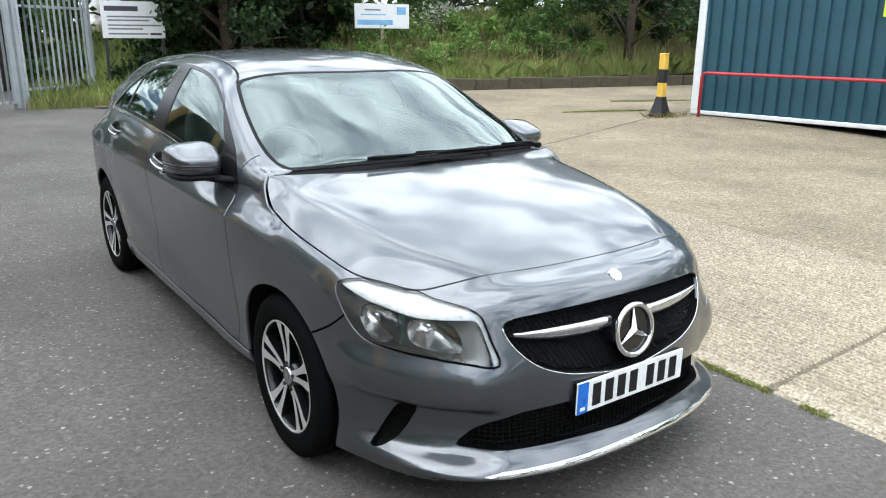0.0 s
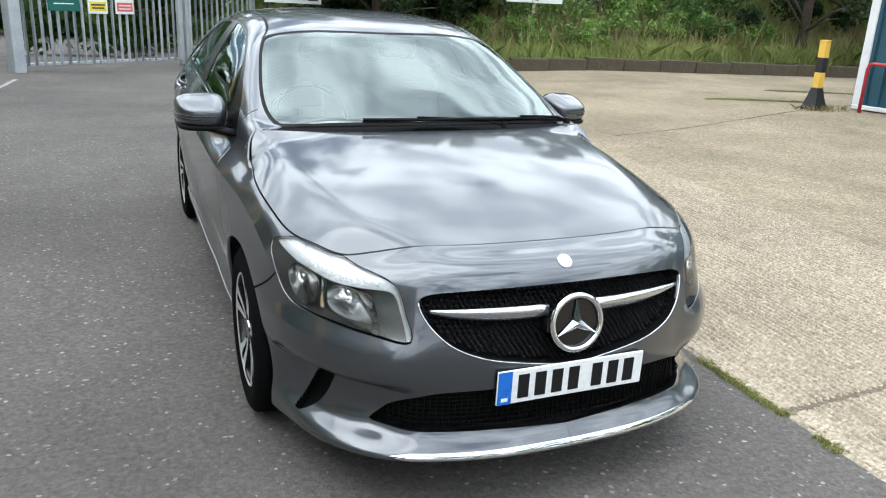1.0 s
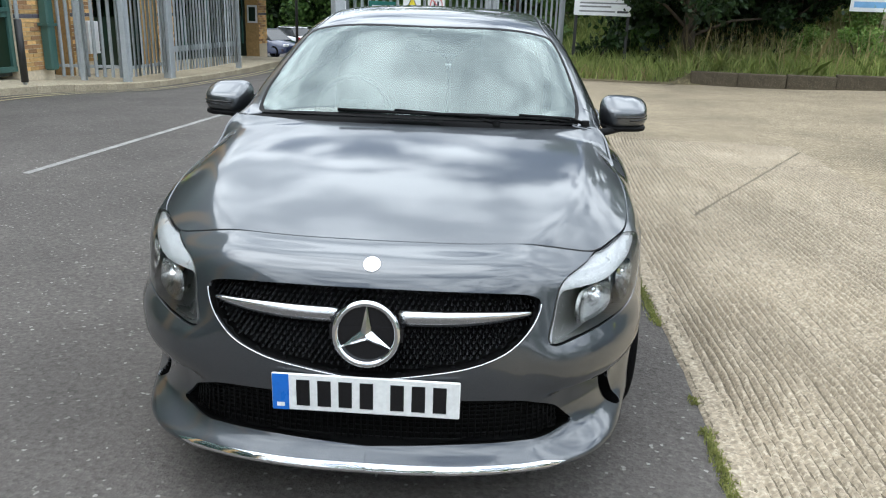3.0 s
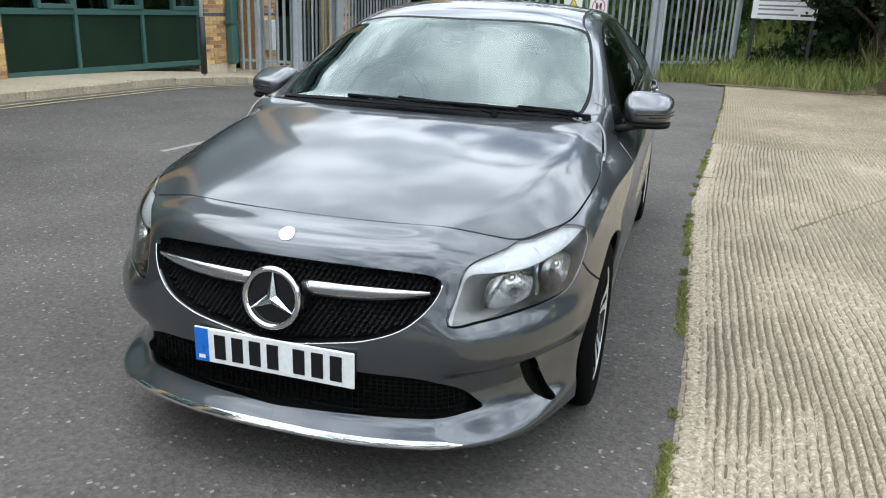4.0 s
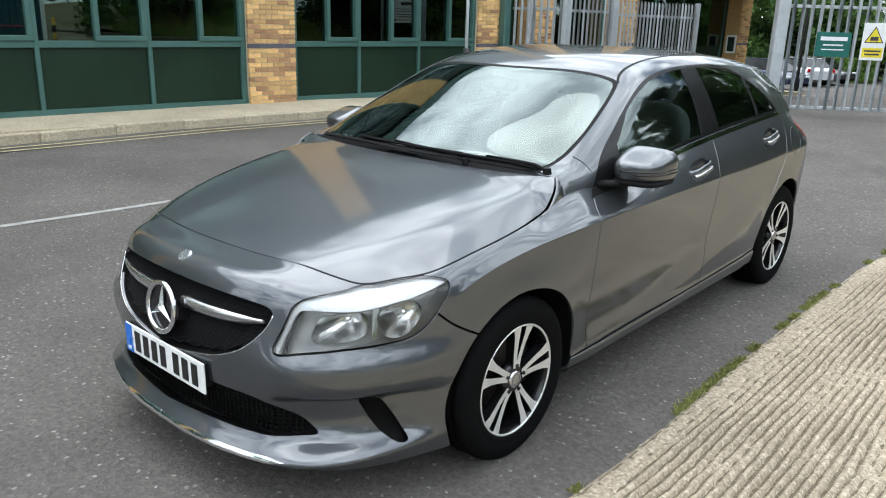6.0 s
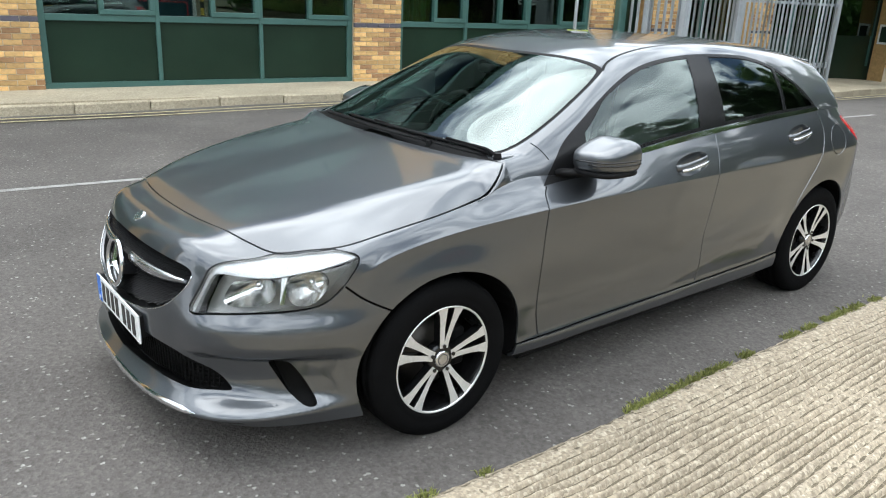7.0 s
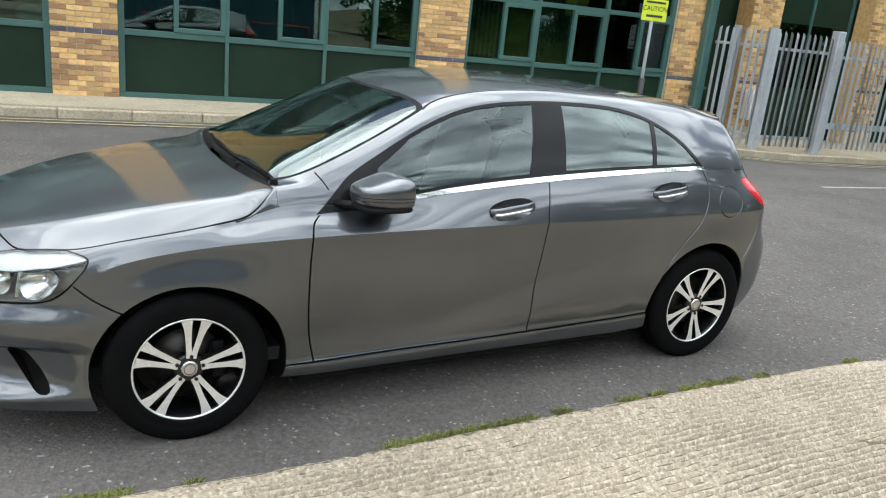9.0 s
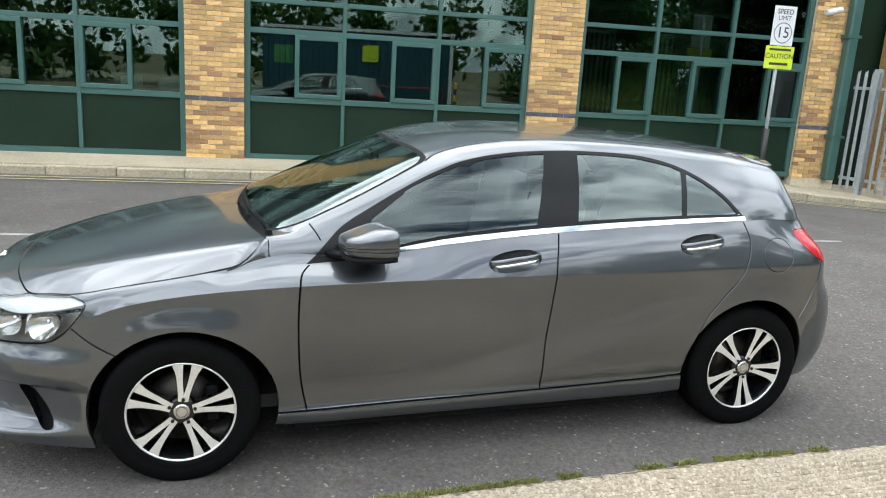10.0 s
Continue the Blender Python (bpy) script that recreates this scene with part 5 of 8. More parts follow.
for i, (d, t) in enumerate(zip((doors_f, doors_r), T_CUPS)):
    ps = CUPS[i]
    cu, cw = sum(p[0] for p in ps) / len(ps), sum(p[1] for p in ps) / len(ps)
    ru, rw = max(abs(p[0] - cu) for p in ps), max(abs(p[1] - cw) for p in ps)

    def bowl(u, w, cu=cu, cw=cw, ru=ru, rw=rw):
        q = min(1.0, ((u - cu) / ru) ** 2 + ((w - cw) / rw) ** 2)
        return 0.052 * (1 - q) ** 0.75

    skin.panel("handle_recess", t, paint, d[0], sinker=bowl, lip=0)
    skin.panel("handle_recess", t, paint, d[1], sinker=bowl, lip=0, mirror=True)
# black backing sheet added under the skin, giving all gaps their shade
m = ~(inside(ARCH_F, skin.cen) | inside(ARCH_R, skin.cen) | inside(grown(GRILLE, -0.004), skin.cen) | inside(INTAKE, skin.cen) | inside(LAMP, skin.cen) | inside(VENT, skin.cen) | inside(CUPS[0], skin.cen) | inside(CUPS[1], skin.cen))
skin.panel("inner_structure", skin.tri[m], black_trim, car, "black backing added behind the panel gaps for their shade", sink=0.022, lip=0, both=True)

# grille: dark backing, studs, louvre, emblem
rim_line = [Vector(lower(u, w)) for u, w in dense(grown(GRILLE, 0.001), 0.015) if u >= 0.0 and w < 0.685]
cut = max(range(len(rim_line)), key=lambda i: (rim_line[i] - rim_line[i - 1]).length)
rim_line = rim_line[cut:] + rim_line[:cut]
bm = bmesh.new()
for sg in (1, -1):
    tube(bm, [(sg * p.x, p.y, p.z) for p in rim_line], 0.0023, 6)
part("grille_surround", bm, satin, bumper, "thin satin silver grille rim", smooth=True)
skin.panel("grille_back", T_GRILLE, grille_black, bumper, both=True, sink=0.055, lip=0.0)
skin.panel("intake_back", T_INTAKE, grille_black, bumper, both=True, sink=0.07, lip=0.0)


def wall(name, poly, depth, material, parent, f=lower, both=True, mirror=False, label=""):
    """The side walls of a recess."""
    q = [p for p in dense(poly, 0.012)]
    V, F = [], []
    for u, w in q:
        h = 2e-3
        p = Vector(f(u, w))
        n = (Vector(f(u + h, w)) - Vector(f(u - h, w))).cross(Vector(f(u, w + h)) - Vector(f(u, w - h))).normalized()
        s = 1 if n.dot(p - Vector((0, 1.3, 0.6))) > 0 else -1
        V += [p - s * n * 0.001, p - s * n * depth]
    k = len(q)
    F = [(2 * i, 2 * ((i + 1) % k), 2 * ((i + 1) % k) + 1, 2 * i + 1) for i in range(k)]
    F = [g for g in F if all(q[(v // 2)][0] > -0.001 for v in g)]
    V = [tuple(p) for p in V]
    if both:
        n0 = len(V)
        V += [(-x, y, z) for x, y, z in V]
        F += [tuple(n0 + i for i in g[::-1]) for g in F]
    if mirror:
        V = [(-x, y, z) for x, y, z in V]
    ob = link_mesh(name, raw_mesh(name, V, F, material), parent)
    return ob


wall("grille_wall", GRILLE, 0.055, grille_black, bumper)
wall("intake_wall", INTAKE, 0.07, grille_black, bumper)
for mir in (False, True):
    skin.panel("corner_vent", T_VENT, grille_black, bumper, "black corner vent recess", mirror=mir, sink=0.04, lip=0)
    wall("vent_wall", VENT, 0.04, grille_black, bumper, both=False, mirror=mir)
sV, sF = [], []
for r_ in range(17):
    w = 0.495 + r_ * 0.0142
    for c_ in range(-27, 28):
        u = abs((c_ + (0.5 if r_ % 2 else 0)) * 0.0182)
        if not inside(grown(GRILLE, -0.008), np.array([(u, w)]))[0]:
            continue
        p = lower(u, w)
        sg = 1 if (c_ + (0.5 if r_ % 2 else 0)) >= 0 else -1
        c = Vector((p[0] * sg, p[1] + 0.034, p[2]))
        k = len(sV)
        sV += [tuple(c + Vector(d)) for d in ((-0.0062, 0.006, 0), (0, 0.006, -0.0048), (0.0062, 0.006, 0), (0, 0.006, 0.0048), (-0.0022, -0.011, 0), (0.0022, -0.011, 0), (-0.0085, 0.02, 0), (0, 0.02, -0.007), (0.0085, 0.02, 0), (0, 0.02, 0.007))]
        sF += [(k + 6, k + 7, k + 1, k), (k + 7, k + 8, k + 2, k + 1), (k + 8, k + 9, k + 3, k + 2), (k + 9, k + 6, k, k + 3), (k, k + 1, k + 4), (k + 1, k + 2, k + 5), (k + 1, k + 5, k + 4), (k + 2, k + 3, k + 5), (k + 3, k, k + 4), (k + 3, k + 4, k + 5)]
studs = link_mesh("grille_studs", raw_mesh("grille_studs", sV, sF, mat("grille studs", (0.02, 0.02, 0.021), 0.22)), bumper)
studs["kind"] = "stuff"
bm = bmesh.new()
for r_ in range(10):
    w = 0.284 + r_ * 0.0145
    row_ = [(u, w) for u in [0.58 * k / 40 for k in range(41)] if inside(INTAKE, np.array([(u + 1e-5, w)]))[0]]
    if len(row_) > 2:
        line = [Vector(lower(u, w)) + Vector((0, 0.03, 0)) for u, w in row_]
        tube(bm, [(-p.x, p.y, p.z) for p in line[::-1]] + [tuple(p) for p in line[1:]], 0.0032, 5)
for c_ in range(-30, 31):
    u = abs(c_) * 0.019
    ws = [0.27 + 0.16 * k / 20 for k in range(21) if inside(INTAKE, np.array([(u + 1e-5, 0.27 + 0.16 * k / 20)]))[0]]
    if len(ws) > 1:
        a_, b_ = Vector(lower(u, ws[0])), Vector(lower(u, ws[-1]))
        sgn = 1 if c_ >= 0 else -1
        tube(bm, [(sgn * a_.x, a_.y + 0.031, a_.z), (sgn * b_.x, b_.y + 0.031, b_.z)], 0.0028, 5)
part("intake_mesh", bm, grille_black, bumper, "black mesh in the lower intake")
for sg in (1, -1):
    bm = bmesh.new()
    rings = []
    for k in range(15):
        t = k / 14
        u = 0.085 + (0.462 - 0.085) * t
        p = Vector(lower(u, 0.648 - 0.004 * t + 0.012 * t * t))
        hz = 0.024 * (1 - t ** 3 * 0.7)
        ring = []
        for j in range(12):
            a = 2 * math.pi * j / 12
            ring.append(bm.verts.new((sg * p.x, p.y + 0.012 - 0.022 * math.cos(a) * (1 - 0.4 * t), p.z + hz * math.sin(a) + 0.006 * math.cos(a))))
        rings.append(ring)
    for a, b in zip(rings, rings[1:]):
        for j in range(12):
            f = bm.faces.new((a[j], a[(j + 1) % 12], b[(j + 1) % 12], b[j]) if sg > 0 else (b[j], b[(j + 1) % 12], a[(j + 1) % 12], a[j]))
            f.smooth = True
    bm.faces.new(rings[0]); bm.faces.new(rings[-1])
    bmesh.ops.recalc_face_normals(bm, faces=bm.faces[:])
    part("grille_louvre", bm, satin, bumper, "satin silver grille louvre")
EMB = Vector((0, -0.908, 0.616))
emb_m = Matrix.Translation(EMB) @ Matrix.Rotation(radians(-8), 4, "X")
bm = bmesh.new()
rings = []
for k in range(48):
    a = 2 * math.pi * k / 48
    ring = []
    for j in range(10):
        b = 2 * math.pi * j / 10
        r = 0.0845 + 0.0095 * math.cos(b)
        ring.append(bm.verts.new(emb_m @ Vector((r * math.cos(a), -0.0095 * math.sin(b), r * math.sin(a)))))
    rings.append(ring)
for k in range(48):
    a, b = rings[k], rings[(k + 1) % 48]
    for j in range(10):
        bm.faces.new((a[j], b[j], b[(j + 1) % 10], a[(j + 1) % 10])).smooth = True
bmesh.ops.recalc_face_normals(bm, faces=bm.faces[:])
emblem = part("emblem_ring", bm, chrome, bumper, "round chrome emblem ring on the grille")
for k in range(3):
    bm = bmesh.new()
    a = math.pi / 2 + 2 * math.pi * k / 3
    tip = bm.verts.new(emb_m @ Vector((0.081 * math.cos(a), 0, 0.081 * math.sin(a))))
    mid = bm.verts.new(emb_m @ Vector((0, -0.012, 0)))
    for q in (1, -1):
        c = a + math.pi / 3 * q
        e = bm.verts.new(emb_m @ Vector((0.0165 * math.cos(c), 0, 0.0165 * math.sin(c))))
        bm.faces.new((tip, e, mid) if q > 0 else (tip, mid, e))
    bmesh.ops.recalc_face_normals(bm, faces=bm.faces[:])
    part("emblem_ray", bm, chrome, emblem)
bm = bmesh.new()
box(bm, -0.1, 0.1, 0.004, 0.05, -0.02, 0.02, m=emb_m)
part("emblem_mount", bm, gloss_black, emblem)
bm = bmesh.new()
bmesh.ops.create_circle(bm, cap_ends=True, segments=32, radius=0.083, matrix=emb_m @ Matrix.Translation((0, 0.006, 0)) @ Matrix.Rotation(radians(90), 4, "X"))
part("emblem_disc", bm, gloss_black, emblem)
bp_ = lower(0.0, 0.735 + 0.10)
bm = bmesh.new()
bmesh.ops.create_cone(bm, cap_ends=True, segments=28, radius1=0.027, radius2=0.024, depth=0.008, matrix=Matrix.Translation((0, bp_[1] + 0.002, bp_[2] + 0.001)) @ Matrix.Rotation(radians(40), 4, "X"))
part("nose_badge", bm, satin, bumper, "small round silver badge")
# number plate
plate = boxpart("number_plate", (-0.26, 0.26, -0.92, -0.912, 0.379, 0.491), plate_white, car, "white number plate with a blue band", bevel=0.003)
boxpart("plate_mount", (-0.255, 0.255, -0.912, -0.88, 0.402, 0.485), black_trim, plate)
boxpart("blue_band", (-0.258, -0.212, -0.9215, -0.92, 0.381, 0.489), plate_blue, plate)
boxpart("band_mark", (-0.246, -0.224, -0.9222, -0.9215, 0.391, 0.403), plate_white, plate)
kx = -0.196
for k in range(7):
    if k == 4:
        kx += 0.026
    boxpart("plate_bar", (kx + 0.005, kx + 0.042, -0.922, -0.92, 0.396, 0.474), gloss_black, plate)
    kx += 0.0585

# ---- headlamps ----
for mir in (False, True):
    sg = -1 if mir else 1
    hl = skin.panel("headlamp", T_LAMP, lens_clear, car, "clear headlamp with chrome reflectors and a white upper strip", mirror=mir, lip=0)
    cen = skin.uv[T_LAMP].mean(axis=1)

    bmask = inside(BAND, cen)
    skin.panel("daylight_strip", T_LAMP[bmask], lamp_white, hl, "ribbed daylight strip, white for the sky in its chrome", mirror=mir, sink=0.014, lip=0.02)
    skin.panel("lamp_housing", T_LAMP[~bmask], lamp_grey, hl, mirror=mir, sink=0.075, lip=0)
    wall("lamp_bezel", grown(LAMP, -0.001), 0.08, lamp_grey, hl, both=False, mirror=mir)
    # faceted bright bowls set into the housing
    for rim, deep in (
        ([(0.846, 0.645), (0.84, 0.715), (0.862, 0.768), (0.91, 0.793), (0.958, 0.79), (0.985, 0.73), (0.972, 0.655), (0.925, 0.613), (0.873, 0.612)], 0.06),
        ([(0.63, 0.605), (0.645, 0.668), (0.70, 0.702), (0.775, 0.738), (0.805, 0.7), (0.8, 0.635), (0.745, 0.608)], 0.06),
    ):
        rim = rounded(rim, per=4)
        c0 = (sum(p[0] for p in rim) / len(rim), sum(p[1] for p in rim) / len(rim))
        bm = bmesh.new()
        ringset = []
        for i in range(7):
            t = i / 6
            row_ = []
            for p in rim:
                q = (c0[0] + (p[0] - c0[0]) * (1 - 0.93 * t), c0[1] + (p[1] - c0[1]) * (1 - 0.93 * t))
                v = lower(*q)
                d = 0.022 + deep * (1 - (1 - t) ** 2)
                row_.append(bm.verts.new((sg * (v[0] - 0.35 * d), v[1] + 0.9 * d, v[2])))
            ringset.append(row_)
        n = len(rim)
        for i, (a, b) in enumerate(zip(ringset, ringset[1:])):
            for k in range(n):
                bm.faces.new((a[k], a[(k + 1) % n], b[(k + 1) % n], b[k])).smooth = k % 4 != 0
        bm.faces.new(ringset[-1])
        part("reflector", bm, lamp_bowl, hl, "bright faceted bowl reflector")
        v = lower(*c0)
        bm = bmesh.new()
        bmesh.ops.create_uvsphere(bm, u_segments=14, v_segments=10, radius=0.013, matrix=Matrix.Translation((sg * (v[0] - 0.016), v[1] + 0.045, v[2] + 0.004)))
        for f in bm.faces:
            f.smooth = True
        part("bulb_cap", bm, chrome, hl)
    # slim bright divider down to the nose
    bm = bmesh.new()
    pts = [lower(0.812, 0.61), lower(0.814, 0.752), lower(0.834, 0.756), lower(0.828, 0.61)]
    bm.faces.new([bm.verts.new((sg * (x - 0.012), y + 0.03, z)) for x, y, z in pts])
    part("lamp_divider", bm, lamp_bright, hl)

# ---- bonnet ----
def hood(x, y):
    return (x, y, hood_z(x, y))


hood_line = [(EX(e), EY(e)) for e in [ES[FOOT] * k / 80 for k in range(81)]] + [(HOOD_W(y), y) for y in (0.215, 0.23, 0.245, 0.26, 0.275, 0.29, 0.305, 0.32, 0.335, 0.35)]
rear_line = [(x, hood_rear(x) - 0.002) for x in (0.7, 0.62, 0.5, 0.4, 0.3, 0.2, 0.1, 0.0)]
hood_in = [(max(0.0, x), y) for x, y in grown(hood_line + rear_line, -0.0055)]
hood_in = [(0.0, hood_line[0][1] + 0.0055)] + hood_in[1:-1] + [(0.0, 0.258)]
hgrid = [(0.8 * i / 44, -0.7 + 1.06 * j / 54) for i in range(45) for j in range(55)]
hgrid = [p for p, k in zip(hgrid, inside(hood_in, np.array(hgrid) + 1e-6)) if k or p[0] == 0.0 and -0.675 < p[1] < 0.25]
hood_skin = Skin(hood, hgrid, hood_in, [])
hood_skin.panel("bonnet", hood_skin.tri, paint, car, "grey metallic bonnet with two creases", both=True, lip=0.014)

# the wing's shoulder, from the body's edge up to the bonnet's rear corner
V, F = [], []
rows_y = [0.188 + (0.353 - 0.188) * k / 24 for k in range(25)]
for y in rows_y:
    lo, hi = ES[FOOT - 1], ES[FOOT + 3]
    for _ in range(30):
        mid = (lo + hi) / 2
        lo, hi = (mid, hi) if EY(mid) < y else (lo, mid)
    x0, z0, x1, z1 = EX(lo), EZ(lo), HOOD_W(y) + 0.0045, HOOD_EZ(y)
    V += [(x0 + (x1 - x0) * t + 0.006 * 4 * t * (1 - t), y, z0 + (z1 - z0) * t) for t in (0, 0.2, 0.4, 0.6, 0.8, 1.0)] + [(x1 - 0.004, y, z1 - 0.014)]
F = [(7 * j + k, 7 * j + 7 + k, 7 * j + 8 + k, 7 * j + 1 + k) for j in range(24) for k in range(6)]
link_mesh("wing_shoulder", raw_mesh("wing_shoulder", V, F, paint, True), car)
link_mesh("wing_shoulder", raw_mesh("wing_shoulder", [(-x, y, z) for x, y, z in V], [q[::-1] for q in F], paint, True), car)

# ---- cabin skin ----
cab_outline = [(0.264 + (3.176 - 0.264) * k / 200, 0.0) for k in range(201)] + [(3.176 - (3.176 - 0.264) * k / 200, 1.0) for k in range(201)]
cgrid = []
ys = [0.264 + 2.912 * k / 180 for k in range(1, 180)]
for y in ys:
    n = 34
    cgrid += [(y, j / n) for j in range(1, n)] + [(y, 1.0 - 1e-7)]
SCREEN = rounded([(0.272, 1.01), (0.276, 0.8), (0.291, 0.65), (0.318, 0.55), (0.352, 0.495)], False) + rounded([(0.385, 0.479), (0.45, 0.477), (0.62, 0.477), (0.8, 0.477), (0.98, 0.478), (1.055, 0.492), (1.062, 0.56), (1.045, 0.68), (1.022, 0.84), (1.014, 1.01)], False)
SCREEN_IN = rounded([(0.293, 1.01), (0.297, 0.8), (0.312, 0.66), (0.337, 0.562), (0.376, 0.504)], False) + rounded([(0.43, 0.493), (0.62, 0.491), (0.8, 0.491), (0.96, 0.493), (1.028, 0.508), (1.038, 0.57), (1.02, 0.69), (1.0, 0.85), (0.994, 1.01)], False)
DLO = rounded([(0.545, 0.002), (0.57, 0.1), (0.6, 0.195), (0.645, 0.292), (0.707, 0.345), (0.8, 0.375), (0.914, 0.392), (1.1, 0.402), (1.304, 0.42), (1.626, 0.426), (2.0, 0.418), (2.2, 0.394), (2.34, 0.348), (2.45, 0.276), (2.54, 0.176), (2.61, 0.05), (2.615, 0.032)], False) + [(2.0, 0.032), (1.2, 0.032), (0.72, 0.032), (0.7, 0.002)]
GLASS = grown(DLO, -0.02)
STRIP = [(0.70, 0.002), (2.63, 0.002), (2.622, 0.03), (0.72, 0.03)]


PANE_F = [(0.745, 0.0), (0.785, 0.29), (1.2, 0.5), (1.637, 0.5), (1.512, 0.0)]
PANE_R = [(1.716, 0.0), (1.796, 0.5), (2.36, 0.5), (2.262, 0.0)]
PANE_Q = [(2.285, 0.0), (2.385, 0.5), (2.7, 0.5), (2.7, 0.0)]
MOULD = ribbon(rounded([(1.05, 0.485), (1.12, 0.507), (1.3, 0.513), (1.8, 0.514), (2.3, 0.516), (2.74, 0.525)], False), 0.014)
REARWIN = rounded([(3.0, 1.01), (3.0, 0.72), (3.01, 0.6), (3.05, 0.56), (3.10, 0.6), (3.125, 0.75), (3.14, 1.01)], False)
PILLAR_SEAM = ribbon([(0.527, 0.455), (0.548, 0.32), (0.566, 0.2)], 0.006)
GATE_SEAM = ribbon(rounded([(2.79, 0.57), (2.9, 0.5), (2.98, 0.36), (3.04, 0.18), (3.06, 0.0)], False), 0.008)
SPOIL_SEAM = ribbon([(2.77, 0.60), (2.77, 1.01)], 0.007)
cab = Skin(cabin, cgrid, cab_outline, [SCREEN, SCREEN_IN, DLO, GLASS, STRIP, PANE_F, PANE_R, PANE_Q, MOULD, REARWIN, PILLAR_SEAM, GATE_SEAM, SPOIL_SEAM])


def cpair(name, tris, material, parent=car, **kw):
    return cab.panel(name, tris, material, parent, **kw), cab.panel(name, tris, material, parent, mirror=True, **kw)


t_in = cab.take(SCREEN_IN)
windscreen = cab.panel("windscreen", t_in, car_glass, car, "tinted windscreen reflecting the sky", both=True, sink=0.001, lip=0)
cab.panel("windscreen_border", cab.take(SCREEN), black_trim, windscreen, both=True, sink=0.001, lip=0)
t_strip = cab.take(STRIP)
tf = cab.take(test=lambda P: inside(GLASS, P) & inside(PANE_F, P))
tr_ = cab.take(test=lambda P: inside(GLASS, P) & inside(PANE_R, P))
tq = cab.take(test=lambda P: inside(GLASS, P) & inside(PANE_Q, P))
t_trim = cab.take(DLO)
t_mould = cab.take(MOULD)
t_rear = cab.take(REARWIN)
cab.take(GATE_SEAM)
cab.take(PILLAR_SEAM)
cab.take(SPOIL_SEAM)
for o, mir in ((0, False), (1, True)):
    cab.panel("window_pane", tf, side_glass, doors_f[o], "tinted front side window", mirror=mir, sink=0.004, lip=0)
    cab.panel("window_pane", tr_, rear_glass, doors_r[o], "dark tinted rear side window", mirror=mir, sink=0.004, lip=0)
    cab.panel("quarter_pane", tq, rear_glass, doors_r[o], mirror=mir, sink=0.004, lip=0)
    cab.panel("window_trim", t_trim, satin_black, doors_f[o], "black window surround", mirror=mir, sink=0.0005, lip=0.012)
    cab.panel("waist_strip", t_strip, chrome, doors_f[o], "polished waist strip", mirror=mir, sink=-0.004, lip=0.006)
cab.panel("rear_window", t_rear, rear_glass, car, both=True, sink=0.001, lip=0)
t_spoil = cab.take(test=lambda P: (P[:, 0] > 2.77) & (P[:, 1] > 0.53))
cab.panel("roof_spoiler", t_spoil, paint, car, both=True)
# blade that overhangs the rear window
bm = bmesh.new()
rows = []
for k in range(25):
    q = -1 + k / 12
    v = 1 - (1 - VR) * abs(q) * 0.97
    (x0, _, z0), (x1, _, z1) = cabin(2.82, v), cabin(2.94, v)
    x0, x1 = math.copysign(x0, q), math.copysign(x1, q)
    edge = 3.02 - 0.05 * abs(q) ** 3
    tip = z1 + (z1 - z0) * 0.35 + 0.016
    rows.append([bm.verts.new(p) for p in ((x0, 2.82, z0 + 0.001), (x1, 2.94, z1 + 0.004), (x1 * 0.99, edge, tip), (x1 * 0.99, edge - 0.004, tip - 0.02), (x1 * 0.97, 2.94, z1 - 0.03))])
for a, b in zip(rows, rows[1:]):
    for j in range(5):
        f = bm.faces.new((a[j], a[(j + 1) % 5], b[(j + 1) % 5], b[j]))
        f.smooth = j in (0, 1)
bm.faces.new(rows[0])
bm.faces.new(rows[-1])
bmesh.ops.recalc_face_normals(bm, faces=bm.faces[:])
part("spoiler_blade", bm, paint, car, "grey roof spoiler overhanging the rear window")
t_roof = cab.take(test=lambda P: (P[:, 1] > 0.515) & (P[:, 0] > 1.0))
cab.panel("roof", t_roof, paint, car, "grey metallic roof", both=True, lip=0.02)
cpair("roof_moulding", t_mould, black_trim, sink=0.003)
t_tg = cab.take(test=lambda P: P[:, 0] > 2.9 + 0.2 * (0.5 - P[:, 1]))
t_cowl = cab.take(test=lambda P: (P[:, 0] < 0.35) & (P[:, 1] > 0.42))
cab.take(test=lambda P: P[:, 0] < 0.35)
cab.panel("cowl", t_cowl, black_trim, car, "black cowl below the windscreen", both=True, sink=0.006, lip=0.0)
cpair("tailgate_side", t_tg, paint)
cpair("body_side_frame", cab.take(test=lambda P: P[:, 0] > 0), paint)
# cowl well between bonnet and screen
bm = bmesh.new()
cw_pts = [(x, hood_rear(x)) for x in (-0.68, -0.5, -0.3, 0, 0.3, 0.5, 0.68)]
a = [bm.verts.new((x, y - 0.02, hood(x, y)[2] - 0.02)) for x, y in cw_pts]
b = [bm.verts.new((x * 0.96, y + 0.1, 0.985)) for x, y in cw_pts]
for i in range(6):
    bm.faces.new((a[i], a[i + 1], b[i + 1], b[i]))
part("cowl_well", bm, black_trim, car)

# ---- wheels ----
def lathe_x(bm, prof, seg=48):
    """A body turned round the x axis from (x, r) pairs."""
    rings = [[bm.verts.new((x, r * math.cos(2 * math.pi * k / seg), r * math.sin(2 * math.pi * k / seg))) for k in range(seg)] for x, r in prof]
    for a, b in zip(rings, rings[1:]):
        for k in range(seg):
            bm.faces.new((a[k], b[k], b[(k + 1) % seg], a[(k + 1) % seg])).smooth = True
    return rings


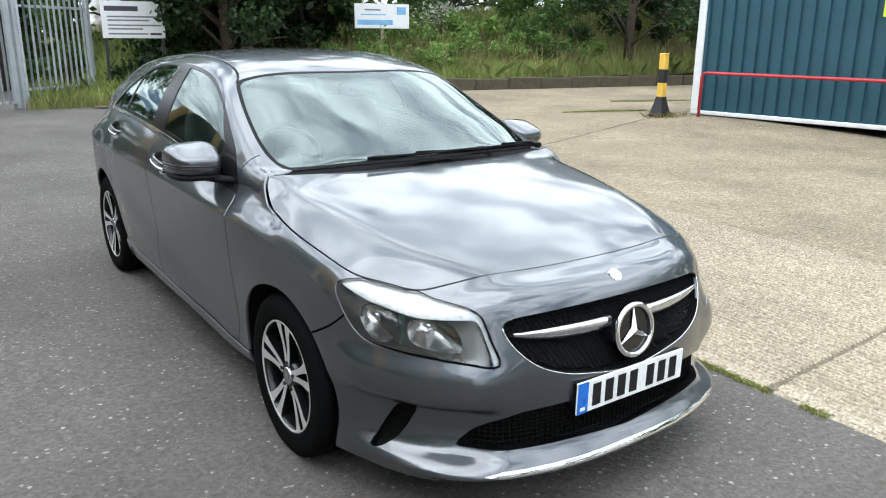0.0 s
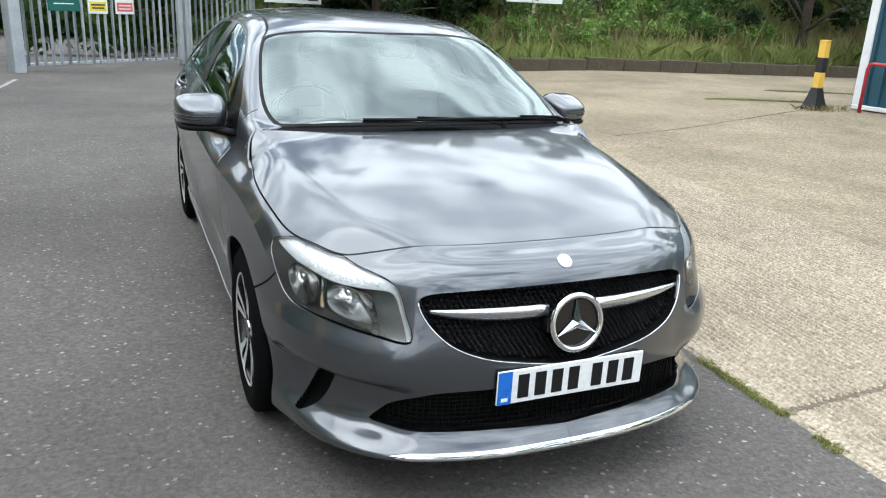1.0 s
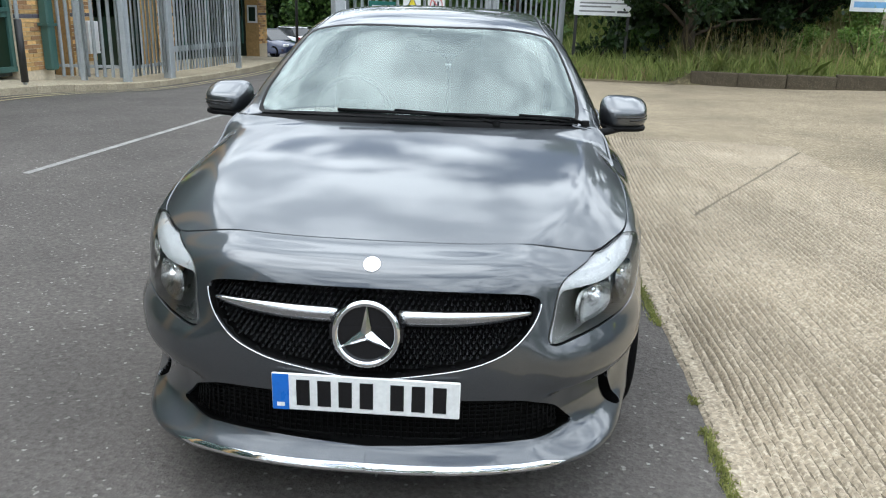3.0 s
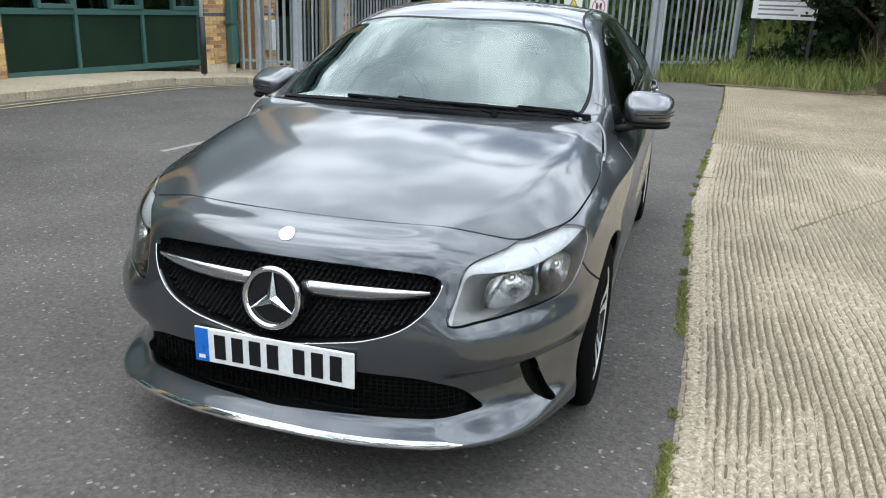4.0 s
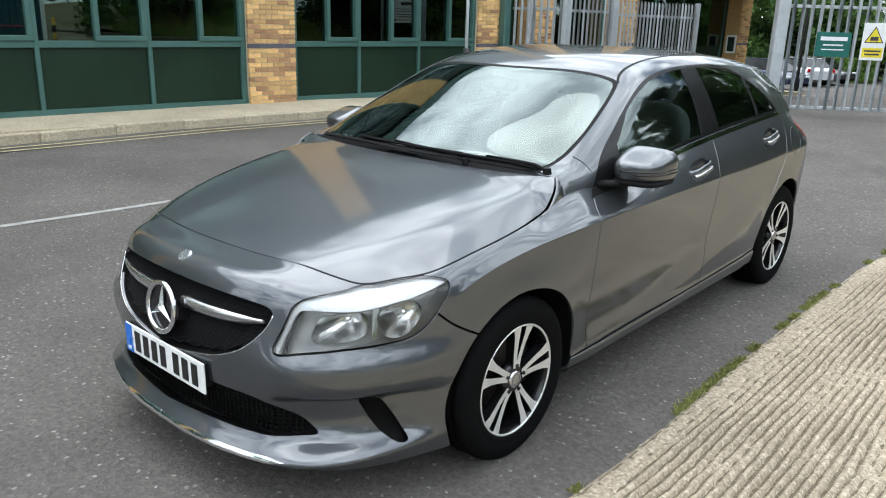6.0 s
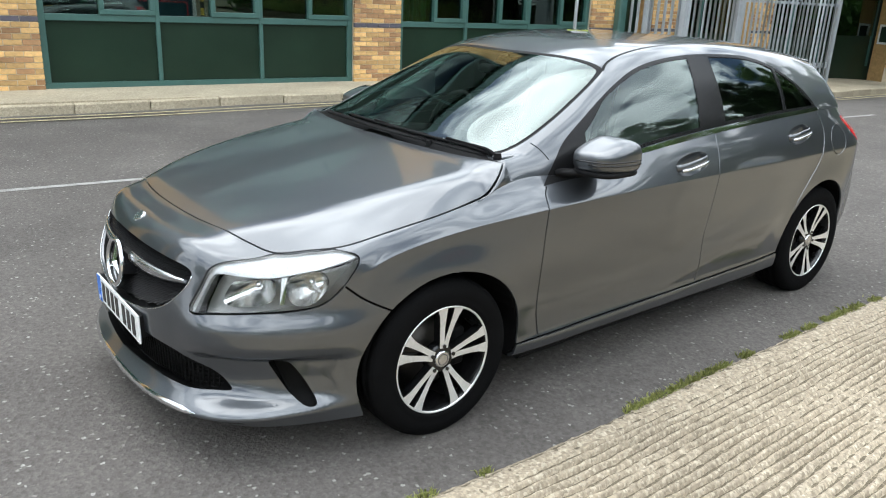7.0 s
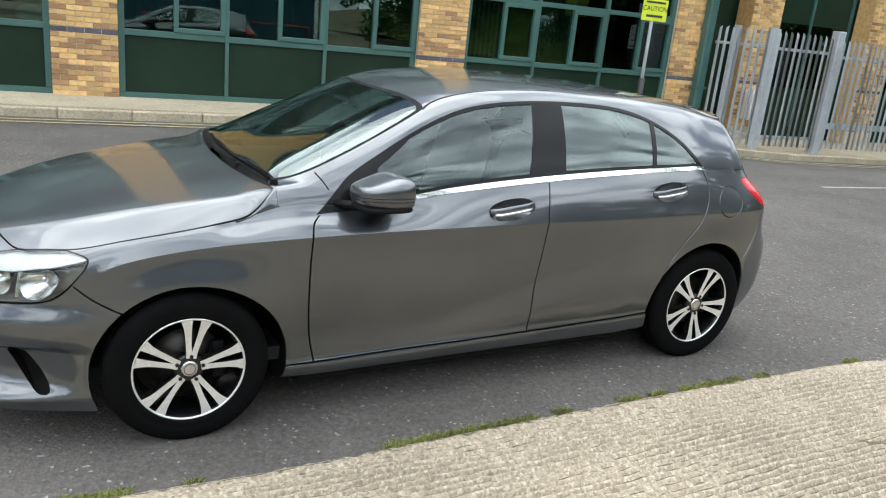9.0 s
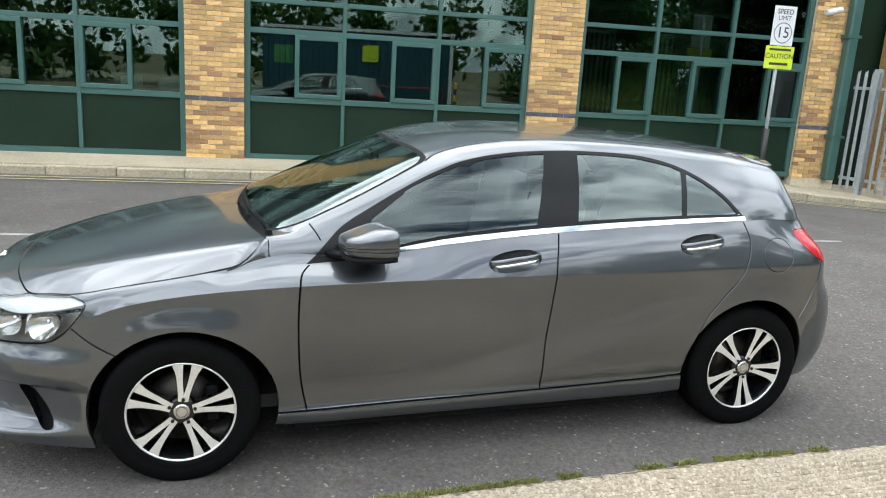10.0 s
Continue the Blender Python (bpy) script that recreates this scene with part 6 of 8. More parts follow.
def wheel_meshes():
    out = {}

    def keep(key, bm, material):
        bmesh.ops.recalc_face_normals(bm, faces=bm.faces[:])
        me = bpy.data.meshes.new(key)
        bm.to_mesh(me)
        bm.free()
        me.materials.append(material)
        out[key] = me

    bm = bmesh.new()
    lathe_x(bm, [(-0.08, 0.2), (-0.098, 0.225), (-0.1025, 0.26), (-0.097, 0.29), (-0.086, 0.306), (-0.07, 0.313), (-0.045, 0.3155), (-0.043, 0.308), (-0.036, 0.308), (-0.034, 0.316), (-0.004, 0.3165), (-0.003, 0.308), (0.003, 0.308), (0.004, 0.3165), (0.034, 0.316), (0.036, 0.308), (0.043, 0.308), (0.045, 0.3155), (0.07, 0.313), (0.086, 0.306), (0.097, 0.29), (0.1005, 0.275), (0.1025, 0.262), (0.1015, 0.25), (0.0985, 0.236), (0.1, 0.232), (0.094, 0.22), (0.088, 0.209)], 72)
    keep("tyre", bm, rubber)
    bm = bmesh.new()
    lathe_x(bm, [(0.086, 0.2165), (0.092, 0.2155), (0.092, 0.2105), (0.082, 0.205), (0.06, 0.2), (-0.06, 0.192), (-0.085, 0.205)], 64)
    keep("wheel", bm, alloy_black)
    bm = bmesh.new()
    lathe_x(bm, [(0.0905, 0.2165), (0.0935, 0.2145), (0.0935, 0.2105), (0.0895, 0.2075)], 64)
    keep("rim_edge", bm, alloy_bright)
    bm = bmesh.new()
    lathe_x(bm, [(0.0, 0.015), (0.0, 0.14), (-0.02, 0.14)], 40)
    keep("brake_disc", bm, disc_mat)
    bm = bmesh.new()
    box(bm, -0.05, 0.03, 0.09, 0.15, -0.08, 0.08, bevel=0.01)
    keep("brake_caliper", bm, black_trim)
    bm = bmesh.new()
    r = lathe_x(bm, [(0.04, 0.062), (0.07, 0.06), (0.078, 0.05)], 32)
    bm.faces.new(r[-1])
    keep("hub", bm, alloy_black)
    bm = bmesh.new()
    r = lathe_x(bm, [(0.075, 0.034), (0.084, 0.033), (0.0865, 0.028)], 32)
    bm.faces.new(r[-1])
    keep("hub_cap", bm, satin)
    bm = bmesh.new()
    lathe_x(bm, [(0.0868, 0.023), (0.0876, 0.0215), (0.0868, 0.02)], 32)
    keep("hub_cap_ring", bm, sign_dark)
    # one twin spoke, pointing up, with its dark body
    S = [(0.044, 0.0085, 0.011), (0.06, 0.0098, 0.011), (0.08, 0.0128, 0.011), (0.11, 0.0182, 0.0112), (0.14, 0.0234, 0.0124), (0.17, 0.0292, 0.0152), (0.195, 0.0362, 0.0205), (0.2095, 0.0425, 0.0265)]
    X = [0.0795, 0.079, 0.0785, 0.0795, 0.082, 0.0855, 0.0875, 0.0885]
    for key, material, front in (("spoke_face", alloy_bright, True), ("spoke", alloy_black, False)):
        bm = bmesh.new()
        for sd in (1, -1):
            L = [(s, sd * t - w, x) for (s, t, w), x in zip(S, X)]
            R = [(s, sd * t + w, x) for (s, t, w), x in zip(S, X)]
            if front:
                a = [bm.verts.new((x + 0.0012, t, s)) for s, t, x in L]
                b = [bm.verts.new((x + 0.0012, t, s)) for s, t, x in R]
                for i in range(len(S) - 1):
                    bm.faces.new((a[i], b[i], b[i + 1], a[i + 1]))
            else:
                rows = []
                for (s, t0, x), (_, t1, _) in zip(L, R):
                    e = 0.002
                    rows.append([bm.verts.new(p) for p in ((x, t0 - e, s), (x, t1 + e, s), (x - 0.035, t1 + e, s), (x - 0.035, t0 - e, s))])
                for p, q in zip(rows, rows[1:]):
                    for k in range(4):
                        bm.faces.new((p[k], p[(k + 1) % 4], q[(k + 1) % 4], q[k]))
                bm.faces.new(rows[0]); bm.faces.new(rows[-1])
        keep(key, bm, material)
    bm = bmesh.new()
    bmesh.ops.create_cone(bm, cap_ends=True, segments=10, radius1=0.0075, radius2=0.0075, depth=0.012, matrix=Matrix.Translation((0.08, 0.0, 0.052)) @ Matrix.Rotation(radians(90), 4, "Y"))
    keep("wheel_bolt", bm, gloss_black)
    return out


WM = wheel_meshes()
for x, y, rz, turn in ((0.762, 0.0, 0, -8), (0.764, 2.69, 0, 44), (-0.762, 0.0, 180, 2), (-0.764, 2.699, 180, 20)):
    wh = link_mesh("wheel", WM["wheel"], car)
    wh["label"] = "black and bright alloy wheel with five twin spokes"
    wh.matrix_local = pose(x, y, 0.306, 0, 0, rz)
    for key in ("tyre", "rim_edge", "brake_disc", "brake_caliper", "hub", "hub_cap", "hub_cap_ring"):
        link_mesh(key, WM[key], wh)
    for k in range(5):
        for key in ("spoke", "spoke_face"):
            o = link_mesh(key, WM[key], wh)
            o.matrix_local = Matrix.Rotation(radians(turn + 72 * k), 4, "X")
        o = link_mesh("wheel_bolt", WM["wheel_bolt"], wh)
        o.matrix_local = Matrix.Rotation(radians(turn + 72 * k), 4, "X")
    # dark arch lining
    bm = bmesh.new()
    sx = 1 if x > 0 else -1
    rows = []
    cy, ry, rz_ = (0.013, 0.38, 0.356) if y < 1 else (2.682, 0.368, 0.374)
    for k in range(25):
        a = math.pi * (-0.1 + 1.2 * k / 24)
        ly, lz = cy + ry * math.cos(a), 0.306 + rz_ * math.sin(a)
        lx = lower(*find_lower(ly, max(0.2, lz)))[0] - 0.016
        rows.append([bm.verts.new((sx * q, ly, lz)) for q in (0.5, lx)])
    for p, q in zip(rows, rows[1:]):
        bm.faces.new((p[0], p[1], q[1], q[0]))
    bm.faces.new([p[0] for p in rows])
    part("arch_lining", bm, black_trim, car)
boxpart("underbody", (-0.79, 0.79, 0.44, 2.28, 0.145, 0.24), black_trim, car, bevel=0.02)
boxpart("engine_tray", (-0.5, 0.5, -0.74, 0.42, 0.195, 0.245), black_trim, car, bevel=0.02)
boxpart("rear_tray", (-0.5, 0.5, 2.28, 3.15, 0.2, 0.3), black_trim, car, bevel=0.02)
boxpart("radiator", (-0.48, 0.48, -0.7, -0.62, 0.24, 0.7), black_trim, car)


# ---- mirrors, handles, wipers ----
def blob(bm, c, hx, hy, hz, ex=0.75, seg=28, rings=16, shape=None):
    """A rounded box-like body."""
    P = lambda v, e: math.copysign(abs(v) ** e, v)
    rows = []
    for i in range(rings + 1):
        b = -math.pi / 2 + math.pi * i / rings
        row = []
        for k in range(seg):
            a = 2 * math.pi * k / seg
            q = Vector((hx * P(math.cos(b), ex) * P(math.cos(a), ex), hy * P(math.cos(b), ex) * P(math.sin(a), ex), hz * P(math.sin(b), ex)))
            if shape:
                q = shape(q)
            row.append(bm.verts.new(Vector(c) + q))
        rows.append(row)
    for a, b in zip(rows, rows[1:]):
        for k in range(seg):
            bm.faces.new((a[k], a[(k + 1) % seg], b[(k + 1) % seg], b[k])).smooth = True
    bmesh.ops.remove_doubles(bm, verts=bm.verts[:], dist=1e-5)


MIRROR = Vector((0.905, 0.745, 1.006))


def mir_shape(q):
    """A shell that swells from its nose to a flat cut face at the glass."""
    t = (q.y + 0.115) / 0.23
    o = (q.x + 0.1) / 0.2                    # 0 inboard, 1 outboard
    k = 0.5 + 0.5 * st(t * 1.35)
    up = q.z * (1.05 - 0.2 * o) * k
    if q.z < 0:
        up = q.z * 0.8 * (0.75 + 0.25 * k)
    return Vector((q.x * (0.86 + 0.14 * st(t * 1.6)), min(q.y, 0.088) + 0.03 * o - 0.012, up + 0.005 * o))


def mir_point(a, z):
    """On the shell's outside, at a turn a from outboard to the nose."""
    P = lambda v, e: math.copysign(abs(v) ** e, v)
    b = math.asin(P(z / 0.08, 1 / 0.55))
    q = Vector((0.106 * P(math.cos(b), 0.55) * P(math.cos(a), 0.55), 0.118 * P(math.cos(b), 0.55) * P(math.sin(a), 0.55), z))
    return MIRROR + mir_shape(q)


for sg in (1, -1):
    bm = bmesh.new()
    blob(bm, MIRROR, 0.106, 0.118, 0.08, 0.55, 36, 22, shape=mir_shape)
    for v in bm.verts:
        v.co.x *= sg
    if sg < 0:
        bmesh.ops.reverse_faces(bm, faces=bm.faces[:])
    mirror_ob = part("door_mirror", bm, paint, car, "grey door mirror with a dark lower shell")
    bm = bmesh.new()
    blob(bm, MIRROR - Vector((0, 0, 0.052)), 0.1, 0.11, 0.017, 0.6, 36, 10, shape=lambda q: Vector((q.x * 0.98, min(q.y, 0.089) + 0.03 * (q.x + 0.1) / 0.2 - 0.012, q.z)))
    for v in bm.verts:
        v.co.x *= sg
    part("mirror_lower", bm, black_trim, mirror_ob)
    bm = bmesh.new()
    for z_, a0, a1 in ((-0.006, 0.45, -1.9), (-0.024, 0.5, -1.55)):
        pts = [mir_point(a0 + (a1 - a0) * k / 12, z_) for k in range(13)]
        tube(bm, [(sg * p.x, p.y, p.z) for p in pts], 0.0034, 6)
    part("mirror_indicator", bm, gloss_black, mirror_ob, "dark indicator slits in the mirror shell")
    bm = bmesh.new()
    tube(bm, [(sg * 0.775, 0.60, 0.935), (sg * 0.83, 0.645, 0.942), (sg * 0.89, 0.70, 0.955)], 0.026, 10)
    for v in bm.verts:
        v.co.z = 0.945 + (v.co.z - 0.945) * 0.6
    part("mirror_arm", bm, black_trim, mirror_ob)
    bm = bmesh.new()
    box(bm, sg * 0.905 - 0.068, sg * 0.905 + 0.068, 0.846, 0.85, 0.97, 1.045)
    part("mirror_glass", bm, lamp_bright, mirror_ob)
    for i, (hy, hz, tl) in enumerate(HANDLES):
        d = (doors_f if i == 0 else doors_r)[0 if sg > 0 else 1]
        bm = bmesh.new()
        rows = []
        for k in range(13):
            t = -1 + 2 * k / 12
            yy, zz = hy + 0.118 * t * math.cos(tl), hz + 0.004 + 0.118 * t * math.sin(tl)
            u, w = find_lower(yy, zz)
            p = lower(u, w)
            out = 0.026 * (1 - t ** 4) - 0.008
            row = []
            for j in range(10):
                a = 2 * math.pi * j / 10
                hh = (0.019 - 0.005 * t * t)
                row.append(bm.verts.new((sg * (p[0] + out + 0.009 * math.cos(a)), p[1], p[2] + hh * math.sin(a))))
            rows.append(row)
        for a, b in zip(rows, rows[1:]):
            for j in range(10):
                bm.faces.new((a[j], a[(j + 1) % 10], b[(j + 1) % 10], b[j])).smooth = True
        bm.faces.new(rows[0]); bm.faces.new(rows[-1])
        bmesh.ops.recalc_face_normals(bm, faces=bm.faces[:])
        hd = part("door_handle", bm, paint, d)
        # bar added along the grip to stand for its bright highlight
        bm = bmesh.new()
        pts = []
        for k in range(9):
            t = -0.86 + 1.72 * k / 8
            yy, zz = hy + 0.118 * t * math.cos(tl), hz - 0.008 + 0.118 * t * math.sin(tl)
            u, w = find_lower(yy, zz)
            p = lower(u, w)
            pts.append((sg * (p[0] + 0.026 * (1 - t ** 4) + 0.0005), p[1], p[2]))
        tube(bm, pts, 0.0075, 8)
        part("handle_strip", bm, satin, d, "satin bar standing for the highlight on the grip")


def on_screen(x, y):
    """The windscreen's height over a place in the plan."""
    lo, hi = VR, 1.0
    for _ in range(24):
        mid = (lo + hi) / 2
        if cabin(y, mid)[0] > abs(x):
            lo = mid
        else:
            hi = mid
    return cabin(y, lo)[2]


def wiper(name, pts, pivot, grip):
    """A flat blade on the glass and its arm from a pivot in the cowl."""
    bm = bmesh.new()
    tube(bm, [(x, y, on_screen(x, y) + 0.008) for x, y in pts], 0.0065, 8)
    w = part(name, bm, black_trim, car, smooth=True)
    bm = bmesh.new()
    px, py = pivot
    gx, gy = pts[grip]
    z0, z1 = hood_z(px, hood_rear(px)) + 0.012, on_screen(gx, gy) + 0.018
    tube(bm, [(px, py, z0), (px + (gx - px) * 0.22, py + (gy - py) * 0.22 + 0.004, z0 + (z1 - z0) * 0.4 + 0.008), (gx, gy, z1)], 0.008, 8, r2=0.005)
    part("wiper_arm", bm, black_trim, w, smooth=True)
    bm = bmesh.new()
    bmesh.ops.create_cone(bm, cap_ends=True, segments=14, radius1=0.018, radius2=0.014, depth=0.02, matrix=Matrix.Translation((px, py, z0 + 0.004)))
    part("wiper_cap", bm, black_trim, w)


wiper("wiper", [(x, hood_rear(x) + 0.03) for x in (0.3, 0.18, 0.05, -0.08, -0.2, -0.31)], (0.33, 0.3), 3)
wiper("wiper", [(x, hood_rear(x) + 0.026) for x in (0.66, 0.54, 0.42, 0.3, 0.18)], (0.69, 0.36), 2)

# ---- inside the cabin ----
boxpart("cabin_floor", (-0.72, 0.72, 0.3, 3.0, 0.24, 0.3), cabin_dark, car)
for sg in (1, -1):
    boxpart("door_card", (sg * 0.745 - 0.02, sg * 0.745 + 0.02, 0.55, 2.6, 0.3, 0.94), cabin_dark, car, bevel=0.01)
bm = bmesh.new()
rows = []
for x in (-0.74, -0.5, -0.2, 0.2, 0.5, 0.74):
    k = 1 - (abs(x) / 0.74) ** 2 * 0.1
    rows.append([bm.verts.new(p) for p in ((x, 0.2 + 0.2 * (abs(x) / 0.7) ** 2, 0.94), (x, 0.45, 0.965 * k + 0.02), (x, 0.72, 0.985 * k), (x, 0.84, 0.93 * k), (x, 0.88, 0.72), (x, 0.7, 0.4))])
for a, b in zip(rows, rows[1:]):
    for j in range(5):
        bm.faces.new((a[j], a[j + 1], b[j + 1], b[j])).smooth = True
part("dashboard", bm, cabin_dark, car)
bm = bmesh.new()
wm = Matrix.Translation((-0.37, 0.98, 0.93)) @ Matrix.Rotation(radians(68), 4, "X")
rings = []
for k in range(36):
    a = 2 * math.pi * k / 36
    rings.append([bm.verts.new(wm @ Vector(((0.178 + 0.014 * math.cos(b)) * math.cos(a), (0.178 + 0.014 * math.cos(b)) * math.sin(a), 0.014 * math.sin(b)))) for b in [2 * math.pi * j / 8 for j in range(8)]])
for k in range(36):
    a, b = rings[k], rings[(k + 1) % 36]
    for j in range(8):
        bm.faces.new((a[j], b[j], b[(j + 1) % 8], a[(j + 1) % 8])).smooth = True
box(bm, -0.17, 0.17, -0.02, 0.02, -0.03, 0.0, m=wm)
box(bm, -0.06, 0.06, -0.06, 0.06, -0.04, 0.02, m=wm)
part("steering_wheel", bm, cabin_dark, car)
for x, y, w, back in ((-0.36, 1.2, 0.25, 1.0), (0.36, 1.2, 0.25, 1.0), (-0.34, 2.12, 0.33, 0.96), (0.34, 2.12, 0.33, 0.96)):
    bm = bmesh.new()
    blob(bm, (x, y + 0.24, 0.5), w, 0.28, 0.1, 0.5)
    s = part("seat", bm, seat_grey, car, "grey cloth car seat")
    bm = bmesh.new()
    blob(bm, (0, 0, 0), w, 0.085, 0.33, 0.5)
    o = part("seat_back", bm, seat_grey, s)
    o.matrix_local = pose(x, y + 0.56, 0.83, -14, 0, 0)
    bm = bmesh.new()
    blob(bm, (0, 0, 0), 0.13, 0.055, 0.085, 0.6)
    o = part("head_rest", bm, seat_grey, s)
    o.matrix_local = pose(x, y + 0.66, 1.225 if back == 1.0 else 1.16, -10, 0, 0)
bm = bmesh.new()
blob(bm, (0, 0.93, 1.265), 0.11, 0.02, 0.035, 0.6)
part("rear_view_mirror", bm, gloss_black, car)
bm = bmesh.new()
blob(bm, (0, 0.885, 1.265), 0.05, 0.03, 0.02, 0.7)
part("sensor_pod", bm, cabin_dark, car)
cab.panel("roof_lining", t_roof, headliner, car, both=True, sink=0.035, lip=0)

# ---- plants ----
RNG = np.random.default_rng(7)


def leaf_mesh(name, cen, size, material, flat=0.0, long=1.6, up=False):
    """Many small leaves: a diamond each, at its own turn."""
    n = len(cen)
    d = RNG.normal(size=(n, 3))
    if up:
        d = d * 0.28 + np.array([0, 0, 1.0])
    d[:, 2] -= flat
    d /= np.linalg.norm(d, axis=1)[:, None]
    e = RNG.normal(size=(n, 3))
    e -= d * (e * d).sum(1)[:, None]
    e /= np.linalg.norm(e, axis=1)[:, None]
    s = size * RNG.uniform(0.6, 1.35, n)[:, None]
    V = np.empty((n, 4, 3))
    V[:, 0] = cen - d * s * 0.5 * long
    V[:, 1] = cen + e * s * 0.45
    V[:, 2] = cen + d * s * 0.5 * long
    V[:, 3] = cen - e * s * 0.45
    me = bpy.data.meshes.new(name)
    me.vertices.add(n * 4)
    me.vertices.foreach_set("co", V.reshape(-1))
    me.loops.add(n * 4)
    me.loops.foreach_set("vertex_index", np.arange(n * 4))
    me.polygons.add(n)
    me.polygons.foreach_set("loop_start", np.arange(0, n * 4, 4))
    me.materials.append(material)
    me.update()
    return me


def blades(name, xy, zfun, h0, h1, w, material, lean=0.35):
    n = len(xy)
    z = np.array([zfun(x, y) for x, y in xy])
    a = RNG.uniform(0, 2 * math.pi, n)
    h = RNG.uniform(h0, h1, n)
    b = RNG.normal(size=(n, 2)) * lean
    sx, sy = np.cos(a) * w / 2, np.sin(a) * w / 2
    V = np.empty((n, 5, 3))
    base = np.column_stack([xy, z])
    V[:, 0] = base - np.column_stack([sx, sy, np.full(n, 0.01)])
    V[:, 1] = base + np.column_stack([sx, sy, np.full(n, -0.01)])
    mid = base + np.column_stack([b[:, 0] * h * 0.35, b[:, 1] * h * 0.35, h * 0.6])
    V[:, 2] = mid + np.column_stack([sx * 0.8, sy * 0.8, np.zeros(n)])
    V[:, 3] = base + np.column_stack([b[:, 0] * h, b[:, 1] * h, h])
    V[:, 4] = mid - np.column_stack([sx * 0.8, sy * 0.8, np.zeros(n)])
    me = bpy.data.meshes.new(name)
    me.vertices.add(n * 5)
    me.vertices.foreach_set("co", V.reshape(-1))
    me.loops.add(n * 5)
    me.loops.foreach_set("vertex_index", np.arange(n * 5))
    me.polygons.add(n)
    me.polygons.foreach_set("loop_start", np.arange(0, n * 5, 5))
    me.materials.append(material)
    me.update()
    return me


def clumped(centers, radii, per, squash=0.75, hollow=0.35):
    out = []
    for c, r in zip(centers, radii):
        v = RNG.normal(size=(per, 3))
        v /= np.linalg.norm(v, axis=1)[:, None]
        q = r * (hollow + (1 - hollow) * RNG.uniform(0, 1, per)) * RNG.uniform(0.75, 1.15, per)
        p = v * q[:, None]
        p[:, 2] *= squash
        out.append(np.array(c) + p)
    return np.concatenate(out)


def tree(x, y, height, spread, low, material, label, seed, clumps=34, per=190, leaf=0.12, trunk=0.16, stems=1):
    r = random.Random(seed)
    z0 = bank_z(x, y) if y > 14 and x > 0 else rise(x, y)
    th = empty("tree", pose(x, y, z0 - 0.1), label, "tree")
    cs, rs = [], []
    bm = bmesh.new()
    for sidx in range(stems):
        ox, oy = (r.uniform(-0.4, 0.4), r.uniform(-0.4, 0.4)) if sidx else (0, 0)
        top = Vector((ox * 2 + r.uniform(-0.4, 0.4), oy * 2 + r.uniform(-0.4, 0.4), height * 0.8))
        path = [Vector((ox, oy, 0)), Vector((ox, oy, 0)).lerp(top, 0.3) + Vector((r.uniform(-0.1, 0.1), r.uniform(-0.1, 0.1), 0)), Vector((ox, oy, 0)).lerp(top, 0.65) + Vector((r.uniform(-0.15, 0.15), r.uniform(-0.15, 0.15), 0)), top]
        tube(bm, path, trunk / (1 + 0.8 * (sidx > 0)), 9, r2=0.03)
        for k in range(clumps // stems):
            t = (k + 0.5) / (clumps // stems)
            zz = low + (height - low) * t ** 0.9
            ang = k * 2.399 + r.uniform(-0.4, 0.4)
            reach = spread * (1 - 0.55 * t ** 1.7) * r.uniform(0.45, 1.0)
            c = Vector((ox + reach * math.cos(ang), oy + reach * math.sin(ang), zz + r.uniform(-0.3, 0.3)))
            cs.append(c)
            rs.append(r.uniform(0.5, 0.95) * (0.5 + 0.12 * spread))
            if k % 2 == 0:
                at = path[0].lerp(top, min(0.95, max(0.12, (zz - 0.7) / height)))
                tube(bm, [at, at.lerp(c, 0.5) + Vector((0, 0, 0.15)), c], trunk * 0.28, 6, r2=0.012)
    part("trunk", bm, bark, th, smooth=True)
    link_mesh("crown", leaf_mesh("crown", clumped(cs, rs, int(per * 1.7)), leaf * 0.82, material), th)
    return th


def shrub(x, y, w, h, material, label, per=900, leaf=0.07, name="shrub"):
    z0 = bank_z(x, y) if y > 14 and x > 0 else rise(x, y)
    th = empty(name, pose(x, y, z0), label, "shrub")
    k = 9
    cs = [(RNG.uniform(-w, w) * 0.6, RNG.uniform(-w, w) * 0.6, h * RNG.uniform(0.25, 0.8)) for _ in range(k)]
    rs = [RNG.uniform(0.35, 0.6) * max(w, h) * 0.7 for _ in range(k)]
    bm = bmesh.new()
    for c in cs[:5]:
        tube(bm, [(0, 0, -0.05), (c[0] * 0.5, c[1] * 0.5, c[2] * 0.6), c], 0.03, 6, r2=0.008)
    part("stems", bm, bark, th)
    link_mesh("foliage", leaf_mesh("foliage", clumped(cs, rs, per // k, 0.8, 0.2), leaf, material), th)
    return th


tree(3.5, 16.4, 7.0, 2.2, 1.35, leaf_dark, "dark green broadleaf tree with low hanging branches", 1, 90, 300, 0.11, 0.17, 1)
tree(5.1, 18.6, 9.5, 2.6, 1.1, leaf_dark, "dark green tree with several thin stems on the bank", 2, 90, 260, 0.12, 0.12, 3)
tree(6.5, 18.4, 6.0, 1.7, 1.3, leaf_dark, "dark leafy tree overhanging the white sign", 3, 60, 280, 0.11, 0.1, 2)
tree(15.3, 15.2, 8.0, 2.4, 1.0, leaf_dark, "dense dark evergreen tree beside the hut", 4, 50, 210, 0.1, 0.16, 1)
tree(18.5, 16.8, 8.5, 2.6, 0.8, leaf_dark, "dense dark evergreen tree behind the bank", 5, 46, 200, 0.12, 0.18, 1)
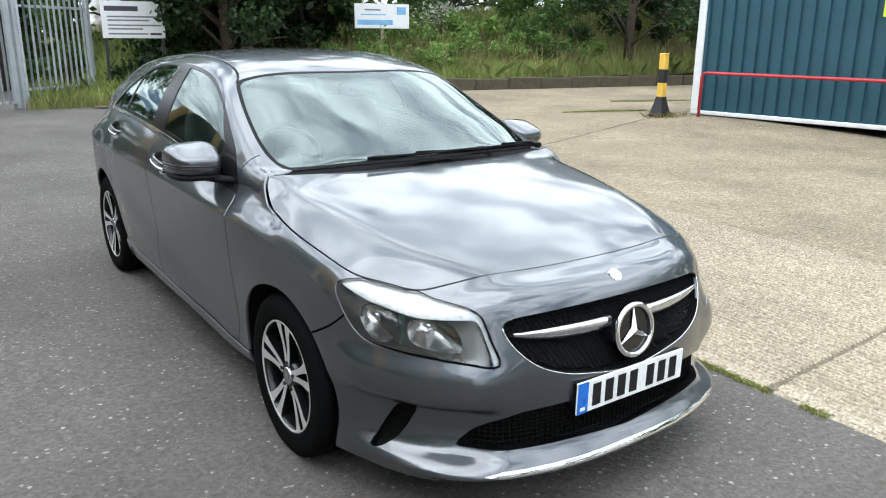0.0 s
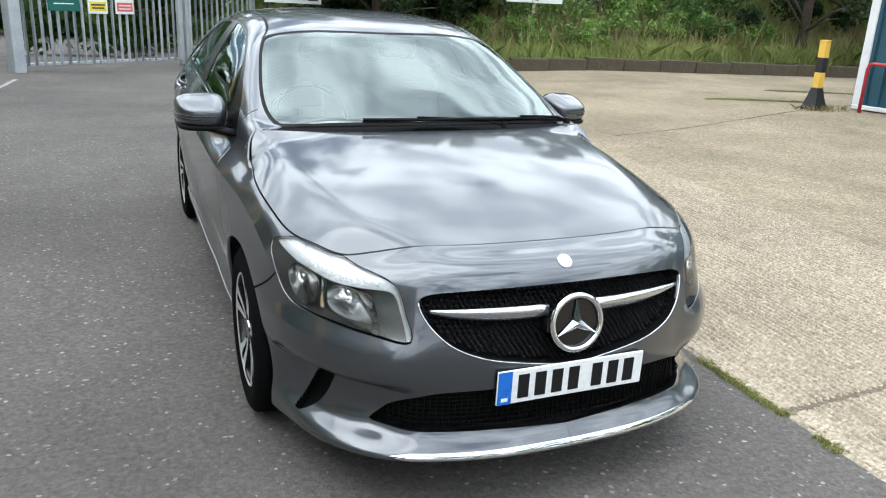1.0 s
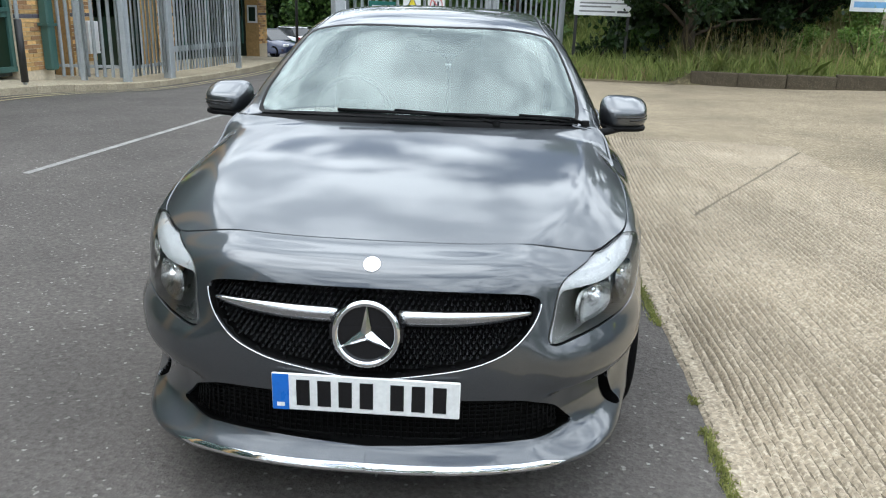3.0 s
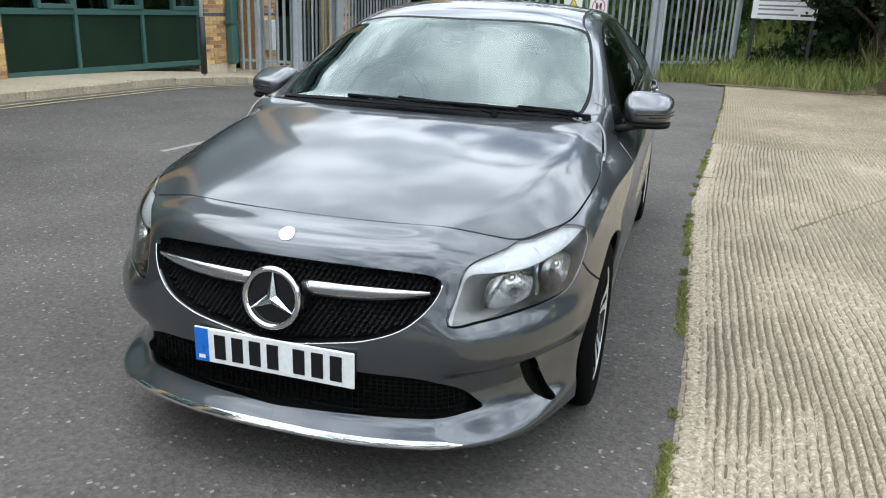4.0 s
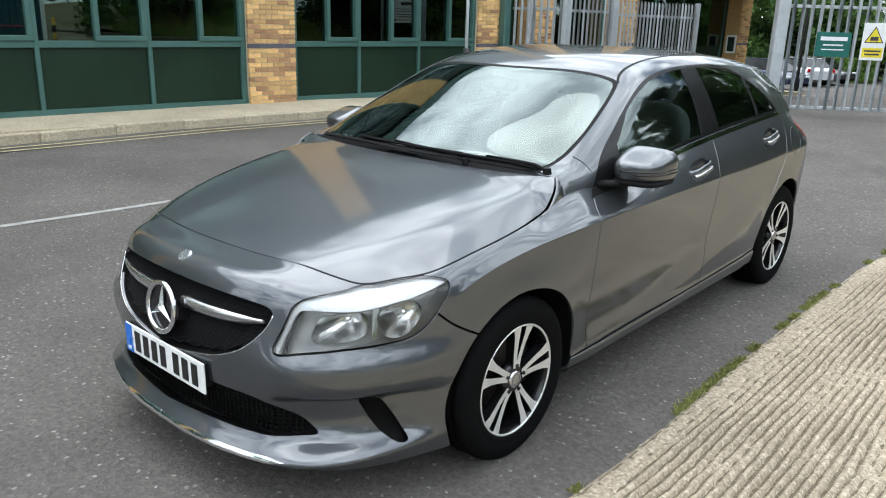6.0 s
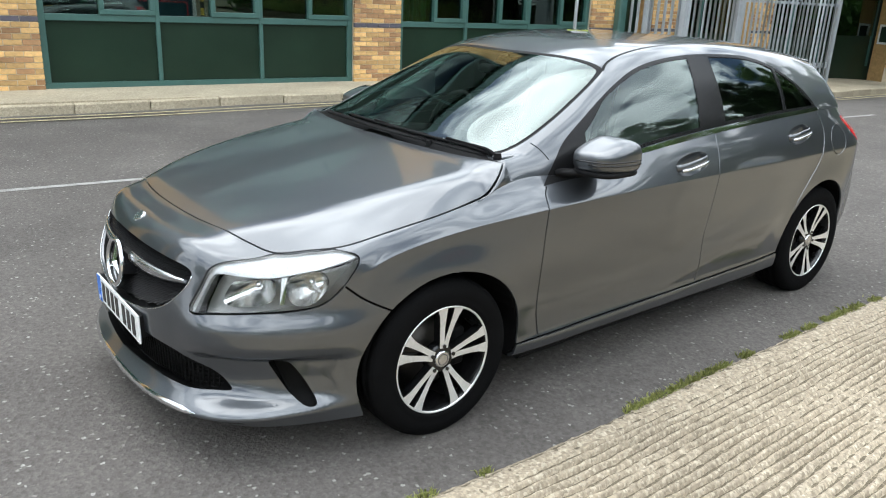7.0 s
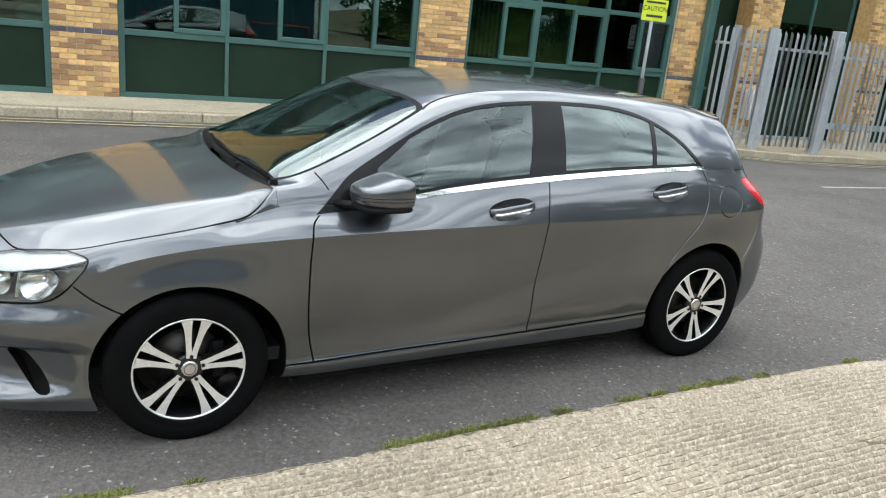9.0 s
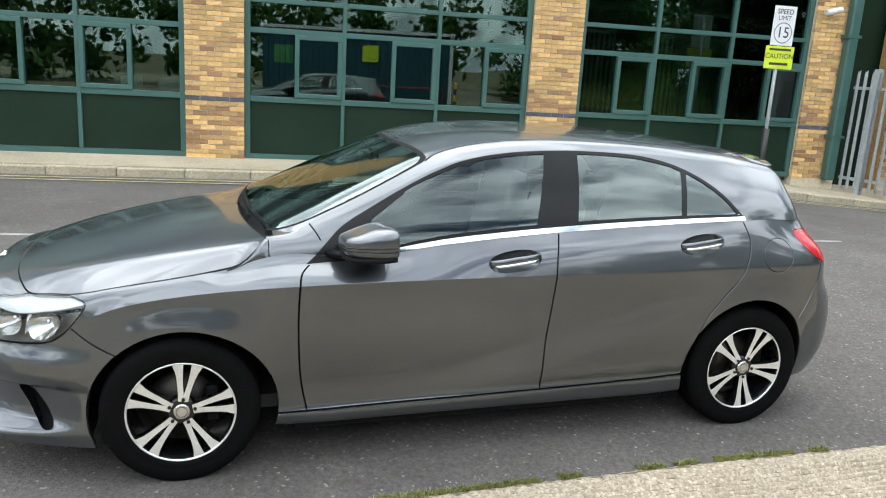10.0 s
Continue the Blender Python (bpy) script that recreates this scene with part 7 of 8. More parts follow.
tree(2.0, 21.5, 10.5, 3.0, 0.6, leaf_mid, "broad green tree behind the fence", 6, 64, 190, 0.14, 0.15, 1)
tree(12.3, 20.5, 10.0, 2.8, 1.0, leaf_mid, "green tree on the bank", 7, 60, 190, 0.13, 0.12, 2)
tree(9.3, 25.5, 12.5, 3.4, 0.8, leaf_mid, "tall green tree on top of the bank", 8, 70, 190, 0.16, 0.16, 1)
tree(-1.0, 26.0, 12.0, 3.2, 0.4, leaf_mid, "tall green tree beyond the gate", 9, 66, 190, 0.16, 0.16, 1)
for i, (x, y, w, h, m_) in enumerate([(7.6, 19.0, 1.3, 1.3, leaf_mid), (9.6, 18.2, 1.4, 1.2, leaf_light), (11.5, 18.0, 1.2, 1.4, leaf_light), (13.2, 17.3, 1.3, 1.5, leaf_mid), (10.6, 20.3, 1.5, 1.6, leaf_mid), (14.8, 18.6, 1.4, 1.6, leaf_mid), (8.4, 21.8, 1.6, 1.7, leaf_light), (2.6, 18.4, 1.2, 1.2, leaf_mid), (1.4, 17.4, 0.9, 0.9, leaf_dark), (4.4, 20.8, 1.5, 1.6, leaf_mid), (6.6, 22.5, 1.6, 1.7, leaf_light), (12.8, 15.9, 0.9, 1.0, leaf_mid), (0.2, 19.3, 0.8, 1.1, leaf_mid), (17.0, 20.5, 1.8, 1.8, leaf_mid), (20.5, 15.6, 1.6, 2.0, leaf_mid)]):
    shrub(x, y, w, h, m_, "leafy green shrub growing on the grassy bank", 1300, 0.085)
for x, y, w, h in ((7.2, 16.2, 0.8, 0.9), (8.6, 15.7, 0.9, 0.8), (9.9, 16.4, 1.0, 1.0), (11.2, 15.9, 0.9, 0.9), (6.1, 16.9, 0.7, 0.8), (12.3, 16.6, 1.0, 1.1), (8.0, 17.4, 1.0, 1.1), (10.4, 17.2, 1.0, 1.0), (14.2, 15.9, 0.8, 0.9)):
    shrub(x, y, w, h, leaf_light, "low yellow-green bush among the long grass of the bank", 1700, 0.055)
shrub(10.9, 18.9, 1.0, 1.7, blossom_mat, "shrub with pale blossom on the bank", 800, 0.06)


def scatter(n, x0, x1, y0, y1, front):
    p = np.column_stack([RNG.uniform(x0, x1, n), RNG.uniform(y0, y1, n)])
    return p[p[:, 1] > 14.98 - 0.1 * (p[:, 0] - 3.4) + front]


tagged(new("bank_grass", blades("bank_grass", scatter(42000, 3.2, 22, 14.2, 18.5, 0.0), bank_z, 0.12, 0.5, 0.012, grass_mat, 0.6)), "long green grass covering the bank", "grass", kind="stuff")
tagged(new("bank_grass_far", blades("bank_grass_far", scatter(26000, 0.5, 30, 17.5, 27, 0.0), bank_z, 0.35, 0.8, 0.02, grass_mat)), "tall rough grass high on the bank", "grass", kind="stuff")
tagged(new("dry_grass", blades("dry_grass", scatter(3800, 3.0, 20, 14.4, 21, 0.1), bank_z, 0.5, 1.1, 0.014, straw_mat, 0.25)), "dry straw-coloured grass stems on the bank", "grass", kind="stuff")
tagged(new("corner_weeds", blades("corner_weeds", np.column_stack([RNG.uniform(-0.9, 3.4, 3200), RNG.uniform(14.75, 17.5, 3200)]), bank_z, 0.1, 0.5, 0.02, grass_mat)), "weeds at the foot of the fence", "weeds", kind="stuff")
tagged(new("corner_straw", blades("corner_straw", np.column_stack([RNG.uniform(-1.0, 2.6, 1100), RNG.uniform(14.75, 16.3, 1100)]), bank_z, 0.08, 0.35, 0.016, straw_mat)), "dead brown weeds at the foot of the fence", "weeds", kind="stuff")
# weeds along the yard's edge
ey = RNG.uniform(-2.4, 14.6, 22000)
thick = np.array([noise.noise(Vector((0.0, float(y) * 1.3, 2.0))) + 0.6 * noise.noise(Vector((4.0, float(y) * 5.0, 2.0))) for y in ey])
ey = ey[(thick > 0.03) | ((ey > 9) & (thick > -0.1))]
ex = np.array([slab_x(float(y)) for y in ey]) + RNG.normal(0.004, 0.013, len(ey))
tagged(new("edge_weeds", blades("edge_weeds", np.column_stack([ex, ey]), lambda x, y: rise(x, y) + 0.006, 0.004, 0.015, 0.005, weed_mat, 1.1)), "small weeds and moss along the slab edge", "weeds", kind="stuff")

# weeds in the far joints and round the bollard and hut
jt = RNG.uniform(0, 1, 2600)
jl = RNG.uniform(0, 1, 2600) < 0.5
jx = np.where(jl, 7.6 + 1.5 * jt, 9.9 + 2.1 * jt) + RNG.normal(0, 0.025, 2600)
jy = np.where(jl, 8.68 - 0.68 * jt, 9.93 - 0.63 * jt) + RNG.normal(0, 0.03, 2600)
tagged(new("joint_weeds", blades("joint_weeds", np.column_stack([jx, jy]), lambda x, y: rise(x, y) + 0.01, 0.01, 0.05, 0.008, weed_mat, 0.9)), "low weeds growing in the slab joints", "weeds", kind="stuff")
bx, by = 8.62 + RNG.normal(0, 0.2, 420), 7.12 + RNG.normal(0, 0.12, 420)
tagged(new("bollard_straw", blades("bollard_straw", np.column_stack([bx, by]), lambda x, y: rise(x, y) + 0.01, 0.02, 0.12, 0.008, straw_mat, 0.8)), "dry straw tufts round the bollard foot", "weeds", kind="stuff")
# woods far off, and behind the camera
def woods(name, boxes, material, label, leaf=0.3):
    pts = []
    for x0, x1, y0, y1, h, n in boxes:
        k = max(6, int((abs(x1 - x0) + abs(y1 - y0)) / 1.6))
        cs = [(RNG.uniform(x0, x1), RNG.uniform(y0, y1), h * RNG.uniform(0.04, 0.95) ** 0.9) for _ in range(k * 5)]
        cs = [(a, b, c + fall(a, b)) for a, b, c in cs]
        rs = [RNG.uniform(0.9, 2.0) for _ in cs]
        pts.append(clumped(cs, rs, max(20, n // len(cs)), 0.85, 0.3))
    return tagged(new(name, leaf_mesh(name, np.concatenate(pts), leaf, material)), label, "woodland", kind="stuff")


woods("woods", [(-7, 32, 27, 33, 12.5, 38000), (19, 30, 14, 28, 8.0, 12000)], leaf_mid, "dense green woodland behind the bank", 0.26)
woods("woods_beyond_gate", [(-26, -1, 53, 60, 11, 34000), (-38, -21, 33, 56, 9, 20000), (-30, -6, 49.5, 53, 5.5, 26000), (-4.5, 0.5, 28, 44, 8, 20000)], leaf_mid, "green woodland closing the road beyond the gate", 0.2)
woods("woods_behind", [(20, 27, -26, 12, 9, 15000), (-4, 24, -34, -27, 8, 11000)], leaf_mid, "trees standing round the yard behind the camera", 0.34)
hedge = empty("hedge", pose(-15.6, 48.0, rise(-15, 48), 0, 0, 20), "clipped green hedge beside the car park", "hedge")
bm = bmesh.new()
for k in range(7):
    tube(bm, [(-2 + 0.6 * k, 0, -0.05), (-2 + 0.62 * k, 0.05, 0.6), (-2 + 0.6 * k, 0, 1.0)], 0.03, 6, r2=0.01)
part("stems", bm, bark, hedge)
hp = RNG.uniform(-1, 1, (9000, 3))
hp = np.sign(hp) * np.abs(hp) ** 0.55 * (2.2, 0.7, 0.68) + (0, 0, 0.7)
link_mesh("foliage", leaf_mesh("foliage", hp, 0.1, leaf_light), hedge)
# depths of the wood: shade put into near-black leaf colour
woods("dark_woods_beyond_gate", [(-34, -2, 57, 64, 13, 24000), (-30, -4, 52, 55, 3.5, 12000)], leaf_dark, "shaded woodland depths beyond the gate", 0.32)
# same dark leaves, for the shade below the trees
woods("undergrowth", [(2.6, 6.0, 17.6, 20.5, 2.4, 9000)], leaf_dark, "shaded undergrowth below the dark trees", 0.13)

# ---- signs, lamps and small things ----
def board(name, m, w, h, face, label, category="sign", thick=0.02):
    """A sign board in its own axes: x across, y up, z towards the reader."""
    th = empty(name, m, label, category)
    bm = bmesh.new()
    box(bm, -w / 2, w / 2, 0, h, -thick, 0, bevel=0.004)
    part("panel", bm, face, th)
    return th


def bar(th, x0, x1, y0, y1, material, name="lettering_bar", z=0.002):
    return boxpart(name, (x0, x1, y0, y1, 0.0005, z), material, th)


def words(th, body, x, y, size, material, name="lettering"):
    cu = bpy.data.curves.new(name, "FONT")
    cu.body, cu.size, cu.align_x, cu.align_y, cu.extrude = body, size, "CENTER", "CENTER", 0.001
    cu.materials.append(material)
    ob = new(name, cu)
    ob.parent = th
    ob.location = (x, y, 0.003)
    return ob


def facing(x, y, z, yaw):
    """A board standing upright whose face looks along the yaw (degrees, 0 = +x)."""
    return Matrix.Translation((x, y, z)) @ Matrix.Rotation(radians(yaw + 90), 4, "Z") @ Matrix.Rotation(radians(90), 4, "X")


gd = Vector((0.751, 0.660, 0))
gn = -90 + math.degrees(math.atan2(gd.y, gd.x))


def on_gate(s, z):
    p = Vector((-3.83, 12.9, 0)) + gd * s + Vector((0.66, -0.751, 0)) * 0.075
    return facing(p.x, p.y, z, gn)


b = board("green_sign", on_gate(0.85, 1.1), 0.62, 0.44, sign_green, "green sign with pale lettering bars on the gate")
bar(b, -0.24, 0.24, 0.29, 0.36, sign_white)
bar(b, -0.18, 0.18, 0.2, 0.225, sign_white)
bar(b, -0.2, 0.2, 0.12, 0.14, sign_white)
b = board("warning_sign", on_gate(1.56, 1.06), 0.42, 0.66, sign_white, "white board with a yellow warning triangle on the gate")


def tri(th, cx, cy, r, material, z, name):
    bm = bmesh.new()
    vs = [bm.verts.new((cx + r * math.cos(a), cy + r * math.sin(a), z)) for a in (math.pi / 2, math.pi * 7 / 6, math.pi * 11 / 6)]
    bm.faces.new(vs)
    e = bmesh.ops.extrude_face_region(bm, geom=bm.faces[:])
    for v in e["geom"]:
        if isinstance(v, bmesh.types.BMVert):
            v.co.z += 0.0015
    bmesh.ops.recalc_face_normals(bm, faces=bm.faces[:])
    return part(name, bm, material, th)


tri(b, 0, 0.41, 0.2, sign_dark, 0.0005, "triangle_border")
tri(b, 0, 0.41, 0.165, sign_yellow, 0.0025, "triangle")
boxpart("symbol_bar", (-0.07, 0.07, 0.35, 0.42, 0.0045, 0.006), sign_dark, b)
bar(b, -0.18, 0.18, 0.05, 0.22, sign_yellow)
bar(b, -0.15, 0.15, 0.15, 0.18, sign_dark, z=0.004)
bar(b, -0.13, 0.13, 0.09, 0.12, sign_dark, z=0.004)
b = board("prohibition_sign", on_gate(2.16, 1.06), 0.42, 0.66, sign_white, "white board with red ring and red panel on the gate")
bm = bmesh.new()
for k in range(32):
    a, c = 2 * math.pi * k / 32, 2 * math.pi * (k + 1) / 32
    bm.faces.new([bm.verts.new((r * math.cos(t), 0.45 + r * math.sin(t), 0.003)) for r, t in ((0.135, a), (0.16, a), (0.16, c), (0.135, c))])
box(bm, -0.14, 0.14, -0.012, 0.012, 0.001, 0.004, m=Matrix.Translation((0, 0.45, 0)) @ Matrix.Rotation(radians(-45), 4, "Z"))
part("ring", bm, sign_red, b)
bar(b, -0.07, -0.02, 0.4, 0.52, sign_dark)
bar(b, 0.02, 0.07, 0.4, 0.52, sign_dark)
bar(b, -0.18, 0.18, 0.05, 0.22, sign_red)
bar(b, -0.14, 0.14, 0.15, 0.17, sign_white, z=0.004)
bar(b, -0.14, 0.14, 0.09, 0.11, sign_white, z=0.004)

b = board("notice_board", facing(1.48, 16.9, 1.4, -96), 1.36, 0.82, sign_white, "white notice board with dark lettering bars on two posts")
bar(b, -0.6, 0.12, 0.6, 0.71, sign_dark)
for k, (x0, x1, y) in enumerate([(-0.55, 0.5, 0.46), (-0.55, 0.35, 0.38), (-0.55, 0.6, 0.27), (-0.55, 0.2, 0.19), (-0.55, 0.3, 0.08)]):
    bar(b, x0, x1, y, y + 0.035, sign_grey)
bar(b, 0.35, 0.6, 0.07, 0.12, sign_dark)
for sx in (-0.62, 0.62):
    boxpart("post", (sx - 0.035, sx + 0.035, -1.35, 0.82, -0.09, -0.021), black_paint, b)
b = board("information_board", facing(7.87, 16.9, 1.69, -98), 1.55, 0.64, sign_white, "white and light blue board on a single pale post")
bar(b, -0.7, 0.3, 0.09, 0.22, sign_blue)
bar(b, -0.5, -0.05, 0.46, 0.5, sign_grey)
bar(b, -0.6, 0.1, 0.34, 0.37, sign_blue)
bar(b, 0.42, 0.68, 0.36, 0.56, sign_blue)
boxpart("post", (-0.04, 0.04, -1.5, 0.6, -0.1, -0.021), concrete, b)

# speed sign on its pole
sp = empty("speed_sign", pose(-7.75, 8.42, 0.118), "white speed limit plate over a yellow caution plate on a pole", "sign")
bm = bmesh.new()
tube(bm, [(0, 0, -0.05), (0, 0, 2.85)], 0.03, 12)
part("pole", bm, galv, sp, smooth=True)
bm = bmesh.new()
tube(bm, [(0, 0, 0), (0, 0, 0.95)], 0.055, 12)
part("pole_sleeve", bm, black_paint, sp, "black lower pole", smooth=True)


def plate_on(th, name, y, z, w, h, face):
    bm = bmesh.new()
    box(bm, -w / 2, w / 2, 0, h, -0.012, 0, bevel=0.003)
    o = part(name, bm, face, th)
    o.matrix_local = facing(0.05, y, z, 0)
    return o


pl = plate_on(sp, "speed_plate", 0.0, 2.3, 0.4, 0.62, sign_white)
words(pl, "SPEED", 0, 0.53, 0.11, sign_dark)
words(pl, "LIMIT", 0, 0.43, 0.1, sign_dark)
words(pl, "15", 0, 0.2, 0.24, sign_dark)
bm = bmesh.new()
for k in range(32):
    a, c = 2 * math.pi * k / 32, 2 * math.pi * (k + 1) / 32
    bm.faces.new([bm.verts.new((r * math.cos(t), 0.2 + r * math.sin(t), 0.002)) for r, t in ((0.15, a), (0.165, a), (0.165, c), (0.15, c))])
part("ring", bm, sign_grey, pl)
pl = plate_on(sp, "caution_plate", 0.0, 1.93, 0.52, 0.36, sign_lime)
words(pl, "CAUTION", 0, 0.2, 0.115, sign_dark)
bar(pl, -0.2, 0.2, 0.29, 0.325, sign_dark)
bar(pl, -0.17, 0.17, 0.06, 0.1, sign_dark)
# camera on the brick pier
cc = empty("security_camera", pose(FX + 0.02, 10.05, 3.12), "small white security camera on the pier", "camera")
boxpart("mount", (0, 0.16, -0.02, 0.02, -0.02, 0.02), white_trim, cc)
bm = bmesh.new()
tube(bm, [(0.14, -0.16, -0.03), (0.14, 0.14, 0.05)], 0.05, 12)
part("housing", bm, white_trim, cc)
# paper notice and clutter behind the office glass
boxpart("notice", (WX - 0.062, WX - 0.056, 0.32, 0.62, 1.68, 1.96), sign_lime, BAYS[3], "lime green paper notice in the window")
tagged(boxpart("carton", (WX - 0.4, WX - 0.12, -2.0, -1.72, 1.14, 1.34), sign_white), "small white carton on the office window sill", "box")
bm = bmesh.new()
blob(bm, (WX - 0.3, -1.28, 1.24), 0.14, 0.2, 0.11, 0.8)
tagged(part("cushion", bm, mat("pale blue cloth", (0.3, 0.55, 0.68), 0.8), smooth=True), "pale blue bundle on the office window sill", "bag")
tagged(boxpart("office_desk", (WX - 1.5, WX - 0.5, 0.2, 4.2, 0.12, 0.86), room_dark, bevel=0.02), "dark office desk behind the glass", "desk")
# iron cover in the pavement
tagged(boxpart("drain_cover", (-8.55, -8.2, -2.9, -1.8, 0.116, 0.123), mat("rusty iron", (0.12, 0.085, 0.06), 0.8, var=0.3)), "rusty iron cover set in the pavement", "drain cover")
# meter box on the annex
tagged(boxpart("meter_box", (-9.288, -9.05, 12.3, 12.66, 0.3, 0.95), white_trim, bevel=0.01), "white meter box on the brick pier", "meter box")
nb = empty("notice_board", pose(-9.52, 22.2, 0.0), "small dark notice in a white frame on the brick pier", "sign")
boxpart("frame", (-0.15, 0.19, -0.03, 0.0, 0.78, 1.34), white_trim, nb, bevel=0.006)
boxpart("panel", (-0.09, 0.13, -0.036, -0.028, 0.84, 1.28), spandrel, nb)
# lamps beyond the gate
for x, y, h in ((-13.75, 49.2, 4.6), (-12.1, 34.2, 8.0)):
    lp = empty("street_lamp", pose(x, y, rise(x, y) - 0.02), "tall black lamp column at the car park" if y < 40 else "tall grey street lamp column", "street lamp")
    bm = bmesh.new()
    tube(bm, [(0, 0, 0), (0, 0, h)], 0.075, 10, r2=0.04)
    part("column", bm, black_paint if y < 40 else galv, lp, smooth=True)
    bm = bmesh.new()
    blob(bm, (0, -0.2, h), 0.16, 0.32, 0.07)
    part("lantern", bm, white_trim, lp)


def parked_car(m, color, label):
    th = empty("parked_car", m, label, "car", "cars beyond the gate")
    pm = mat("parked car paint", color, 0.3, 0.2, var=0.08, coat=1.0)
    sec = [(0.0, 0.62, 0.35, 0.62), (0.15, 0.78, 0.25, 0.72), (0.9, 0.86, 0.22, 0.86), (1.2, 0.87, 0.22, 0.92), (3.2, 0.87, 0.22, 0.98), (4.0, 0.84, 0.25, 0.98), (4.2, 0.74, 0.35, 0.8)]
    bm = bmesh.new()
    rows = [[bm.verts.new(p) for p in ((-w, y, lo), (-w, y, hi - 0.15), (-w * 0.85, y, hi), (w * 0.85, y, hi), (w, y, hi - 0.15), (w, y, lo))] for y, w, lo, hi in sec]
    for a, b_ in zip(rows, rows[1:]):
        for k in range(5):
            bm.faces.new((a[k], b_[k], b_[k + 1], a[k + 1])).smooth = True
    bm.faces.new(rows[0]); bm.faces.new(rows[-1][::-1])
    bmesh.ops.recalc_face_normals(bm, faces=bm.faces[:])
    part("body", bm, pm, th)
    bm = bmesh.new()
    cabs = [(1.0, 0.74, 0.9), (1.75, 0.6, 1.4), (3.2, 0.58, 1.42), (4.0, 0.7, 0.95)]
    rows = [[bm.verts.new(p) for p in ((-0.78, y if i not in (1, 2) else (1.2 if i == 1 else 3.7), 0.9), (-w, y, hi), (w, y, hi), (0.78, y if i not in (1, 2) else (1.2 if i == 1 else 3.7), 0.9))] for i, (y, w, hi) in enumerate(cabs)]
    for a, b_ in zip(rows, rows[1:]):
        for k in range(3):
            bm.faces.new((a[k], b_[k], b_[k + 1], a[k + 1]))
    bmesh.ops.recalc_face_normals(bm, faces=bm.faces[:])
    part("cabin_glass", bm, gloss_black, th)
    boxpart("roof", (-0.58, 0.58, 1.78, 3.22, 1.41, 1.45), pm, th, bevel=0.02)
    for sx in (-1, 1):
        boxpart("lamp", (sx * 0.62 - 0.14, sx * 0.62 + 0.14, 0.03, 0.2, 0.6, 0.72), lamp_white, th, bevel=0.02)
        boxpart("rear_lamp", (sx * 0.7 - 0.09, sx * 0.7 + 0.09, 4.1, 4.2, 0.72, 0.92), tail_red, th, bevel=0.02)
        for y in (0.8, 3.4):
            o = link_mesh("wheel", WM["tyre"], th)
            o.location = (sx * 0.76, y, 0.316)
            q = link_mesh("rim", WM["hub"], o)
            q.scale = (1, 3, 3)
    return th


parked_car(pose(-17.4, 44.6, rise(-16, 43), 0, 0, -127), (0.62, 0.63, 0.65), "white hatchback parked nose in beyond the gate")
parked_car(pose(-13.2, 37.2, rise(-14, 38), 0, 0, 66), (0.008, 0.016, 0.055), "dark blue saloon parked beyond the gate")
parked_car(pose(-13.5, 44.6, rise(-14, 45), 0, 0, 74), (0.012, 0.013, 0.015), "black saloon parked beside the hedge")
pb = empty("parking_sign", pose(-13.75, 49.12, rise(-13.75, 49.12)), "small white notice fixed to the grey lamp column", "sign")
boxpart("panel", (-0.2, 0.2, -0.03, -0.01, 2.4, 3.05), sign_white, pb, bevel=0.004)

# ---- pieces: kerb stones, blocks and bricks ----
def stone_mesh(name, lx, ly, lz, bev, material):
    bm = bmesh.new()
    box(bm, -lx / 2, lx / 2, -ly / 2, ly / 2, 0, lz, bevel=bev)
    me = bpy.data.meshes.new(name)
    bm.to_mesh(me)
    bm.free()
    me.materials.append(material)
    return me


kerb = empty("kerb", None, "pale concrete kerb along the pavement", "kerb", kind="structure")
ks = stone_mesh("kerb_stone", 0.13, 0.905, 0.22, 0.012, concrete)
for k in range(63):
    o = link_mesh("kerb_stone", ks, kerb)
    y = -26.0 + 0.913 * k
    yaw = math.degrees(math.atan2(kerb_x(y - 0.45) - kerb_x(y + 0.45), 0.9))
    pitch = math.degrees(math.atan2(rise(-7.5, y + 0.45) - rise(-7.5, y - 0.45), 0.9))
    o.matrix_local = pose(kerb_x(y) - 0.065 + 0.004 * math.sin(k * 7.1), y, -0.1 + 0.005 * math.sin(k * 3.7) + rise(-7.5, y), pitch, 0, yaw)
edging = empty("bank_edging", None, "dark weathered concrete block edging below the bank", "kerb", kind="structure")
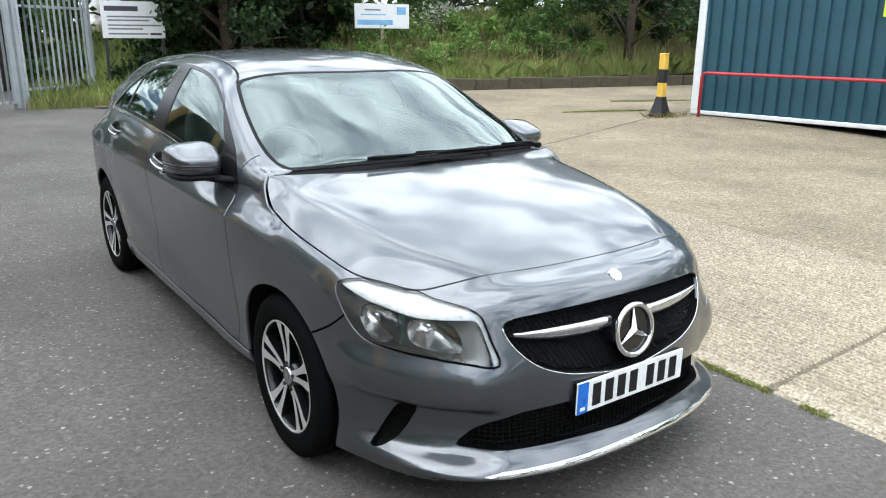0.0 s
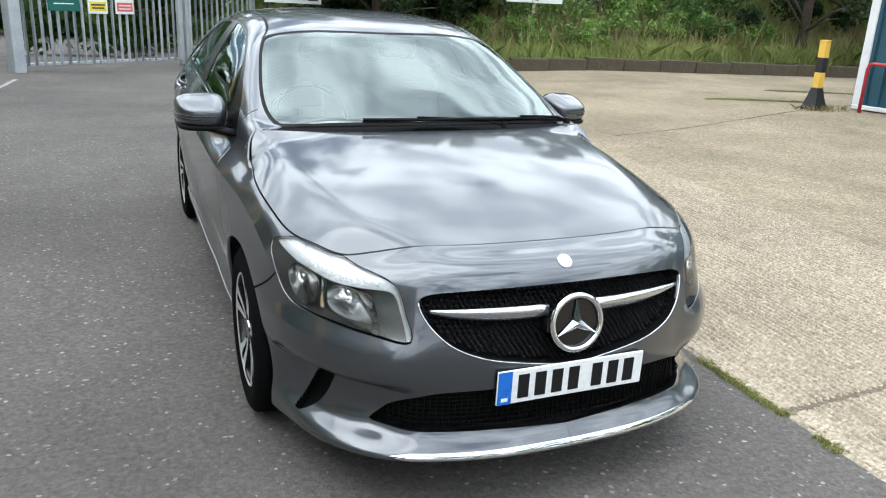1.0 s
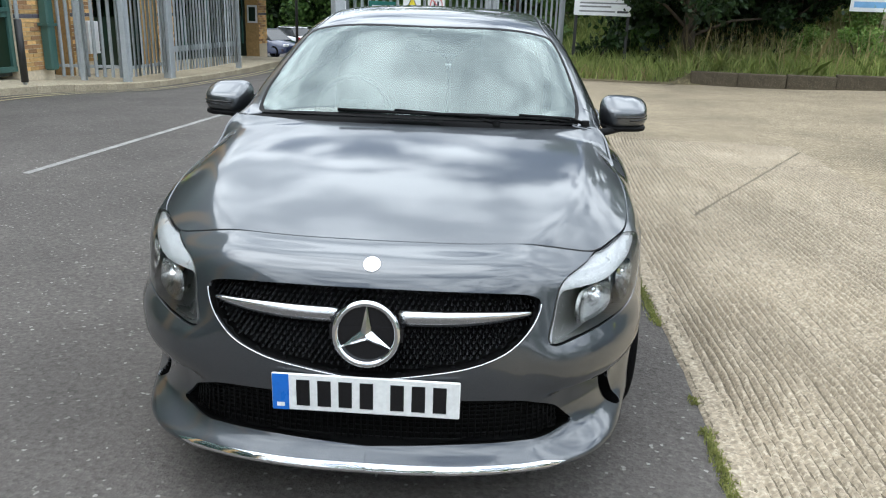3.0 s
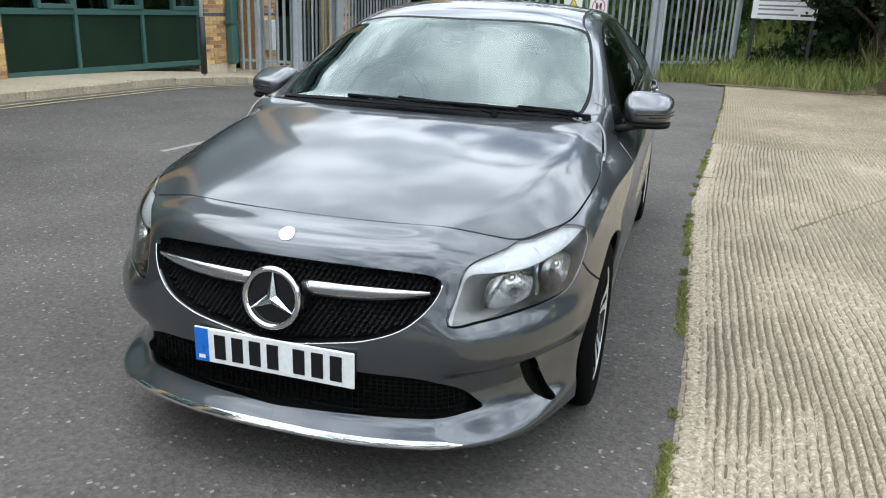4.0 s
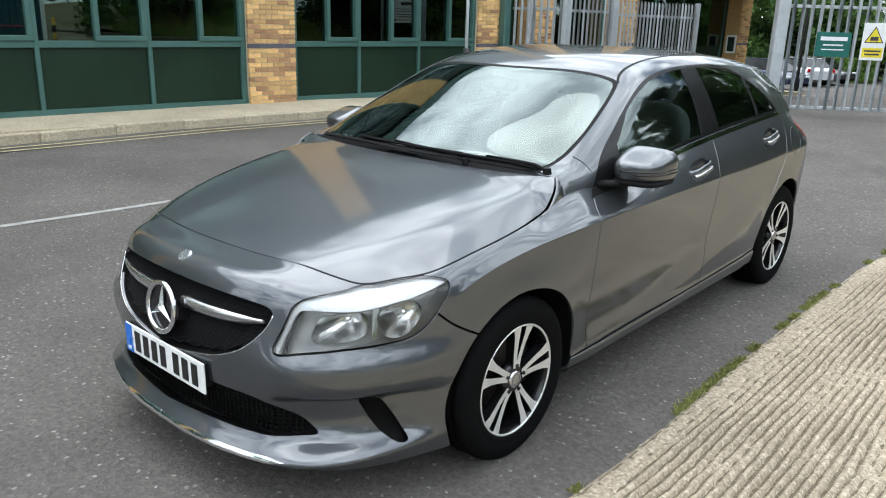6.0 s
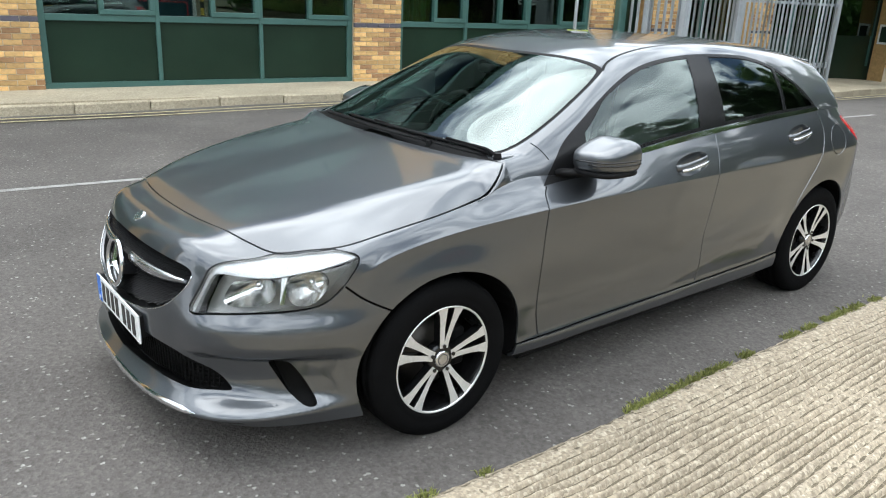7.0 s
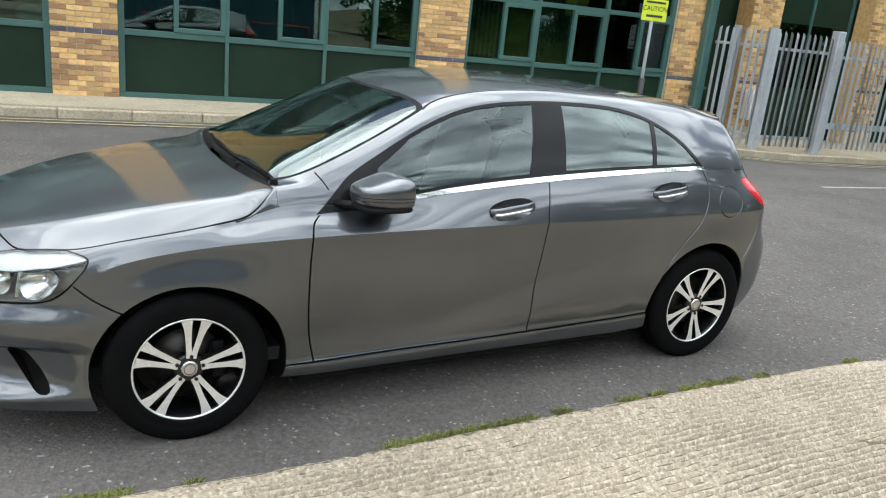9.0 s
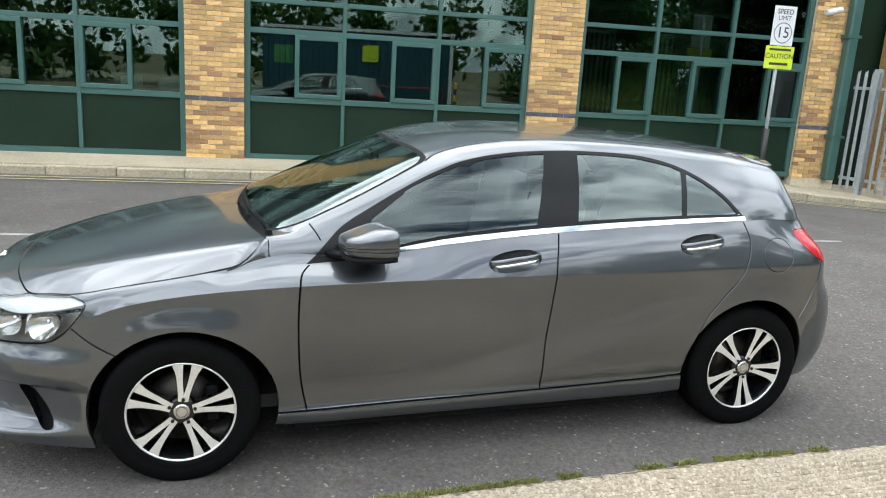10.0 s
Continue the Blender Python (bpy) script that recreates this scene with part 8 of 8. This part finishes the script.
eb = stone_mesh("edging_block", 0.955, 0.2, 0.4, 0.012, mossy_block)
for k in range(19):
    x = 3.85 + 0.96 * k
    y = 14.75 - 0.1 * (x - 3.4)
    o = link_mesh("edging_block", eb, edging)
    o.matrix_local = pose(x, y + 0.012 * math.sin(k * 5.3), rise(x, y) - 0.1 + 0.012 * math.sin(k * 2.9), 0, 0.6 * math.sin(k * 4.1), -5.7)

BL, BH, BG = 0.2105, 0.066, 0.0095
BRICKS = {}
for nm, ln in (("full", BL), ("half", (BL - BG) / 2)):
    for cn, cm in (("yellow", brick_mat), ("brown", brick_brown), ("blue", brick_blue)):
        bm = bmesh.new()
        box(bm, -0.05, 0.0, -ln / 2, ln / 2, 0, BH, bevel=0.003)
        me = bpy.data.meshes.new("brick")
        bm.to_mesh(me)
        bm.free()
        me.materials.append(cm)
        BRICKS[nm, cn] = me
rb = random.Random(5)
for p, y0, y1 in PIER_PARTS:
    front = FX if y0 < 11 else -9.288
    if y0 < -2:
        continue
    top = 3.45 if y0 < 11 else 3.0
    n = round((y1 - y0) / (BL + BG))
    cell = (y1 - y0 + BG) / n
    z, course = 0.13, 0
    while z < top:
        blue = any(abs(z + BH / 2 - q) < 0.036 for q in (1.085, 2.165, 2.615))
        odd = course % 2
        y = y0
        seq = ["half"] * odd + ["full"] * (n - odd) + ["half"] * odd
        for kind in seq:
            ln = cell - BG if kind == "full" else cell / 2 - BG
            share = 0.34 if z < 1.45 else 0.1
            c = "blue" if blue else "brown" if rb.random() < share else "yellow"
            o = link_mesh("brick", BRICKS[kind, c], p)
            o.location = (front + rb.uniform(-0.003, 0.002), y + ln / 2, z)
            o.scale = (1, ln / (BL if kind == "full" else (BL - BG) / 2), 1)
            y += ln + BG
        z += BH + BG
        course += 1
    boxpart("upper_brickwork", (front - 0.012, front - 0.001, y0, y1, z, WALL_TOP if y0 < 11 else 7.4), brick_mat, p)
for p, y0, y1 in PIER_PARTS[:3]:
    boxpart("brickwork", (FX - 0.012, FX, y0, y1, 0.12, WALL_TOP), brick_mat, p)
